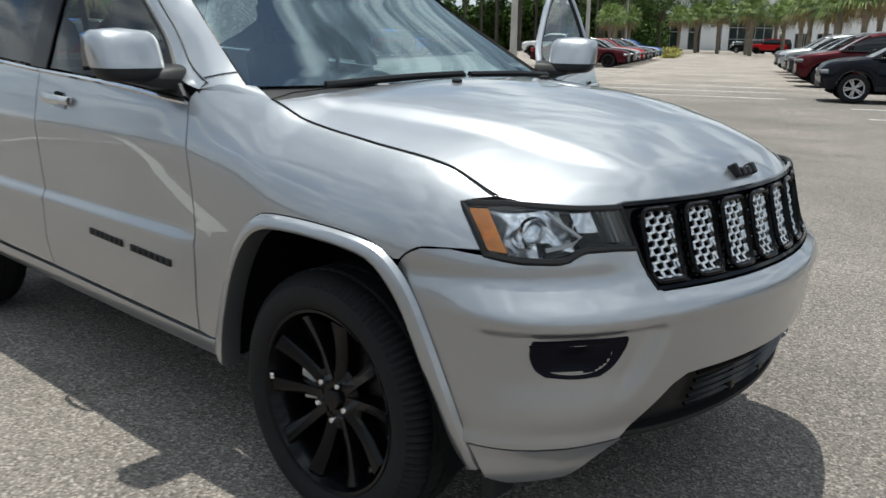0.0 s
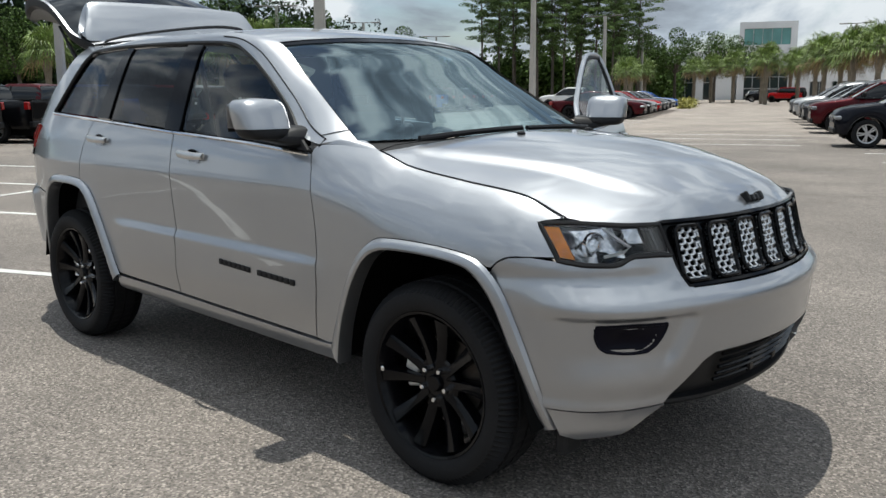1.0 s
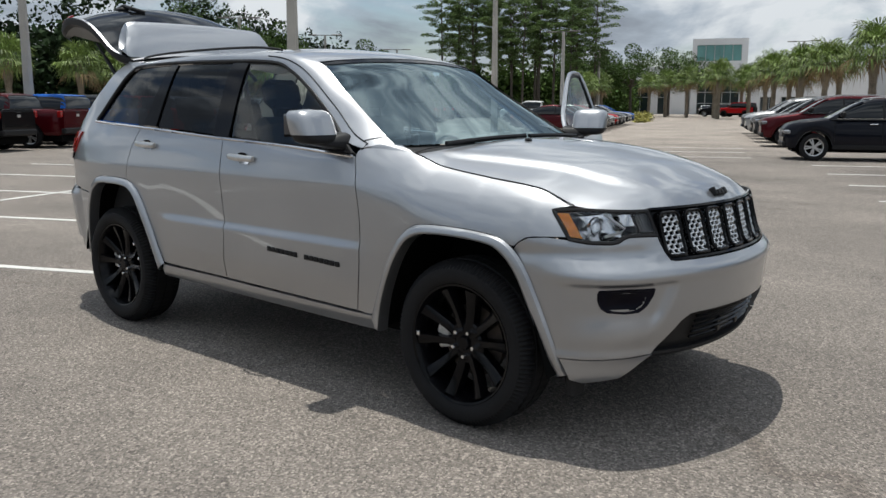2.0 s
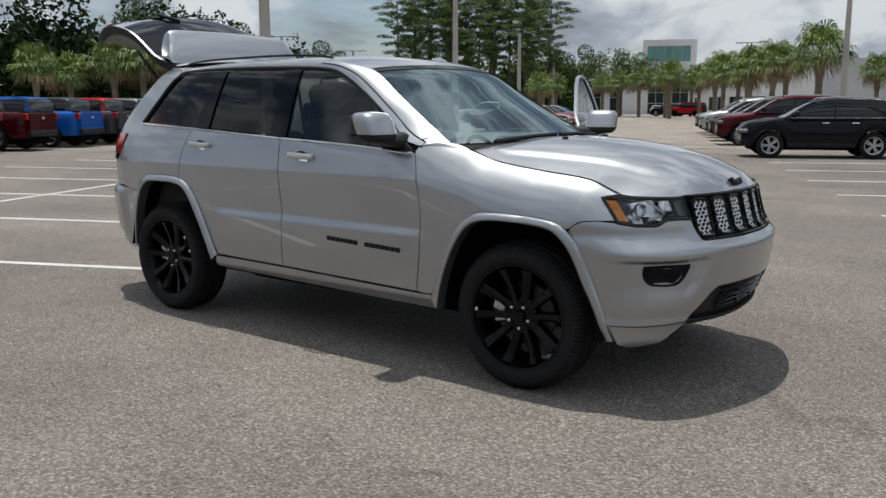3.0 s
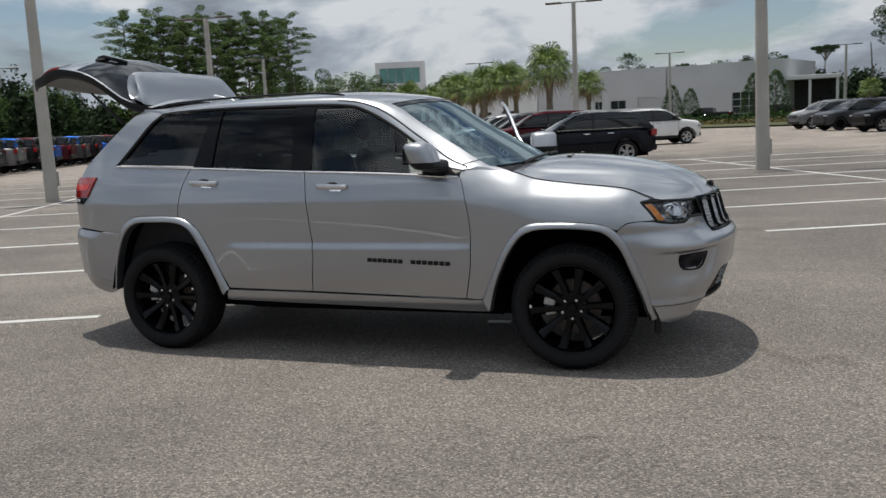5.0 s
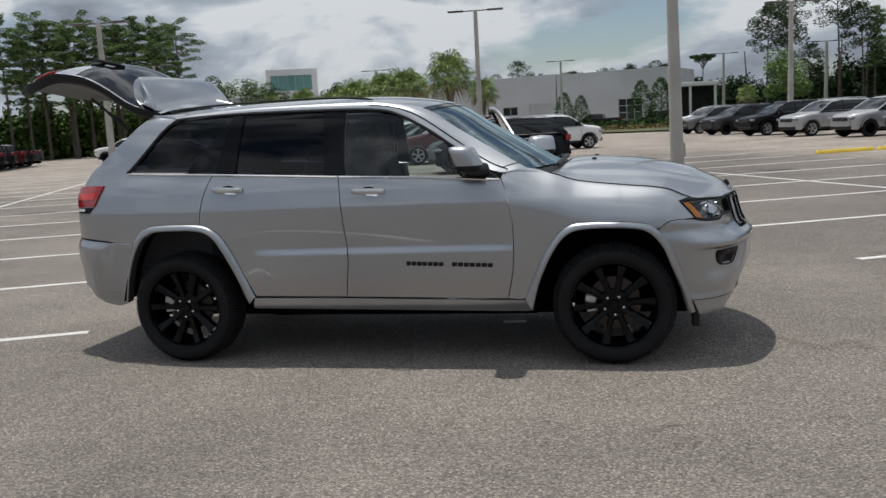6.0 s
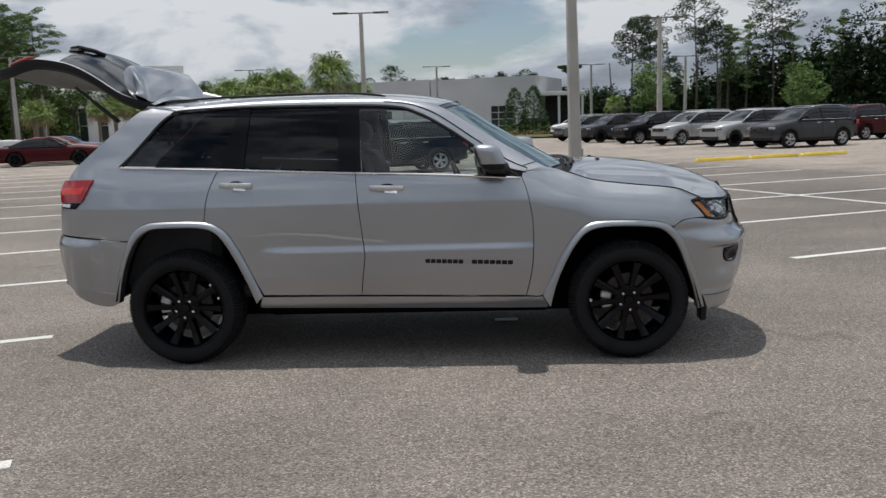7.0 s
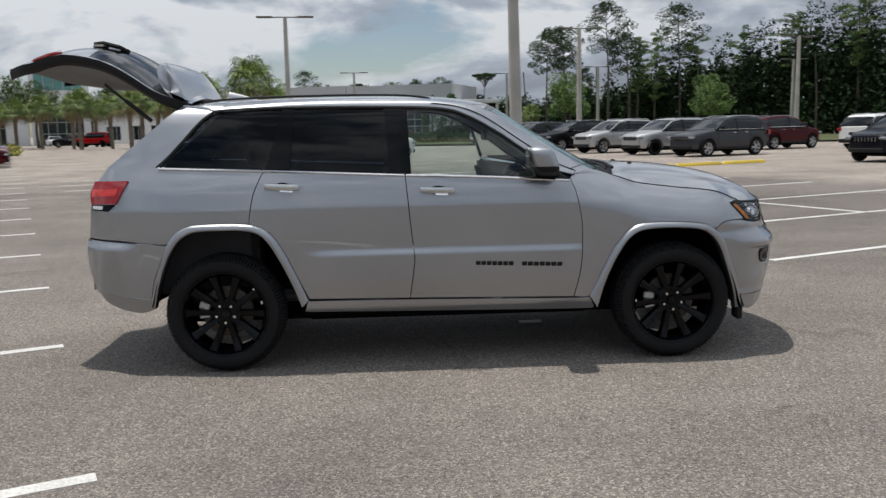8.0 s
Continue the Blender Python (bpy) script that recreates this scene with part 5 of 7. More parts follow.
def seat(x, y, w=0.50, tall=0.66, lean=14):
    m = Matrix.Translation((x, y, 0.50))
    s = Soup().box((-0.05, -w / 2, 0.12), (0.47, w / 2, 0.30), m, bevel=0.05)
    b = m @ Matrix.Translation((0.0, 0, 0.26)) @ Matrix.Rotation(radians(-lean), 4, "Y")
    s.box((-0.12, -w / 2 + 0.01, 0.0), (0.04, w / 2 - 0.01, tall - 0.04), b, bevel=0.055)
    for q in (-0.06, 0.06):
        s.tube([b @ Vector((-0.03, q, tall - 0.08)), b @ Vector((-0.03, q, tall + 0.06))], 0.007, 6)
    s.box((-0.10, -0.135, tall + 0.02), (0.02, 0.135, tall + 0.19), b, bevel=0.045)
    return s


for y in (-0.38, 0.38):
    seat(-0.18, y).ob("seat", SEAT, suv)
for y in (-0.40, 0.0, 0.40):
    seat(-1.05, y, 0.40, 0.56, 18).ob("rear_seat", SEAT, suv)
# seat belts at the middle posts
for sgn in (-1, 1):
    Soup().tube([(-0.33, sgn * 0.70, 1.58), (-0.30, sgn * 0.66, 1.2), (-0.28, sgn * 0.62, 0.7)], 0.014, 4).ob("seat_belt", DASH, suv)
    Soup().box((-0.40, sgn * 0.70 - 0.03, 0.5), (-0.25, sgn * 0.70 + 0.03, 1.24), bevel=0.02).ob("door_post", DASH, suv)


# ---- wheels ----
def tyre_soup(R=0.382, r=0.268, w=0.265):
    h = w / 2
    prof = [(r, -h + 0.028), (r + 0.012, -h + 0.012), (r + 0.03, -h + 0.004), (r + 0.055, -h), (R - 0.040, -h + 0.006), (R - 0.022, -h + 0.018), (R - 0.009, -h + 0.034)]
    tread = []
    for g0 in (-0.062, 0.0, 0.062):
        tread += [(R - 0.001, g0 - 0.022), (R, g0 - 0.0055), (R - 0.010, g0 - 0.004), (R - 0.010, g0 + 0.004), (R, g0 + 0.0055)]
    full = prof + tread + [(a, -b) for a, b in prof[::-1]]
    s = Soup()
    n = 216
    cols = len(full)
    for t in range(n):
        a = 2 * math.pi * t / n
        for rr, y in full:
            cut = 0.013 if (t % 2 == 0 and rr > R - 0.024 and abs(y) > 0.066) else (0.003 if (t % 4 == 1 and rr > R - 0.005) else 0.0)
            s.v.append(((rr - cut) * math.cos(a), y, (rr - cut) * math.sin(a)))
    for t in range(n):
        for j in range(cols - 1):
            p0, p1 = t * cols, ((t + 1) % n) * cols
            s.f.append((p0 + j, p0 + j + 1, p1 + j + 1, p1 + j))
    return s


def rim_soup(r=0.270, w=0.265):
    h = w / 2
    s = Soup().lathe([(r - 0.002, h - 0.03), (r - 0.028, h - 0.05), (r - 0.034, 0.0), (r - 0.032, -h + 0.075), (r - 0.014, -h + 0.035), (r - 0.006, -h + 0.018), (r + 0.004, -h + 0.014), (r + 0.007, -h + 0.024)], 64)
    return s


def spoke_soup(n=5):
    """Five twin spokes, each with a raised outer edge and a hollow towards its twin."""
    s = Soup()
    for q in range(n):
        for d in (-1, 1):
            a0 = 2 * math.pi * q / n + math.pi / 2
            p0 = Vector((0.055 * math.cos(a0 + d * 0.27), 0, 0.055 * math.sin(a0 + d * 0.27)))
            p1 = Vector((0.251 * math.cos(a0 + d * 0.325), 0, 0.251 * math.sin(a0 + d * 0.325)))
            ang = a0 + d * 0.30
            tn = Vector((-math.sin(ang), 0, math.cos(ang))) * d
            rows = []
            for t in np.linspace(0, 1, 11):
                wv = 0.041 - 0.003 * math.sin(math.pi * t) + 0.018 * t ** 2
                yv = -0.070 + 0.010 * math.sin(math.pi * t) - 0.036 * t
                c = p0.lerp(p1, float(t))
                rows.append([c + tn * (wv * k) + Vector((0, yv + o, 0)) for k, o in ((0.52, 0.050), (0.50, 0.006), (0.42, -0.003), (0.10, -0.001), (-0.30, 0.003), (-0.45, 0.010), (-0.54, 0.052))])
            s.grid(rows, flip=d > 0)
        # web that ties the twins to the hub
        a1 = 2 * math.pi * q / n + math.pi / 2
        m = Matrix.Rotation(-a1, 4, "Y")
        s.box((0.05, -0.066, -0.022), (0.10, -0.02, 0.022), m, bevel=0.008)
    s.lathe([(0.001, -0.086), (0.027, -0.086), (0.031, -0.080), (0.034, -0.070), (0.078, -0.068), (0.090, -0.058), (0.094, -0.02)], 30)
    return s


def hero_wheel(weights):
    """weights: where the balance weights sit on the rim, in degrees."""
    ty = tyre_soup().ob("wheel", RUBBER)
    rim_soup().ob("rim", WHEEL_BLACK, ty)
    spoke_soup().ob("spokes", WHEEL_BLACK, ty)
    for q in range(5):
        a = 2 * math.pi * q / 5 + math.pi / 2
        Soup().lathe([(0.001, -0.094), (0.008, -0.094), (0.0115, -0.088), (0.0115, -0.060)], 8, Matrix.Translation((0.0600 * math.cos(a), 0, 0.0600 * math.sin(a)))).ob("lug_nut", CHROME, ty)
    Soup().lathe([(0.001, -0.012), (0.07, -0.012), (0.085, -0.005), (0.165, -0.005), (0.165, 0.02), (0.08, 0.02)], 40).ob("brake_disc", STEEL, ty)
    cl = Soup()
    for a in np.radians([190, 202, 214, 226]):
        cl.box((0.125, -0.030, -0.022), (0.185, 0.05, 0.022), Matrix.Rotation(-a, 4, "Y"), bevel=0.012)
    cl.ob("caliper", WELL, ty)
    for a, lo, hi, wd in ((199, 0.112, 0.182, 0.024), (224, 0.112, 0.176, 0.018)):
        Soup().box((lo, -0.050, -wd), (hi, -0.028, wd), Matrix.Rotation(-radians(a), 4, "Y"), bevel=0.006).ob("caliper_plate", CAST, ty, "pale casting on the brake")
    for a in weights:
        Soup().box((0.240, -0.112, -0.010), (0.256, -0.100, 0.010), Matrix.Rotation(-radians(a), 4, "Y"), bevel=0.003).ob("balance_weight", CHROME, ty)
    return ty


w0 = hero_wheel((209,))
w0.parent = suv
w0.matrix_basis = pose(1.4575, -0.815, 0.380, 0, 31, 0)
w1 = hero_wheel((54, 78))
w1.parent = suv
w1.matrix_basis = pose(-1.4575, -0.815, 0.380, 0, 38, 0)
for wm, m in ((w0, pose(1.4575, 0.815, 0.380, 0, 30, 180)), (w1, pose(-1.4575, 0.815, 0.380, 0, 50, 180))):
    wc = copy_thing(wm, m)
    wc.parent = suv
s = Soup().tube([(1.4575, -0.75, 0.38), (1.4575, 0.75, 0.38)], 0.05, 8)
s.tube([(-1.4575, -0.75, 0.38), (-1.4575, 0.75, 0.38)], 0.05, 8)
s.box((-0.98, -0.62, 0.255), (0.98, 0.62, 0.36), bevel=0.04)
s.box((-1.85, -0.50, 0.29), (1.95, 0.50, 0.42), bevel=0.04)
s.ob("chassis", WELL, suv)
# flap hanging below the front corner
Soup().box((1.93, -0.80, 0.215), (1.975, -0.70, 0.33), bevel=0.01).ob("air_flap", BLACK_TRIM, suv)
# pale scrap lying under the car
tagged(Soup().box((0.60, 0.15, 0.002), (0.78, 0.21, 0.012), Matrix.Rotation(radians(3), 4, "Z"), bevel=0.004).ob("paper_scrap", PAPER), "small pale scrap of paper lying on the asphalt", "litter")


# ---- the other parked vehicles ----
ALLOY = mat("alloy_wheel", (0.55, 0.55, 0.56), 0.35, 0.9, stain=(9, 0.1))
FAR_LAMP = mat("car_lamp_lens", (0.30, 0.31, 0.33), 0.15, 0.4, coat=0.5, grain=(60, 0.2), stain=(12, 0.3))
BAR_GREY = mat("grille_bar_grey", (0.20, 0.20, 0.205), 0.35, 0.8, stain=(9, 0.1))
wheel_meshes = {}


def car_wheel(parent, x, y, R, alloy=True):
    """Tyre with a rim of its own under it; alike wheels share their meshes."""
    key = (round(R, 3), alloy)
    if key not in wheel_meshes:
        h, r = 0.115, R * 0.66
        t = Soup().lathe([(r, -h + 0.03), (r + 0.02, -h), (R - 0.03, -h + 0.005), (R - 0.006, -h + 0.03), (R, 0), (R - 0.006, h - 0.03), (R - 0.03, h), (r, h - 0.03)], 28)
        s = Soup().lathe([(r + 0.002, -h + 0.02), (r - 0.02, -h + 0.035), (r - 0.03, 0.02)], 28)
        for q in range(5):
            for d in (-0.16, 0.16):
                m = Matrix.Rotation(2 * math.pi * q / 5 + d, 4, "Y")
                s.box((0.03, -h + 0.03, -0.018), (r - 0.012, -h + 0.055, 0.018), m)
        s.lathe([(0.001, -h + 0.02), (0.05, -h + 0.022), (0.06, -h + 0.05)], 14)
        b = Soup().lathe([(0.001, 0.0), (r - 0.02, 0.0)], 20)
        obs = [t.ob("wheel", RUBBER), s.ob("rim", ALLOY if alloy else WHEEL_BLACK), b.ob("brake_shield", WELL)]
        wheel_meshes[key] = [o.data for o in obs]
        for o in obs:
            bpy.data.objects.remove(o)
    me = wheel_meshes[key]
    w = new("wheel", me[0])
    w.parent = parent
    w.matrix_basis = pose(x, y, R, 0, random.uniform(0, 70), 180 if y > 0 else 0)
    for nm, d in (("rim", me[1]), ("brake_shield", me[2])):
        o = new(nm, d)
        o.parent = w
    return w


KINDS = {
    # half length front and rear from the middle of the wheelbase, width, height, wheelbase, tyre radius
    "suv": dict(f=2.28, r=2.38, W=1.92, H=1.76, wb=2.9, R=0.38, sill=0.34, belt=1.20, hood=[(0.95, 1.20), (1.3, 1.14), (1.9, 1.05), (2.2, 0.98), (2.28, 0.92)], house=[(-2.25, 1.22), (-2.05, 1.50), (-1.85, 1.69), (-1.4, 1.735), (-0.4, 1.75), (0.1, 1.70), (0.35, 1.60), (1.0, 1.20)], roof=(-1.95, 0.22), pillar=(-1.35, -1.0, -0.3)),
    "mid_suv": dict(f=2.06, r=2.26, W=1.86, H=1.61, wb=2.62, R=0.36, sill=0.33, belt=1.10, hood=[(0.93, 1.11), (1.3, 1.08), (1.7, 1.01), (1.95, 0.93), (2.06, 0.81)], house=[(-2.16, 1.11), (-1.94, 1.37), (-1.74, 1.52), (-1.3, 1.58), (-0.4, 1.60), (0.1, 1.56), (0.33, 1.47), (0.96, 1.10)], roof=(-1.80, 0.22), pillar=(-1.42, -1.02, -0.3)),
    "coupe": dict(f=2.42, r=2.55, W=1.92, H=1.45, wb=2.95, R=0.36, sill=0.27, belt=0.98, hood=[(0.75, 0.98), (1.3, 0.95), (2.0, 0.88), (2.35, 0.80), (2.42, 0.72)], house=[(-1.75, 1.02), (-1.3, 1.22), (-0.8, 1.39), (-0.3, 1.44), (0.1, 1.40), (0.9, 0.98)], roof=(-0.95, 0.05), pillar=(-0.85, -0.6, -0.1)),
    "boxy": dict(f=2.12, r=2.20, W=1.87, H=1.84, wb=2.95, R=0.40, sill=0.42, belt=1.22, hood=[(0.80, 1.22), (1.3, 1.19), (1.8, 1.14), (2.05, 1.08), (2.12, 1.0)], house=[(-2.12, 1.22), (-2.08, 1.70), (-2.0, 1.80), (-1.4, 1.83), (-0.2, 1.84), (0.35, 1.80), (0.50, 1.72), (0.82, 1.22)], roof=(-2.05, 0.42), pillar=(-1.3, -1.05, -0.35)),
    "small_suv": dict(f=2.05, r=2.12, W=1.80, H=1.69, wb=2.57, R=0.35, sill=0.33, belt=1.16, hood=[(0.95, 1.16), (1.4, 1.12), (1.8, 1.06), (2.0, 0.98), (2.05, 0.9)], house=[(-2.05, 1.18), (-1.95, 1.52), (-1.8, 1.63), (-1.3, 1.67), (-0.2, 1.68), (0.25, 1.64), (0.45, 1.55), (1.02, 1.16)], roof=(-1.9, 0.32), pillar=(-1.35, -1.0, -0.3)),
    "pickup": dict(f=2.60, r=2.92, W=1.92, H=1.78, wb=3.5, R=0.38, sill=0.42, belt=1.20, hood=[(1.2, 1.20), (1.7, 1.18), (2.2, 1.12), (2.53, 1.03), (2.60, 0.94)], house=[(-1.10, 1.20), (-1.04, 1.58), (-0.88, 1.73), (-0.3, 1.77), (0.2, 1.77), (0.5, 1.69), (1.25, 1.20)], roof=(-0.95, 0.42), pillar=(-0.75, -0.4, 0.1)),
}


def vehicle(kind, colour, label, at, heading, alloy=True, roof_colour=None, name=None, group="cars parked in rows"):
    k = KINDS[kind]
    pick = kind == "pickup"
    nm = name or ("pickup_truck" if pick else "coupe" if kind == "coupe" else "parked_suv")
    root = tagged(empty(nm, (at[0], at[1], 0), heading), label, "pickup truck" if pick else "car", group)
    W, H, R, hwb = k["W"] / 2, k["H"], k["R"], k["wb"] / 2
    xs = np.linspace(-k["r"], k["f"], 84)
    tail_z = 1.29 if pick else k["belt"] - 0.02
    top = pchip([(-k["r"], tail_z - 0.03), (-k["r"] + 0.12, tail_z), (k["hood"][0][0] - 0.3, tail_z if not pick else k["belt"] + 0.0)] + k["hood"]) if not pick else \
        pchip([(-k["r"], 1.26), (-k["r"] + 0.1, 1.27), (-1.15, 1.27), (-1.0, 1.21), (0.9, 1.20)] + k["hood"])
    ra = R + 0.075
    rows = []
    for x in xs:
        e = max((x - 0.3) / (k["f"] - 0.3), 0.0) if x > 0 else max((-x - 0.3) / (k["r"] - 0.3), 0.0)
        w = W * (1 - e ** (5 if x > 0 else 7)) ** (1 / 5.0) if e < 0.9995 else W * 0.62
        w = max(w, W * (0.66 if x > 0 else 0.84))
        zl = k["sill"] + 0.06 * step(0.9, 1.0, e)
        for xw in (-hwb, hwb):
            d = abs(x - xw)
            if d < ra:
                zl = max(zl, R + math.sqrt(max(ra * ra - d * d, 0)) * 0.98)
        zt = top(x)
        hgt = zt - zl
        rows.append([(x, w * a, zl + hgt * b if b < 1.5 else zt + 0.03) for a, b in ((0.0, 0.0), (0.93, 0.0), (0.985, 0.10), (1.0, 0.35), (0.985, 0.62), (0.975, 0.80), (0.93, 0.945), (0.85, 1.0), (0.4, 1.0), (0.0, 1.0))])
    s = Soup().grid(rows)
    s.mirrored()
    for r in (rows[0], rows[-1]):
        s.add([(p[0], p[1], p[2]) for p in r] + [(p[0], -p[1], p[2]) for p in r[::-1]], [tuple(range(2 * len(r)))[::1 if r is rows[0] else -1]])
    s.ob("body", colour, root, angle=40)
    # underbody so that light does not pass beneath the wheels' wells
    Soup().box((-k["r"] + 0.2, -W * 0.7, 0.22), (k["f"] - 0.25, W * 0.7, k["sill"] + 0.05)).ob("underbody", WELL, root)
    # glasshouse
    hp = pchip(k["house"])
    x0, x1 = k["house"][0][0], k["house"][-1][0]
    zb = k["belt"] - 0.01

    def half(x, z):
        q = (z - zb) / (H - zb)
        return W * (0.955 - 0.20 * min(max(q, 0), 1) ** 1.15)

    rows = []
    for x in np.linspace(x0, x1, 44):
        zt = max(hp(x), zb + 0.003)
        rows.append([(x, half(x, zb), zb - 0.03), (x, half(x, zb), zb)] + [(x, half(x, zb + (zt - zb) * t) * (1 - 0.05 * max(t - 0.8, 0) / 0.2), zb + (zt - zb) * t) for t in (0.4, 0.8, 0.93)] + [(x, half(x, zt) * 0.86, zt), (x, 0.0, zt + 0.012)])
    s = Soup().grid(rows)
    s.mirrored().ob("glasshouse", FAR_GLASS, root)
    # roof shell and pillars in body colour
    ra0, ra1 = k["roof"]
    rp = roof_colour or colour
    rows = []
    for x in np.linspace(ra0, ra1, 22):
        zt = hp(x) + 0.008
        h = half(x, zt)
        rows.append([(x, -h * 1.035, zt - 0.10), (x, -h * 1.01, zt - 0.05)] + [(x, h * 0.92 * v, zt + 0.014 * (1 - v * v)) for v in np.linspace(-1, 1, 9)] + [(x, h * 1.01, zt - 0.05), (x, h * 1.035, zt - 0.10)])
    Soup().grid(rows).ob("roof", rp, root)
    for sg in (-1, 1):
        a = [(x, sg * (half(x, hp(x)) * 0.965 + 0.004), hp(x) - 0.015) for x in np.linspace(ra1 - 0.03, x1 + 0.02, 12)]
        Soup().tube(a, 0.035, 6).ob("pillar", rp, root)
        c0, c1, b0 = k["pillar"]
        if kind != "coupe":
            xs2 = np.linspace(x0 + 0.02, c0 if kind != "pickup" else x0 + 0.22, 9)
            cut = 0.30 if kind in ("suv", "mid_suv", "small_suv") else 0.12
            rows = [[(x, sg * (half(x, zb + (hp(x) - zb) * t) + 0.006), zb - 0.02 + (hp(x) - zb) * t) for t in np.linspace(0, 0.97, 6)] for x in xs2 if x < x0 + cut + 0.25]
            if len(rows) > 1:
                Soup().grid(rows, flip=sg > 0).ob("pillar", rp, root)
        Soup().tube([(b0, sg * (half(0, z) + 0.002), z) for z in np.linspace(zb, hp(b0) - 0.05, 4)], 0.028, 5).ob("pillar", BLACK_TRIM, root)
        # belt line, sill trim, mirror, lamps
        Soup().tube([(x, sg * (W * 0.955 + 0.006), zb + 0.012) for x in np.linspace(x0 + 0.35, x1 - 0.15, 6)], 0.012, 5).ob("belt_strip", CHROME if kind in ("suv", "mid_suv") else BLACK_TRIM, root)
        Soup().box((-hwb + ra, sg * W - (0.05 if sg > 0 else 0.0), k["sill"] - 0.03), (hwb - ra, sg * W + (0.0 if sg > 0 else 0.05), k["sill"] + 0.10), bevel=0.02).ob("sill_trim", BLACK_TRIM if kind != "coupe" else colour, root)
        xm = x1 - 0.28
        Soup().box((xm - 0.06, sg * (W + 0.10) - 0.09, zb + 0.05), (xm + 0.07, sg * (W + 0.10) + 0.09, zb + 0.20), bevel=0.035).ob("door_mirror", BLACK_TRIM, root)
        for seam in ((b0, 0.0),) if kind in ("coupe",) else ((b0, 0.0), (c1 - 0.05, 0.0), (x1 - 0.12, 0.0)):
            Soup().tube([(seam[0], sg * (W * f2 + 0.003), z) for z, f2 in ((k["sill"] + 0.14, 0.99), (0.75, 1.0), (0.95, 0.985), (zb - 0.06, 0.972))], 0.006, 4).ob("door_seam", BLACK_TRIM, root)
        for hx in ((b0 + 0.12,) if kind == "coupe" else (b0 + 0.12, c1 + 0.1)):
            Soup().box((hx, sg * (W * 0.99) - 0.02, zb - 0.15), (hx + 0.20, sg * (W * 0.99) + 0.02, zb - 0.115), bevel=0.012).ob("door_handle", CHROME if alloy else colour, root)
        fz = k["hood"][-1][1]
        fw = W * 0.70
        Soup().box((k["f"] - 0.20, sg * fw - 0.16, fz - 0.12), (k["f"] + 0.012, sg * fw + 0.10, fz - 0.01), bevel=0.03).ob("headlamp", FAR_LAMP, root)
        rz = (1.0, 1.22) if pick else (zb - 0.25, zb - 0.06)
        lw = (0.93, 0.06, 0.045) if pick else (0.86, 0.15, 0.085)
        Soup().box((-k["r"] - 0.012, sg * W * lw[0] - (lw[1] if sg > 0 else lw[2]), rz[0]), (-k["r"] + 0.16, sg * W * lw[0] + (lw[2] if sg > 0 else lw[1]), rz[1]), bevel=0.02).ob("tail_lamp", RED_LENS, root)
        # arch lips
        for xw in (-hwb, hwb):
            Soup().tube([(xw + ra * math.cos(a), sg * (W * 0.985), R + ra * 0.98 * math.sin(a)) for a in np.linspace(0.12, math.pi - 0.12, 14)], 0.022 if kind in ("boxy", "small_suv") else 0.014, 5).ob("arch_lip", BLACK_TRIM if kind in ("boxy", "small_suv", "mid_suv", "pickup") else colour, root)
        for xw in (-hwb, hwb):
            car_wheel(root, xw, sg * (W - 0.13), R, alloy)
    fz = k["hood"][-1][1]
    Soup().box((k["f"] - 0.08, -W * 0.52, fz - 0.20), (k["f"] + 0.016, W * 0.52, fz - 0.03), bevel=0.02).ob("grille", BLACK_GLOSS, root)
    for q in range(-3, 4):
        Soup().box((k["f"] + 0.006, q * W * 0.14 - 0.022, fz - 0.185), (k["f"] + 0.024, q * W * 0.14 + 0.022, fz - 0.045), bevel=0.008).ob("grille_bar", BAR_GREY, root)
    Soup().box((k["f"] - 0.10, -W * 0.70, k["sill"] + 0.02), (k["f"] + 0.02, W * 0.70, k["sill"] + 0.17), bevel=0.03).ob("front_valance", BLACK_TRIM, root)
    Soup().box((-k["r"] - 0.05, -W * 0.86, k["sill"] + 0.05), (-k["r"] + 0.12, W * 0.86, k["sill"] + 0.24), bevel=0.04).ob("rear_bumper", BLACK_TRIM, root)
    if pick:
        Soup().box((-k["r"] + 0.06, -W * 0.80, 1.262), (-1.18, W * 0.80, 1.284), bevel=0.01).ob("bed_cover", WELL, root)
        Soup().box((-k["r"] - 0.012, -W * 0.80, 0.74), (-k["r"] + 0.04, W * 0.80, 1.23), bevel=0.02).ob("tailgate", colour, root)
        Soup().box((-k["r"] - 0.020, -0.08, 1.02), (-k["r"] + 0.01, 0.08, 1.11), bevel=0.01).ob("tailgate_badge", SATIN, root)
        Soup().box((-k["r"] - 0.020, -0.12, 1.15), (-k["r"] + 0.01, 0.12, 1.19), bevel=0.01).ob("tailgate_handle", BLACK_TRIM, root)
    else:
        Soup().box((-k["r"] - 0.01, -0.26, zb - 0.42), (-k["r"] + 0.02, 0.26, zb - 0.29), bevel=0.01).ob("plate_recess", BLACK_TRIM, root)
        if kind in ("suv", "mid_suv", "small_suv"):
            for sg in (-1, 1):
                rr = [(x, sg * half(x, hp(x)) * 0.87, hp(x) + 0.055) for x in np.linspace(ra0 + 0.25, ra1 - 0.25, 10)]
                Soup().tube([(rr[0][0] - 0.06, rr[0][1], rr[0][2] - 0.05)] + rr + [(rr[-1][0] + 0.06, rr[-1][1], rr[-1][2] - 0.05)], 0.016, 5).ob("roof_rail", BLACK_TRIM if not alloy else SATIN, root)
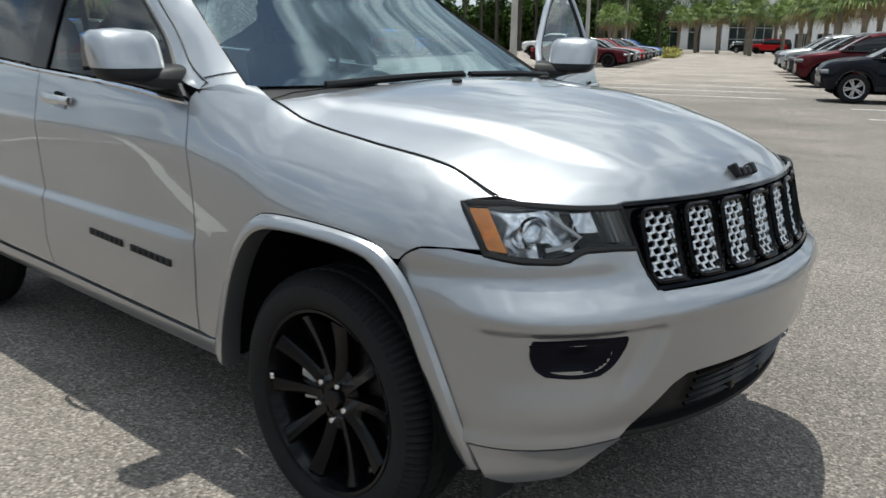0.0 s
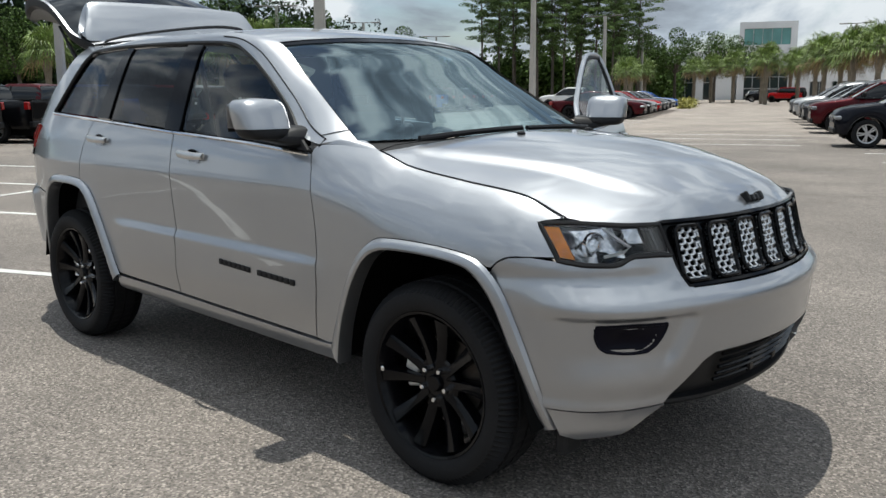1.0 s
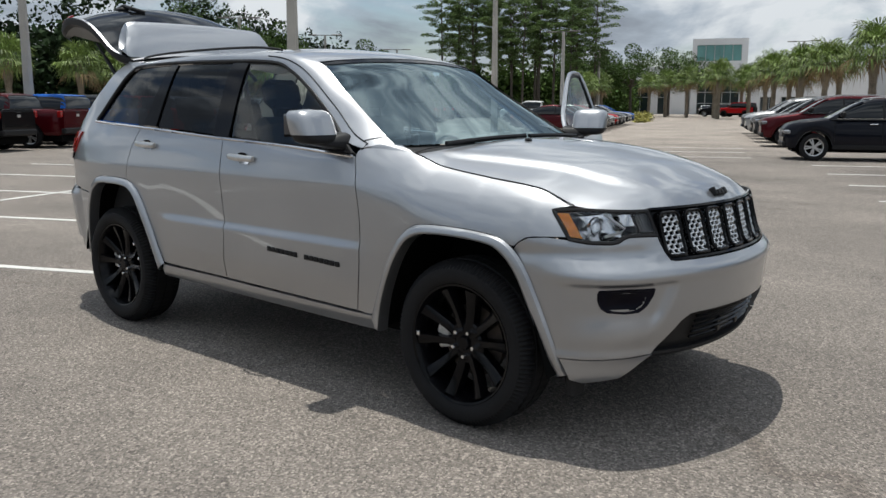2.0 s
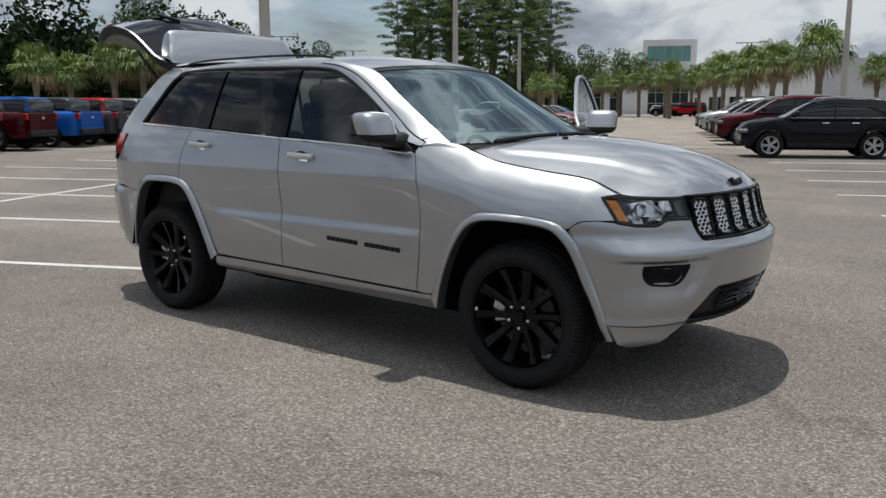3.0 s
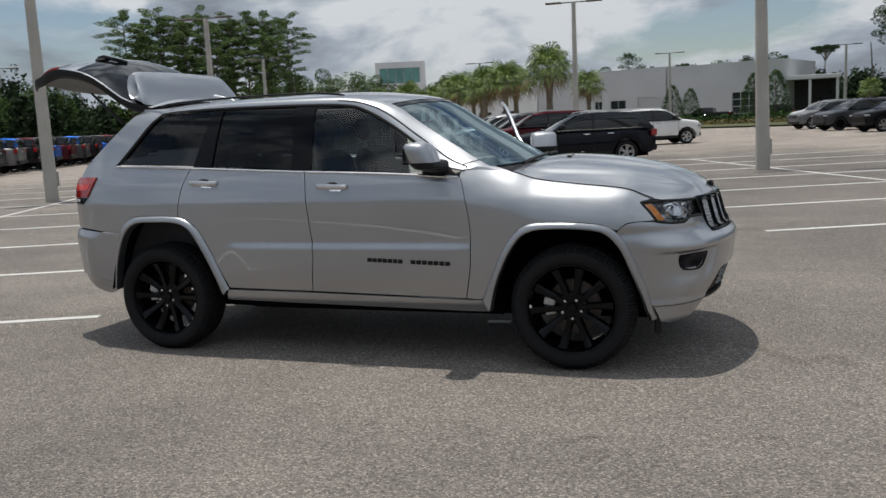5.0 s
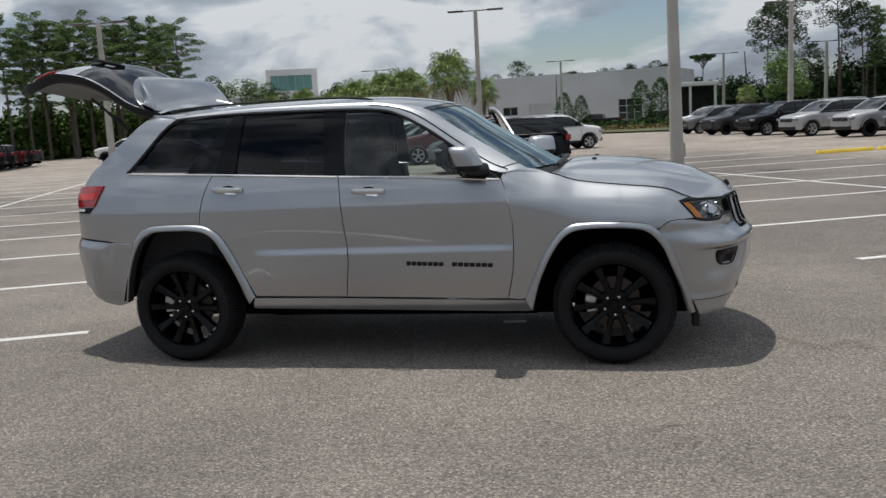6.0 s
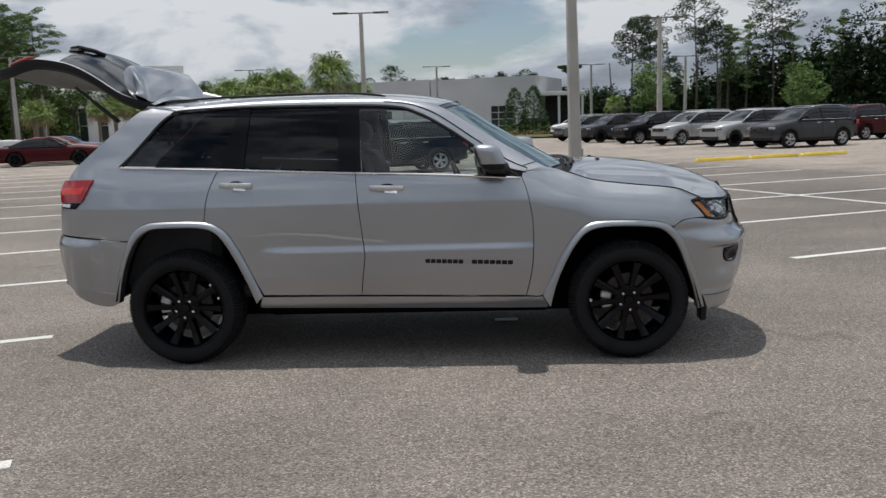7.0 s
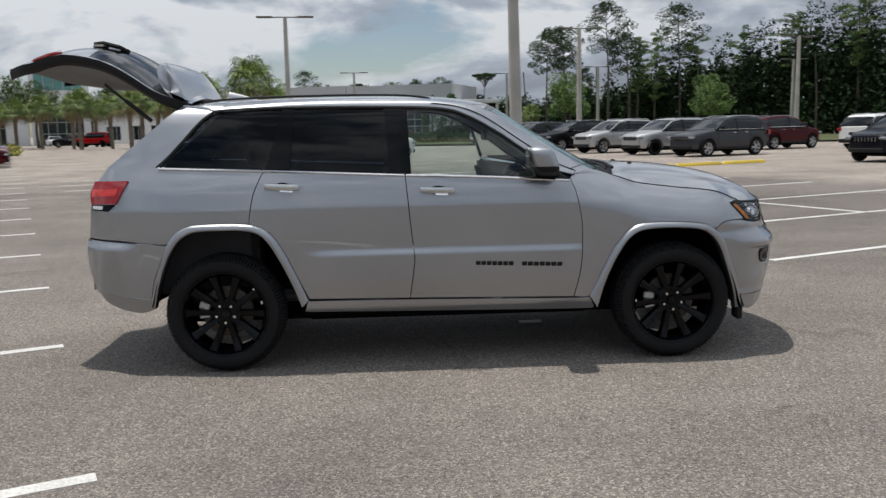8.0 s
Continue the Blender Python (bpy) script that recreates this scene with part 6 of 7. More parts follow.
    if kind == "boxy":
        Soup().lathe([(0.12, -0.10), (0.38, -0.11), (0.40, 0.0), (0.38, 0.11), (0.12, 0.10)], 24, Matrix.Translation((-k["r"] - 0.12, 0, 1.0)) @ Matrix.Rotation(radians(90), 4, "Z")).ob("spare_wheel", RUBBER, root)
    return root


P_BLACK = paint("black_paint", (0.004, 0.004, 0.005), 0.0)
P_DKBLUE = paint("blue_black_paint", (0.005, 0.006, 0.011), 0.0)
P_MAROON = paint("maroon_paint", (0.060, 0.003, 0.006), 0.3)
P_RED = paint("red_paint", (0.42, 0.010, 0.012), 0.1)
P_BLUE = paint("blue_paint", (0.008, 0.10, 0.42), 0.3)
P_GREY = paint("granite_paint", (0.055, 0.057, 0.062), 0.5)
P_STEEL = paint("mid_grey_paint", (0.18, 0.18, 0.185), 0.5)
P_SILVER = paint("light_silver_paint", (0.46, 0.46, 0.46), 0.6)
P_WHITE = paint("white_paint", (0.74, 0.74, 0.73), 0.0)
FACE_AISLE = math.degrees(math.atan2(-0.405, -0.914))
FACE_OUT = math.degrees(math.atan2(0.405, 0.914))


def by_front_wheel(kind, colour, label, fw, heading, **kw):
    """Places a vehicle by the ground point under the front wheel on its near side."""
    h = Vector((math.cos(radians(heading)), math.sin(radians(heading)), 0))
    c = Vector((*fw, 0)) - h * KINDS[kind]["wb"] / 2 + DIR * (KINDS[kind]["W"] / 2 - 0.05)
    return vehicle(kind, colour, label, c, heading, **kw)


DK = Vector((-3.45, 19.75, 0))


def near_row(k):
    p = DK + DIR * (2.74 * k)
    return (p.x, p.y)


by_front_wheel("mid_suv", P_DKBLUE, "blue-black compact SUV with alloy wheels, parked at the row's end", near_row(0), FACE_AISLE)
by_front_wheel("suv", P_MAROON, "dark maroon SUV parked beside a black one", near_row(2.75), FACE_AISLE)
by_front_wheel("suv", P_GREY, "granite grey SUV parked in the row", near_row(4.1), FACE_AISLE)
by_front_wheel("mid_suv", P_BLACK, "black compact SUV parked in the row", near_row(5.4), FACE_AISLE)
by_front_wheel("suv", P_SILVER, "light silver SUV parked in the row", near_row(6.7), FACE_AISLE)
by_front_wheel("suv", P_STEEL, "mid grey SUV parked in the row", near_row(8.0), FACE_AISLE)
by_front_wheel("small_suv", P_WHITE, "small boxy white SUV parked facing the far row", (-0.25, 35.9), FACE_OUT)
by_front_wheel("suv", P_WHITE, "white SUV parked behind the small boxy one", (-3.6, 42.5), FACE_OUT)
by_front_wheel("suv", P_GREY, "grey SUV parked facing out of the row", (-5.0, 46.4), FACE_OUT)

# row that faces the lot from beyond the yellow lines
for p, kd, col, al, lb in (((13.3, 31.2), "suv", P_GREY, True, "granite grey SUV with alloy wheels"), ((11.95, 34.6), "suv", P_SILVER, False, "silver SUV with black wheels"),
                           ((10.4, 38.8), "suv", P_SILVER, True, "silver SUV with alloy wheels"), ((8.95, 43.0), "suv", P_BLACK, True, "black SUV with alloy wheels"),
                           ((7.4, 48.0), "suv", P_GREY, False, "dark grey SUV with dark wheels"), ((6.3, 53.5), "suv", P_STEEL, True, "grey SUV near the hedge"),
                           ((17.2, 22.8), "suv", P_DKBLUE, False, "blue-black SUV with dark wheels")):
    by_front_wheel(kd, col, lb + ", parked nose to the aisle", p, FACE_AISLE, alloy=al)
vehicle("suv", P_MAROON, "maroon SUV parked behind a grey one", (20.6, 40.2), FACE_OUT)
vehicle("suv", P_WHITE, "large white SUV parked tail to the aisle", (23.9, 35.6), FACE_OUT)
vehicle("suv", P_BLACK, "black SUV parked in the second row", (18.2, 46.0), FACE_OUT)
vehicle("mid_suv", P_SILVER, "silver compact SUV parked in the second row", (16.6, 50.0), FACE_OUT)
vehicle("coupe", P_MAROON, "maroon car parked beyond the silver SUVs", (11.2, 62.0), FACE_AISLE)
vehicle("suv", P_WHITE, "white SUV parked beside the hedge", (7.8, 66.0), FACE_AISLE)
vehicle("suv", P_STEEL, "grey SUV parked beside the hedge", (9.6, 58.5), FACE_AISLE)

# coupes nose to the drive that leads to the showroom
for i, (col, lb) in enumerate(((P_MAROON, "dark maroon coupe"), (P_BLACK, "black coupe"), (P_SILVER, "silver coupe"), (P_RED, "red coupe"), (P_GREY, "dark grey coupe"), (P_STEEL, "mid grey coupe"),
                               (P_DKBLUE, "dark blue coupe"), (P_SILVER, "light silver coupe"), (P_BLUE, "bright blue coupe"))):
    p = Vector((-20.4, 36.2, 0)) + DIR * (2.74 * i)
    by_front_wheel("coupe", col, lb + " parked nose to the drive", (p.x, p.y), FACE_OUT, alloy=(i % 2 == 1))

# pickups with their tails to the lot
TRUCKS = ((-1.55, P_BLACK, "black"), (-0.65, P_BLACK, "black"), (0.30, P_MAROON, "dark maroon"), (1.25, P_BLUE, "bright blue"), (2.05, P_GREY, "dark grey"), (2.85, P_RED, "red"), (3.7, P_STEEL, "mid grey"),
          (4.6, P_GREY, "granite grey"), (5.5, P_BLACK, "black"), (6.4, P_DKBLUE, "blue-black"), (7.3, P_STEEL, "grey"), (8.2, P_BLACK, "black"), (9.1, P_BLUE, "blue"), (10.0, P_MAROON, "maroon"), (10.9, P_GREY, "grey"), (11.8, P_BLACK, "black"), (12.7, P_BLUE, "blue"), (13.6, P_DKBLUE, "blue-black"), (14.5, P_BLACK, "black"), (15.4, P_MAROON, "maroon"), (16.3, P_BLACK, "black"), (17.2, P_GREY, "dark grey"))
for kk, col, cn in TRUCKS:
    c = Vector((-23.2, 8.1, 0)) + DIR * (2.74 * kk + 0.9) - ACROSS * 2.92 + DIR * 0.2
    vehicle("pickup", col, cn + " pickup truck parked with its tailgate to the lot", (c.x, c.y), FACE_AISLE + 8, alloy=True)
vehicle("pickup", P_WHITE, "white pickup truck parked far across the lot", (-37.5, 56.0), FACE_AISLE, alloy=False)
vehicle("boxy", P_RED, "red four-door off-road car by the showroom", (-39.0, 104.0), 175, alloy=False, name="off_road_car")
vehicle("mid_suv", P_BLACK, "black SUV beside the red off-road car", (-43.0, 106.5), 200)
vehicle("coupe", P_WHITE, "white car standing before the showroom entrance", (-51.0, 122.0), 300)
vehicle("pickup", P_BLACK, "black pickup truck beyond the hedge", (-2.0, 92.0), 170)
vehicle("suv", P_BLACK, "black SUV beyond the hedge", (4.6, 90.0), 175)
vehicle("suv", P_WHITE, "white SUV beyond the hedge", (-8.5, 95.0), 180)


# ---- light poles ----
CONCRETE = mat("pole_concrete", (0.43, 0.41, 0.37), 0.85, grain=(60, 0.12), stain=(1.2, 0.12), bump=(90, 0.002))
LAMP_DARK = mat("lamp_housing", (0.10, 0.095, 0.09), 0.5, 0.2, grain=(30, 0.1), stain=(2, 0.15))


def pole_master():
    root = tagged(empty("street_lamp"), "tall concrete lamp pole with two flat lamp heads", "street lamp", "lamp poles of the lot")
    s = Soup()
    rows = []
    for z, w in ((0.0, 0.155), (2.5, 0.138), (5.0, 0.118), (7.5, 0.098)):
        b = w * 0.72
        rows.append([(w, b, z), (b, w, z), (-b, w, z), (-w, b, z), (-w, -b, z), (-b, -w, z), (b, -w, z), (w, -b, z), (w, b, z)])
    s.grid(rows, flip=True)
    s.ob("pole", CONCRETE, root, smooth=False)
    Soup().box((0.13, -0.07, 0.38), (0.21, 0.07, 0.75), bevel=0.01).ob("service_box", CONCRETE, root)
    a = Soup().tube([(-0.75, 0, 7.50), (0.75, 0, 7.50)], 0.035, 6)
    a.ob("arm", LAMP_DARK, root)
    for sg in (-1, 1):
        Soup().box((min(sg * 0.65, sg * 1.5), -0.20, 7.47), (max(sg * 0.65, sg * 1.5), 0.20, 7.56), bevel=0.03).ob("lamp_head", LAMP_DARK, root)
    return root


pm = pole_master()
pm.matrix_basis = pose(2.8, 16.6, 0, 0, -1.0, 8)
for x, y, a in ((-14.2, 11.2, 40), (-24.4, 33.5, 5), (-6.3, 40.5, 5), (-24.2, 82.0, 5), (-5.2, 86.8, 5), (11.9, 92.5, 5), (11.0, 48.0, 10), (28.5, 55.3, 15), (38.6, 77.9, 15), (-36.2, 58.6, 5), (-46.7, 82.5, 5),
                (-63.4, 67.0, 40), (-47.9, 34.4, 40), (-54.6, 48.5, 40), (-28.5, 10.6, 40), (20.5, 84.0, 10)):
    copy_thing(pm, pose(x, y, 0, 0, 0, a))

# ---- planting ----
BARK = mat("pine_bark", (0.095, 0.080, 0.064), 0.95, grain=(12, 0.3), stain=(1.0, 0.2), bump=(18, 0.02))
PALM_BARK = mat("palm_bark", (0.20, 0.17, 0.13), 0.95, grain=(16, 0.3), stain=(2.0, 0.25), bump=(16, 0.02))
PINE_LEAF = mat("pine_needles", (0.038, 0.066, 0.026), 0.7, spread=0.45, stain=(0.35, 0.3), spec=0.12)
# shade among the far trees is put into this darker leaf colour
WOODS_SHADED_LEAF = mat("shaded_woods", (0.023, 0.041, 0.017), 0.8, spread=0.35, stain=(0.25, 0.35), spec=0.12)
PINE_LIGHT = mat("pine_sprays", (0.125, 0.185, 0.065), 0.7, spread=0.45, stain=(0.35, 0.3), spec=0.12)
OAK_LEAF = mat("broad_leaves", (0.062, 0.105, 0.025), 0.65, spread=0.45, stain=(0.3, 0.3), spec=0.12)
LIGHT_LEAF = mat("fresh_leaves", (0.12, 0.20, 0.045), 0.6, spread=0.4, stain=(0.5, 0.2))
PALM_LEAF = mat("palm_fronds", (0.155, 0.22, 0.05), 0.6, spread=0.4, stain=(0.6, 0.25))
PALM_DRY = mat("dry_fronds", (0.24, 0.165, 0.08), 0.8, spread=0.3, stain=(0.8, 0.2))
SHRUB = mat("shrub_leaves", (0.045, 0.085, 0.025), 0.65, spread=0.45, stain=(0.7, 0.25), spec=0.12)
YELLOW_BLOOM = mat("yellow_shrub", (0.30, 0.28, 0.06), 0.6, spread=0.35, stain=(0.8, 0.2))
rng = random.Random(7)


def leaves(s, c, rad, n, size, flat=0.0):
    """Small leaf sprays scattered through a clump."""
    for _ in range(n):
        while True:
            d = Vector((rng.uniform(-1, 1), rng.uniform(-1, 1), rng.uniform(-1, 1)))
            if 0.15 < d.length < 1:
                break
        d = d.normalized() * d.length ** 0.5
        p = Vector(c) + Vector((d.x * rad[0], d.y * rad[1], d.z * rad[2]))
        u = Vector((rng.gauss(0, 1), rng.gauss(0, 1), rng.gauss(0, 1) * (1 - flat))).normalized()
        v = u.cross(Vector((rng.gauss(0, 1), rng.gauss(0, 1), rng.gauss(0, 1)))).normalized()
        k = size * rng.uniform(0.55, 1.3)
        o = len(s.v)
        s.v += [tuple(p - u * k * 0.5), tuple(p + v * k * 0.28), tuple(p + u * k * 0.5), tuple(p - v * k * 0.28)]
        s.f.append((o, o + 1, o + 2, o + 3))


def pine(seed, H=14.0):
    """Level sprays of fine needles in ragged tiers on a thin straight stem."""
    rng.seed(seed)
    root = tagged(empty("pine_tree"), "tall thin pine with an open ragged crown", "tree", "pines round the lot")
    bend = [rng.uniform(-0.35, 0.35) for _ in range(2)]
    tp = [Vector((bend[0] * t * t, bend[1] * t * t, H * t)) for t in np.linspace(0, 0.98, 10)]
    tr, cr = Soup().tube(tp, [0.17 * (1 - 0.8 * t) for t in np.linspace(0, 1, 10)], 7), Soup()
    low = rng.uniform(0.34, 0.50)
    n = rng.randint(34, 40)
    for i in range(n):
        t = low + (0.985 - low) * (i / (n - 1))
        a = i * 2.4 + rng.uniform(-0.6, 0.6)
        full = min(1.0, 0.35 + (t - low) / (1 - low)) * min(1.0, (1.02 - t) / 0.16) ** 0.6
        ln = (0.5 + 2.1 * full) * rng.choice((0.35, 0.6, 0.85, 1.1)) * rng.uniform(0.85, 1.1)
        b = Vector((bend[0] * t * t, bend[1] * t * t, H * t))
        e = b + Vector((math.cos(a) * ln, math.sin(a) * ln, rng.uniform(-0.1, 0.7)))
        m = b.lerp(e, 0.5) + Vector((0, 0, 0.12))
        tr.tube([b, m, e], [0.035, 0.025, 0.010], 4, False)
        for q in range(int(16 + 26 * ln / 2)):
            u = rng.uniform(0.30, 1.10)
            c = b.lerp(e, u) + Vector((0, 0, 0.12 * math.sin(math.pi * min(u, 1))))
            leaves(cr, c, (0.46, 0.46, 0.22), 7, 0.17, 0.3)
    leaves(cr, tp[-1], (0.35, 0.35, 0.5), 90, 0.17)
    tr.ob("trunk", BARK, root)
    cr.ob("crown", PINE_LIGHT, root, smooth=False)
    return root


def slash_pine(seed, H=14.0, flat=0.0):
    """Long bare stem, crooked limbs near the top, each with a rounded dark tuft."""
    rng.seed(seed)
    root = tagged(empty("pine_tree"), "tall bare-stemmed pine with a rounded dark crown" if not flat else "slim pine with a flat umbrella crown", "tree", "pines round the lot")
    bend = [rng.uniform(-0.5, 0.5) for _ in range(2)]
    at = lambda t: Vector((bend[0] * t * t + 0.12 * math.sin(5 * t), bend[1] * t * t, H * t))
    tr, cr = Soup().tube([at(t) for t in np.linspace(0, 0.97, 14)], [0.14 * (1 - 0.72 * t) for t in np.linspace(0, 1, 14)], 7), Soup()
    n = 22 if not flat else 15
    for i in range(n):
        t = (0.62 + 0.36 * i / (n - 1)) if not flat else 0.74 + 0.12 * i / (n - 1)
        a = i * 2.4 + rng.uniform(-0.5, 0.5)
        full = math.sin(math.pi * min(max((t - 0.56) / 0.46, 0.05), 0.97)) if not flat else 1.0
        ln = H * (0.05 + 0.12 * full) * rng.uniform(0.55, 1.15)
        b = at(t)
        e = b + Vector((math.cos(a) * ln, math.sin(a) * ln, (0.10 + 0.25 * rng.random()) * ln if not flat else H * (0.955 - t) - 0.12 * ln))
        m = b.lerp(e, 0.5) + Vector((0, 0, 0.15 * ln if not flat else -0.05 * ln))
        tr.tube([b, m, e], [0.055, 0.035, 0.015], 4, False)
        q = H * rng.uniform(0.040, 0.062)
        leaves(cr, e, (q * 1.25, q * 1.25, q * (0.75 if not flat else 0.45)), 150, 0.20)
        leaves(cr, m.lerp(e, 0.4), (q * 0.8, q * 0.8, q * 0.4), 45, 0.18)
    leaves(cr, at(0.985) if not flat else at(0.95), (H * 0.05, H * 0.05, H * 0.03), 160, 0.2)
    tr.ob("trunk", BARK, root)
    cr.ob("crown", PINE_LEAF, root, smooth=False)
    return root


def broadleaf(seed, H=8.0, material=None, spread=1.0, name="broadleaf_tree", label="broad green tree with a dense uneven crown", dense=1.0):
    rng.seed(seed)
    root = tagged(empty(name), label, "tree", "trees round the lot")
    tr, cr = Soup(), Soup()
    tr.tube([(0, 0, 0), (0.08, 0.05, H * 0.25), (0.0, 0.1, H * 0.45)], [0.20, 0.16, 0.12], 8)
    for i in range(13):
        a = 2.4 * i + rng.uniform(-0.4, 0.4)
        z = H * rng.uniform(0.42, 0.86)
        r = H * 0.24 * spread * (1.15 - abs(z / H - 0.6) * 1.4) * rng.uniform(0.6, 1.1)
        e = Vector((math.cos(a) * r, math.sin(a) * r, z))
        tr.tube([(0.0, 0.1, H * 0.38), Vector((e.x * 0.5, e.y * 0.5, H * 0.42 + (e.z - H * 0.42) * 0.6)), e], [0.09, 0.05, 0.02], 5, False)
        q = H * rng.uniform(0.10, 0.16)
        leaves(cr, e, (q * 1.15, q * 1.15, q * 0.85), int(520 * dense), 0.018 * H + 0.045)
    leaves(cr, (0, 0, H * 0.88), (H * 0.12, H * 0.12, H * 0.11), int(520 * dense), 0.018 * H + 0.045)
    tr.ob("trunk", BARK, root)
    cr.ob("crown", material or OAK_LEAF, root, smooth=False)
    return root


def palm(seed, H=6.0, dry=0.08):
    rng.seed(seed)
    root = tagged(empty("palm_tree"), "cabbage palm with a rough trunk and a round crown of fans", "palm", "palms of the lot")
    T = H * 0.72
    tr = Soup().tube([(0.05 * math.sin(3 * t), 0.04 * math.cos(2 * t), T * t) for t in np.linspace(0, 1, 12)], [0.19 + 0.025 * (i % 2) + (0.07 if i > 7 else 0) for i in range(12)], 9)
    fr, dr = Soup(), Soup()
    for i in range(48):
        a = i * 2.399963 + rng.uniform(-0.2, 0.2)
        el = radians(82 - 122 * (i / 47) ** 0.80 + rng.uniform(-8, 8))
        d = Vector((math.cos(a) * math.cos(el), math.sin(a) * math.cos(el), math.sin(el)))
        st = rng.uniform(0.55, 1.20) * H / 6
        c = Vector((0, 0, T + 0.1)) + d * st + Vector((0, 0, -0.12 * st))
        so = dr if (i > 47 * (1 - dry)) else fr
        so.tube([Vector((0, 0, T)), c], 0.018, 3, False)
        side_v = d.cross(Vector((0, 0, 1))).normalized() if abs(d.z) < 0.98 else Vector((1, 0, 0))
        nrm = side_v.cross(d)
        R1 = rng.uniform(1.0, 1.30) * H / 6
        for j in range(19):
            b = radians(-100 + 200 * j / 18 + rng.uniform(-4, 4))
            tip = c + (d * math.cos(b) + side_v * math.sin(b)) * R1 * (1 - 0.18 * abs(math.sin(b))) + Vector((0, 0, -0.28 * R1)) * rng.uniform(0.5, 1.9)
            mid = c + (d * math.cos(b) + side_v * math.sin(b)) * R1 * 0.55 + nrm * 0.04
            w = (tip - c).cross(nrm).normalized() * 0.034 * H / 6
            o = len(so.v)
            so.v += [tuple(c), tuple(mid + w), tuple(tip), tuple(mid - w)]
            so.f.append((o, o + 1, o + 2, o + 3))
    tr.ob("trunk", PALM_BARK, root)
    fr.ob("crown", PALM_LEAF, root, smooth=False)
    if dr.v:
        dr.ob("dry_skirt", PALM_DRY, root, smooth=False)
    return root


def scatter(masters, places):
    """The masters stand at the first places, copies at the rest; a place is x, y and height over the master's own."""
    for i, (x, y, sc) in enumerate(places):
        m = masters[i % len(masters)]
        if i < len(masters):
            m.matrix_basis = pose(x, y, 0, 0, 0, rng.uniform(0, 360)) @ Matrix.Scale(sc, 4)
        else:
            c = copy_thing(m, pose(x, y, 0, 0, 0, rng.uniform(0, 360)))
            c.scale = (sc, sc, sc)


rng.seed(11)
pine_places = [(-57.0, 76.5, 0.97), (-55.0, 74.4, 1.0), (-53.2, 79.8, 0.97), (-51.2, 77.2, 1.0), (-49.6, 82.6, 0.97), (-59.2, 75.6, 1.02), (-47.8, 79.6, 0.95), (-56.0, 78.6, 1.02), (-52.2, 75.4, 0.93), (-60.8, 71.8, 1.04), (-59.4, 73.0, 1.0), (-58.0, 73.9, 1.07), (-56.2, 75.6, 1.0), (-54.4, 76.4, 1.05), (-52.6, 78.4, 0.96), (-50.6, 79.2, 1.04), (-48.8, 80.6, 1.02), (-46.8, 81.8, 1.0), (-61.5, 75.5, 0.92), (-47.4, 77.6, 0.85),
               (27.2, 93.0, 0.80), (30.4, 97.0, 0.86), (35.2, 96.8, 0.84), (40.2, 94.0, 0.86), (43.6, 88.0, 0.92), (45.6, 78.5, 1.0)]
scatter([pine(s) for s in (1, 2, 3, 4, 5)], pine_places)
scatter([slash_pine(51, 12.0), slash_pine(52, 12.4), slash_pine(53, 14.4)], [(15.6, 87.1, 0.96), (17.9, 88.0, 0.96), (22.3, 87.0, 1.0), (24.9, 88.5, 0.93), (20.1, 90.5, 0.62), (33.0, 95.5, 1.05), (47.0, 72.0, 1.05),
         (-8.0, 139.0, 0.72), (-16.0, 141.0, 0.78), (2.0, 134.0, 0.76), (-30.0, 150.0, 0.82), (-75.0, 48.5, 0.9), (7.2, 126.0, 0.70)])
scatter([slash_pine(54, 9.6, 1.0)], [(11.9, 121.0, 1.0)])
oak_places = [(-52.2, 25.9, 0.80), (-53.6, 36.6, 0.9), (-69.5, 45.2, 1.42), (-52.0, 18.0, 0.85), (-56.0, 12.0, 0.9), (-54.0, 26.5, 0.85), (-50.2, 40.1, 1.0), (-60.1, 58.8, 1.02), (-58.0, 20.0, 0.95), (-61.0, 6.0, 1.0),
              (-52.6, 101.2, 1.22), (-48.3, 103.5, 1.15), (-56.0, 98.5, 1.2), (-46.2, 104.8, 1.08), (-58.5, 95.0, 1.1), (-50.3, 145.8, 1.3), (-44.0, 148.0, 1.25), (-36.0, 146.0, 1.2), (-20.0, 140.0, 1.2), (-14.0, 138.0, 1.15), (-2.0, 134.0, 1.15), (6.0, 130.0, 1.2), (-48.0, 34.6, 0.9), (-44.4, 36.8, 0.7)]
scatter([broadleaf(21), broadleaf(22, spread=1.2), broadleaf(23, dense=0.6, spread=0.9)], oak_places)
scatter([broadleaf(31, 4.8, LIGHT_LEAF, 0.9, "young_tree", "young bright green tree beside the lot")], [(14.1, 67.3, 1.28), (27.1, 68.8, 1.22)])


def clipped_tree(seed, H=4.8):
    rng.seed(seed)
    root = tagged(empty("clipped_tree"), "small dark teardrop-shaped tree against the grey wall", "tree", "trees round the lot")
    Soup().tube([(0, 0, 0), (0.03, 0, H * 0.5), (0, 0.02, H * 0.9)], [0.09, 0.06, 0.02], 7).ob("trunk", BARK, root)
    cr = Soup()
    for i in range(900):
        u = rng.random() ** 1.2
        r = 1.55 * min(1.0, u * 4 + 0.55) * (1 - u) ** 0.5 * rng.uniform(0.75, 1.06)
        a = rng.uniform(0, 6.283)
        leaves(cr, (math.cos(a) * r, math.sin(a) * r, 0.75 + (H - 0.75) * u), (0.16, 0.16, 0.16), 3, 0.17)
    cr.ob("crown", SHRUB, root, smooth=False)
    return root


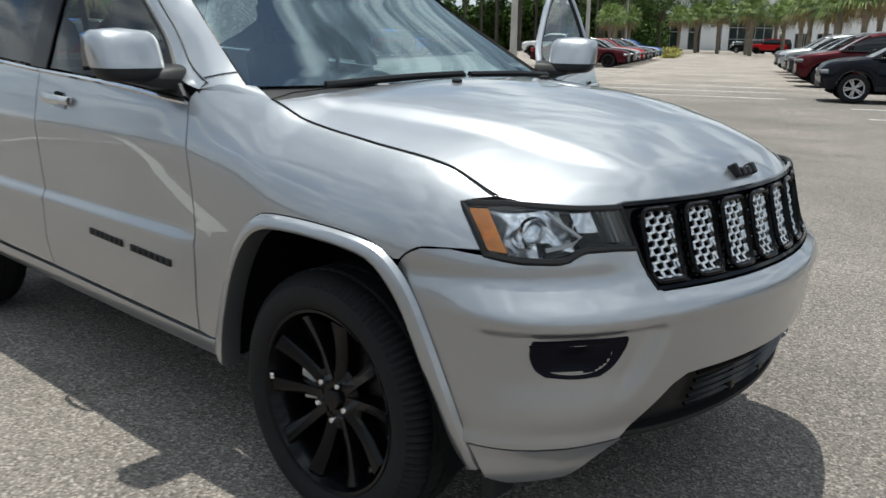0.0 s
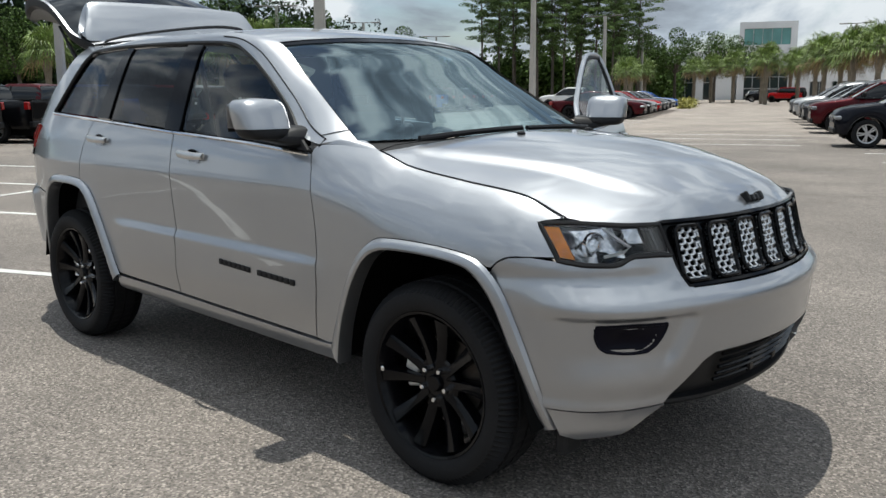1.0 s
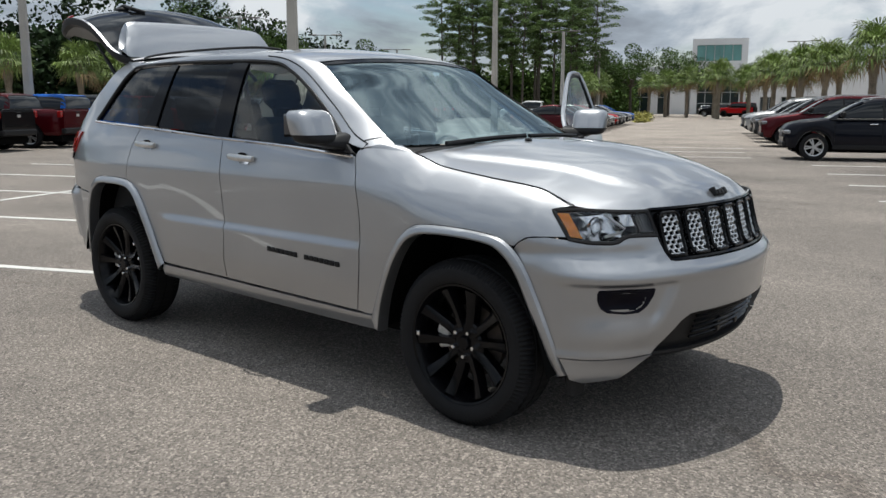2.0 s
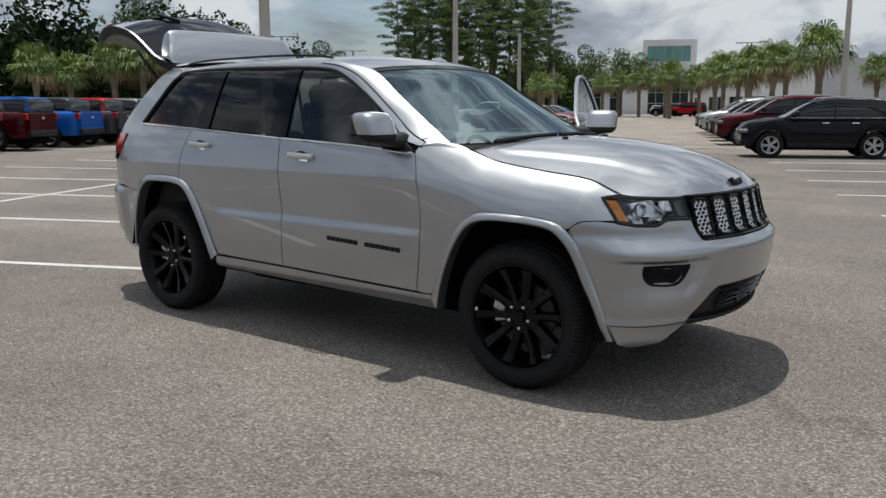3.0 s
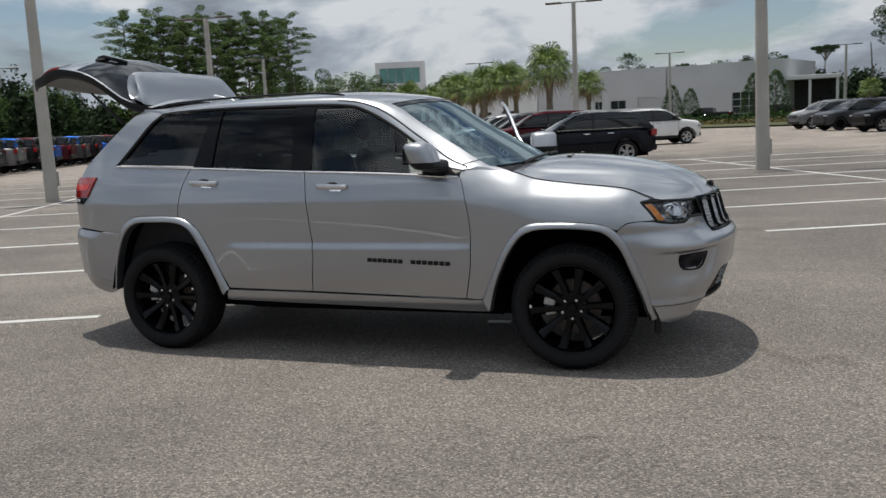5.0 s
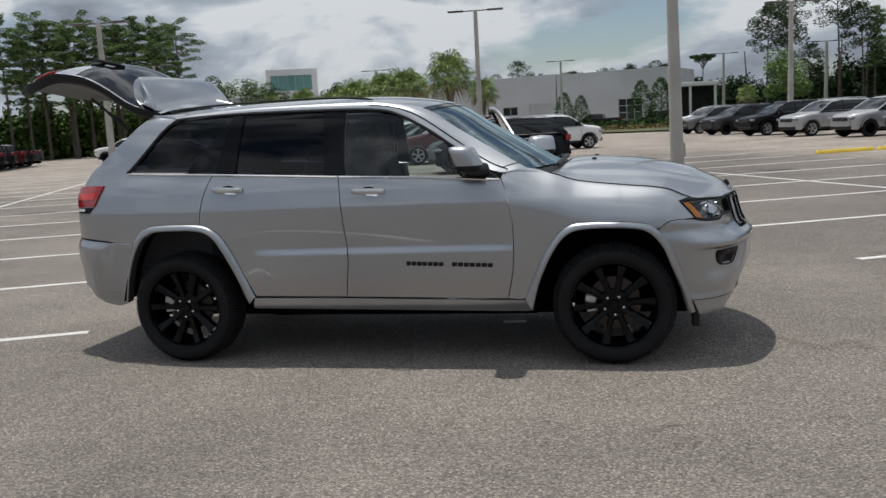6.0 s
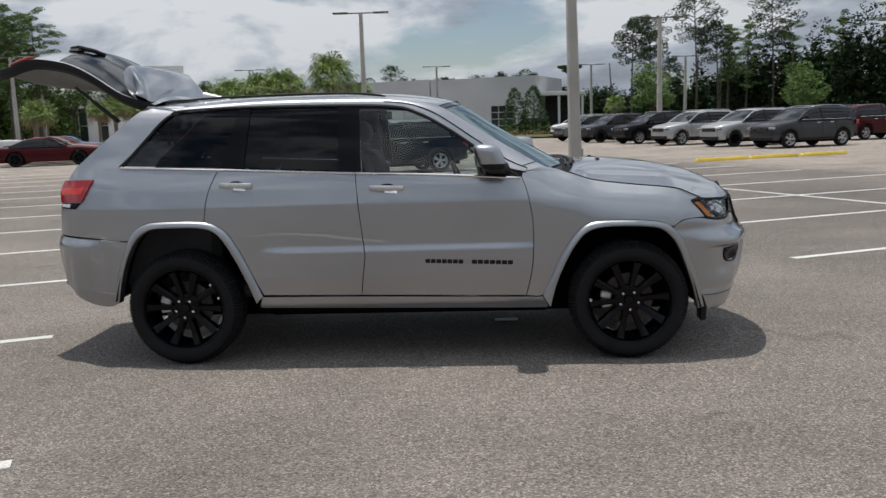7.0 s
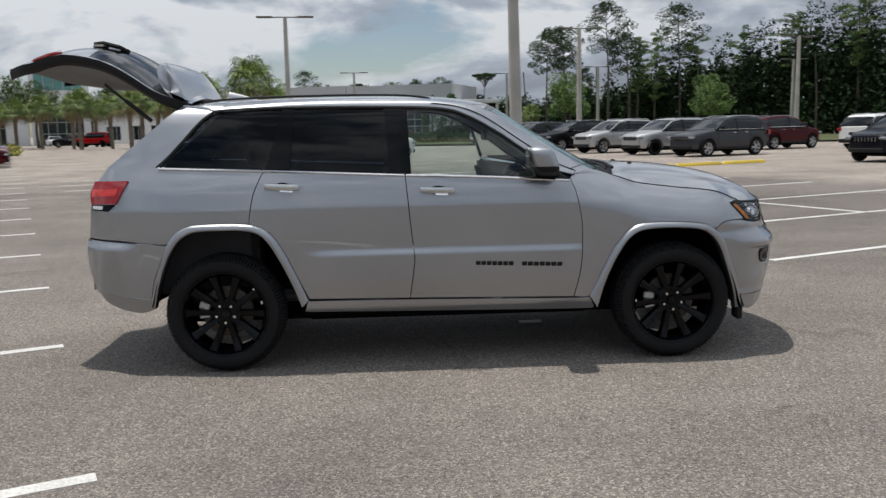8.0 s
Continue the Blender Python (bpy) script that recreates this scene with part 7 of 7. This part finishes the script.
scatter([clipped_tree(33)], [(3.0, 83.9, 1.0), (4.95, 83.6, 1.03), (-5.1, 88.5, 0.88), (-3.4, 91.0, 0.8)])
palm_places = [(-10.0, 50.9, 1.08), (-16.8, 64.8, 1.08), (-17.0, 68.8, 1.08), (-19.1, 66.5, 1.08), (-24.5, 75.7, 1.08), (-22.6, 74.0, 1.0), (-27.6, 82.0, 1.06), (-13.8, 87.5, 1.08), (-33.8, 85.5, 1.08), (-37.0, 92.0, 1.04), (-41.6, 94.6, 1.05),
               (-38.8, 104.5, 1.05), (-31.5, 88.0, 1.0), (-45.0, 96.0, 1.0), (-44.5, 25.6, 0.95), (-43.4, 26.9, 1.02), (-42.0, 28.6, 1.0), (-46.4, 23.8, 0.80), (-45.6, 21.2, 0.86), (-47.0, 33.0, 0.85), (-46.6, 17.6, 0.9), (-41.2, 31.6, 0.85),
               (-41.0, 70.0, 0.8), (-43.0, 74.0, 0.8), (-45.2, 78.0, 0.85), (-47.2, 83.0, 0.85), (-49.4, 88.0, 0.9), (-38.6, 66.0, 0.75), (-44.5, 90.5, 0.9), (12.5, 78.0, 0.62), (-20.8, 71.0, 0.95)]
scatter([palm(41), palm(42, dry=0.2), palm(43, dry=0.06)], palm_places)


def woods(name, label, line_pts, hts, depth, n, size, material, slim=0.16):
    """A far belt of trees that nobody could count: ragged tiered crowns over undergrowth."""
    s = Soup()
    p = line(line_pts, 60, False)
    h = np.interp(np.linspace(0, 1, 61), np.linspace(0, 1, len(hts)), hts)
    trees = max(30, n // 90)
    for i in range(trees):
        j = 59.99 * (i + rng.random()) / trees
        a, t = int(j), j - int(j)
        q = p[a] * (1 - t) + p[a + 1] * t
        hh = (h[a] * (1 - t) + h[a + 1] * t) * rng.choice((0.62, 0.72, 0.80, 0.88, 0.92, 0.98)) * rng.uniform(0.93, 1.05)
        cx, cy = q[0] + rng.uniform(-depth, depth), q[1] + rng.uniform(-depth, depth)
        tiers = rng.randint(11, 16)
        for k in range(tiers):
            u = (k + rng.uniform(0.1, 0.9)) / tiers
            z = hh * (0.05 + 0.95 * u)
            r = hh * slim * (1.0 - 0.80 * u ** 1.6) * rng.uniform(0.55, 1.15)
            for _ in range(max(2, int(90 / tiers * 1.1 * (1.15 - 0.6 * u)))):
                b = rng.uniform(0, 6.283)
                d = r * rng.random() ** 0.5
                leaves(s, (cx + math.cos(b) * d, cy + math.sin(b) * d, z + rng.uniform(-0.35, 0.35)), (0.65, 0.65, 0.30), 4, size)
        for _ in range(70):
            leaves(s, (cx + rng.uniform(-0.4, 0.4), cy + rng.uniform(-0.4, 0.4), hh * 0.80 * rng.random()), (hh * slim * 0.40, hh * slim * 0.40, 0.5), 1, size * 2.3)
        leaves(s, (cx, cy, hh), (0.35, 0.35, 0.55), 16, size * 0.8)
    for i in range(int(n * 0.95)):
        a = rng.randint(0, 60)
        q = p[a]
        leaves(s, (q[0] + rng.uniform(-depth, depth), q[1] + rng.uniform(-depth, depth) + 1.0, 0.2 + h[a] * 0.62 * rng.random() ** 1.3), (0.9, 0.9, 0.6), 4, size * 1.35)
    ob = s.ob(name, material, smooth=False)
    return tagged(ob, label, "woods", kind="stuff")


woods("woods", "dark belt of mixed trees behind the far rows", [(12, 118), (24, 106), (36, 98), (46, 88), (50, 74), (54, 58), (60, 40)], [5.5, 6.0, 12.4, 14, 14.8, 15.5, 16], 3.5, 22000, 0.36, WOODS_SHADED_LEAF)
woods("woods", "green belt of trees and undergrowth behind the pickups", [(-64, -10), (-60, 4), (-56, 16), (-53, 28), (-54, 40), (-60, 56), (-66, 70)], [9.0, 9.6, 9.8, 9.6, 8.8, 6.9, 6.2], 3.0, 15000, 0.42, WOODS_SHADED_LEAF, 0.24)
woods("woods", "low belt of trees behind the tall pines", [(-68, 70), (-63, 78), (-58, 88), (-60, 100), (-66, 120), (-72, 128)], [6, 7.5, 7.5, 8, 8, 8], 3.0, 11000, 0.45, OAK_LEAF, 0.24)
woods("woods", "long belt of trees along the far edge of the lot", [(-150, -70), (-80, -100), (0, -115), (80, -105), (150, -75)], [9, 9, 8.5, 9, 9], 3.0, 5000, 1.5, PINE_LEAF, 0.24)
woods("woods", "far treetops beyond the white building", [(-60, 152), (-30, 150), (0, 145), (16, 135)], [10.5, 9.5, 8.5, 9], 3.0, 2600, 0.9, PINE_LEAF)
trunks = Soup()
for i in range(9):
    t = rng.random()
    q = line([(12, 116), (24, 104), (36, 96), (45, 87), (49, 74), (53, 58)], 40, False)[int(t * 40)]
    x, y = q[0] - 2.6 + rng.uniform(-1.2, 1.2), q[1] - 2.8 + rng.uniform(-1.2, 1.2)
    trunks.tube([(x, y, 0), (x + rng.uniform(-0.2, 0.2), y, 4), (x + rng.uniform(-0.4, 0.4), y, 8.5)], [0.14, 0.11, 0.07], 5, False)
tagged(trunks.ob("tree_trunks", BARK), "thin bare trunks along the edge of the woods", "woods", kind="stuff")


def hedge(name, label, pts, h, wd, n, material, size=0.28):
    s = Soup()
    p = line(pts, 40, False)
    for i in range(n):
        q = p[rng.randint(0, 40)]
        leaves(s, (q[0] + rng.uniform(-wd, wd), q[1] + rng.uniform(-wd, wd), h * rng.random()), (0.35, 0.35, 0.22), 4, size)
    return tagged(s.ob(name, material, smooth=False), label, "hedge", kind="stuff")


hedge("hedge", "low green shrubs on a planted island", [(-7, 82), (-1, 81), (8, 79)], 1.0, 0.9, 700, SHRUB)
hedge("hedge", "dry grassy shrubs at the edge of the island", [(-3, 79.6), (8, 77.6)], 0.45, 0.5, 260, mat("dry_shrub", (0.17, 0.14, 0.05), 0.8, spread=0.35, stain=(0.7, 0.2)))
hedge("hedge", "yellow-green shrubs at the end of the coupe row", [(-30.9, 62.5), (-34.5, 70.5)], 0.7, 0.5, 320, YELLOW_BLOOM)
island = Soup().box((-9, 77.4, 0.0), (9.5, 84.5, 0.14), Matrix.Translation((0, 0, 0)), bevel=0.05)
tagged(island.ob("planted_island", GRASS_SOIL, smooth=False), "planted island with a low kerb", "planter", kind="structure")
verge = Soup()
for pts, wd in (([(-62, -12), (-57, 4), (-52, 16), (-49, 28), (-50, 40), (-57, 58), (-62, 68)], 6.0), ([(12, 113), (22, 102), (34, 94), (42, 84), (46, 72), (49, 56)], 5.0)):
    ln2 = line(pts, 30, False)
    rows = []
    for i in range(31):
        d = ln2[min(i + 1, 30)] - ln2[max(i - 1, 0)]
        nv = np.array([-d[1], d[0]]) / np.linalg.norm(d)
        sg = 1 if pts[0][0] < 0 else -1
        rows.append([(ln2[i][0], ln2[i][1], 0.0), (ln2[i][0], ln2[i][1], 0.10), (ln2[i][0] + sg * nv[0] * wd, ln2[i][1] + sg * nv[1] * wd, 0.12), (ln2[i][0] + sg * nv[0] * 40, ln2[i][1] + sg * nv[1] * 40, 0.12)])
    verge.grid(rows, flip=pts[0][0] > 0)
tagged(verge.ob("verge", mat("verge_grass", (0.075, 0.085, 0.03), 0.95, grain=(6, 0.3), stain=(0.3, 0.3), bump=(14, 0.03)), smooth=False), "grassy verge under the trees beside the lot", "ground", kind="structure")

# ---- showroom and service building ----
STUCCO = mat("white_stucco", (0.70, 0.70, 0.70), 0.85, grain=(9, 0.03), stain=(0.25, 0.06))
STUCCO_GREY = mat("grey_stucco", (0.50, 0.51, 0.52), 0.85, grain=(9, 0.04), stain=(0.25, 0.07))
WIN_GLASS = mat("shop_glass", (0.02, 0.03, 0.032), 0.08, spec=0.8, stain=(0.4, 0.2))
GREEN_GLASS = mat("green_glass", (0.10, 0.26, 0.24), 0.15, spec=0.9, stain=(0.5, 0.25))
WIN_FRAME = mat("window_frame_metal", (0.45, 0.46, 0.46), 0.5, 0.4, grain=(20, 0.05), stain=(1, 0.1))
OPENING_SHADE = mat("opening_shade_colour", (0.03, 0.03, 0.03), 0.9, grain=(4, 0.1), stain=(1, 0.2))


def facade(root, p, q, h, openings=(), material=STUCCO, thick=0.35, name="wall"):
    """A wall from p to q with real openings: (start, sill, width, height, pane columns, pane rows, pane material)."""
    p, q = Vector((*p, 0)), Vector((*q, 0))
    d = (q - p).normalized()
    n = Vector((d.y, -d.x, 0))
    ln = (q - p).length
    us = sorted({0.0, ln, *[o[0] for o in openings], *[o[0] + o[2] for o in openings]})
    zs = sorted({0.0, h, *[o[1] for o in openings], *[o[1] + o[3] for o in openings]})
    at = lambda u, z, dd=0.0: tuple(p + d * u + n * dd + Vector((0, 0, z)))
    s = Soup()
    for i in range(len(us) - 1):
        for j in range(len(zs) - 1):
            cu, cz = 0.5 * (us[i] + us[i + 1]), 0.5 * (zs[j] + zs[j + 1])
            if any(o[0] < cu < o[0] + o[2] and o[1] < cz < o[1] + o[3] for o in openings):
                continue
            for dd, fl in ((0.0, False), (-thick, True)):
                s.grid([[at(us[i], zs[j], dd), at(us[i + 1], zs[j], dd)], [at(us[i], zs[j + 1], dd), at(us[i + 1], zs[j + 1], dd)]], flip=fl)
    for u0, z0, w, hh, *_ in openings:
        c = [(u0, z0), (u0 + w, z0), (u0 + w, z0 + hh), (u0, z0 + hh)]
        for a in range(4):
            b = (a + 1) % 4
            s.add([at(*c[a], 0.0), at(*c[b], 0.0), at(*c[b], -thick), at(*c[a], -thick)], [(0, 3, 2, 1)])
    c = [(0, 0), (ln, 0), (ln, h), (0, h)]
    for a in (1, 2, 3):
        b = (a + 1) % 4
        s.add([at(*c[a], 0.0), at(*c[b], 0.0), at(*c[b], -thick), at(*c[a], -thick)], [(0, 1, 2, 3)])
    wall = s.ob(name, material, root, smooth=False)
    for u0, z0, w, hh, nc, nr, gm in openings:
        ring = Soup()
        o4, i4 = [(u0, z0), (u0 + w, z0), (u0 + w, z0 + hh), (u0, z0 + hh)], [(u0 + 0.06, z0 + 0.06), (u0 + w - 0.06, z0 + 0.06), (u0 + w - 0.06, z0 + hh - 0.06), (u0 + 0.06, z0 + hh - 0.06)]
        ring.add([at(*c, -0.10) for c in o4] + [at(*c, -0.10) for c in i4] + [at(*c, -0.20) for c in i4], [(i, (i + 1) % 4, 4 + (i + 1) % 4, 4 + i) for i in range(4)] + [(4 + i, 4 + (i + 1) % 4, 8 + (i + 1) % 4, 8 + i) for i in range(4)])
        win = ring.ob("window", WIN_FRAME, root, smooth=False)
        bars = [((u0 + w * i / nc - 0.04, z0 + 0.06), (u0 + w * i / nc + 0.04, z0 + hh - 0.06), -0.12) for i in range(1, nc)] + [((u0 + 0.06, z0 + hh * i / nr - 0.04), (u0 + w - 0.06, z0 + hh * i / nr + 0.04), -0.125) for i in range(1, nr)]
        for (ua0, za0), (ub0, zb0), dd in bars:
            Soup().add([at(ua0, za0, dd), at(ub0, za0, dd), at(ub0, zb0, dd), at(ua0, zb0, dd), at(ua0, za0, -0.2), at(ub0, za0, -0.2), at(ub0, zb0, -0.2), at(ua0, zb0, -0.2)],
                       [(0, 1, 2, 3), (1, 5, 6, 2), (4, 0, 3, 7), (3, 2, 6, 7), (4, 5, 1, 0)]).ob("mullion", WIN_FRAME, win, smooth=False)
        for i in range(nc):
            for j in range(nr):
                a, b, zz, ze = u0 + w * i / nc + 0.05, u0 + w * (i + 1) / nc - 0.05, z0 + hh * j / nr + 0.05, z0 + hh * (j + 1) / nr - 0.05
                Soup().add([at(a, zz, -0.16), at(b, zz, -0.16), at(b, ze, -0.16), at(a, ze, -0.16), at(a, zz, -0.18), at(b, zz, -0.18), at(b, ze, -0.18), at(a, ze, -0.18)],
                           [(0, 1, 2, 3), (7, 6, 5, 4), (0, 4, 5, 1), (3, 2, 6, 7)]).ob("pane", gm, win, smooth=False)
    return wall


def block(root, corners, h, z0=0.0, material=STUCCO, name="roof"):
    """Closes a building volume: back walls and a flat roof just below the parapet."""
    c = [Vector((*q, 0)) for q in corners]
    n = len(c)
    v = [(q.x, q.y, h - 0.5) for q in c]
    Soup().add(v, [tuple(range(n))]).ob(name, material, root, smooth=False)
    for i in range(1, n):
        a, b = c[i], c[(i + 1) % n]
        Soup().add([(a.x, a.y, z0), (b.x, b.y, z0), (b.x, b.y, h), (a.x, a.y, h)], [(0, 1, 2, 3)]).ob("back_wall", material, root, smooth=False)


shop = tagged(empty("showroom"), "white car showroom with a tall glazed entrance tower", "building")
T0, T1 = (-58.2, 131.9), (-50.2, 135.2)
facade(shop, T0, T1, 12.2, [(0.7, 8.6, 7.0, 2.6, 5, 1, GREEN_GLASS), (1.0, 0.0, 6.6, 5.4, 5, 3, WIN_GLASS)], STUCCO, 0.5)
block(shop, [T0, T1, (-54.0, 144.5), (-62.0, 141.2)], 12.2)
facade(shop, (-76.0, 124.5), (-58.6, 131.7), 7.8, [(8.5, 0.0, 4.0, 5.6, 3, 2, WIN_GLASS), (14.0, 0.0, 1.6, 5.6, 1, 2, WIN_GLASS)])
block(shop, [(-76.0, 124.5), (-58.6, 131.7), (-63.5, 143.5), (-81.0, 136.0)], 7.8)
facade(shop, (-49.8, 135.0), (-27.3, 121.0), 7.6, [(3.0, 0.6, 3.2, 2.2, 3, 1, WIN_GLASS), (8.0, 0.6, 3.2, 2.2, 3, 1, WIN_GLASS), (13.0, 0.6, 3.2, 2.2, 3, 1, WIN_GLASS), (18.5, 0.6, 3.2, 2.2, 3, 1, WIN_GLASS)])
block(shop, [(-49.8, 135.0), (-27.3, 121.0), (-20.0, 134.0), (-43.0, 148.0)], 7.6)
service = tagged(empty("service_building"), "long plain white service building with a flat roof", "building")
facade(service, (-27.0, 120.6), (-7.9, 113.4), 7.5, [(9.5, 2.2, 1.2, 1.2, 2, 1, WIN_GLASS), (12.0, 2.2, 2.4, 1.2, 2, 1, WIN_GLASS), (16.2, 0.0, 3.4, 3.6, 1, 8, STUCCO_GREY)], STUCCO_GREY)
block(service, [(-27.0, 120.6), (-7.9, 113.4), (-2.0, 128.0), (-21.0, 135.0)], 7.5, material=STUCCO_GREY)
facade(service, (-7.7, 113.2), (6.5, 108.6), 7.35, [(8.6, 0.0, 3.2, 3.6, 3, 4, WIN_GLASS)], STUCCO_GREY, name="wall")
block(service, [(-7.7, 113.2), (6.5, 108.6), (11.0, 122.0), (-3.0, 127.0)], 7.35, material=STUCCO_GREY)
Soup().box((6.8, 109.5, 4.7), (13.0, 113.0, 5.2), bevel=0.03).ob("canopy_roof", STUCCO, service)
for x in (9.6, 12.7):
    Soup().box((x - 0.15, 109.7, 0), (x + 0.15, 110.0, 4.7), bevel=0.02).ob("canopy_post", STUCCO, service)
# near-black sheet stands for the shade in the opening under the canopy
Soup().box((6.9, 113.0, 0), (12.8, 113.4, 4.7)).ob("canopy_back", OPENING_SHADE, service)
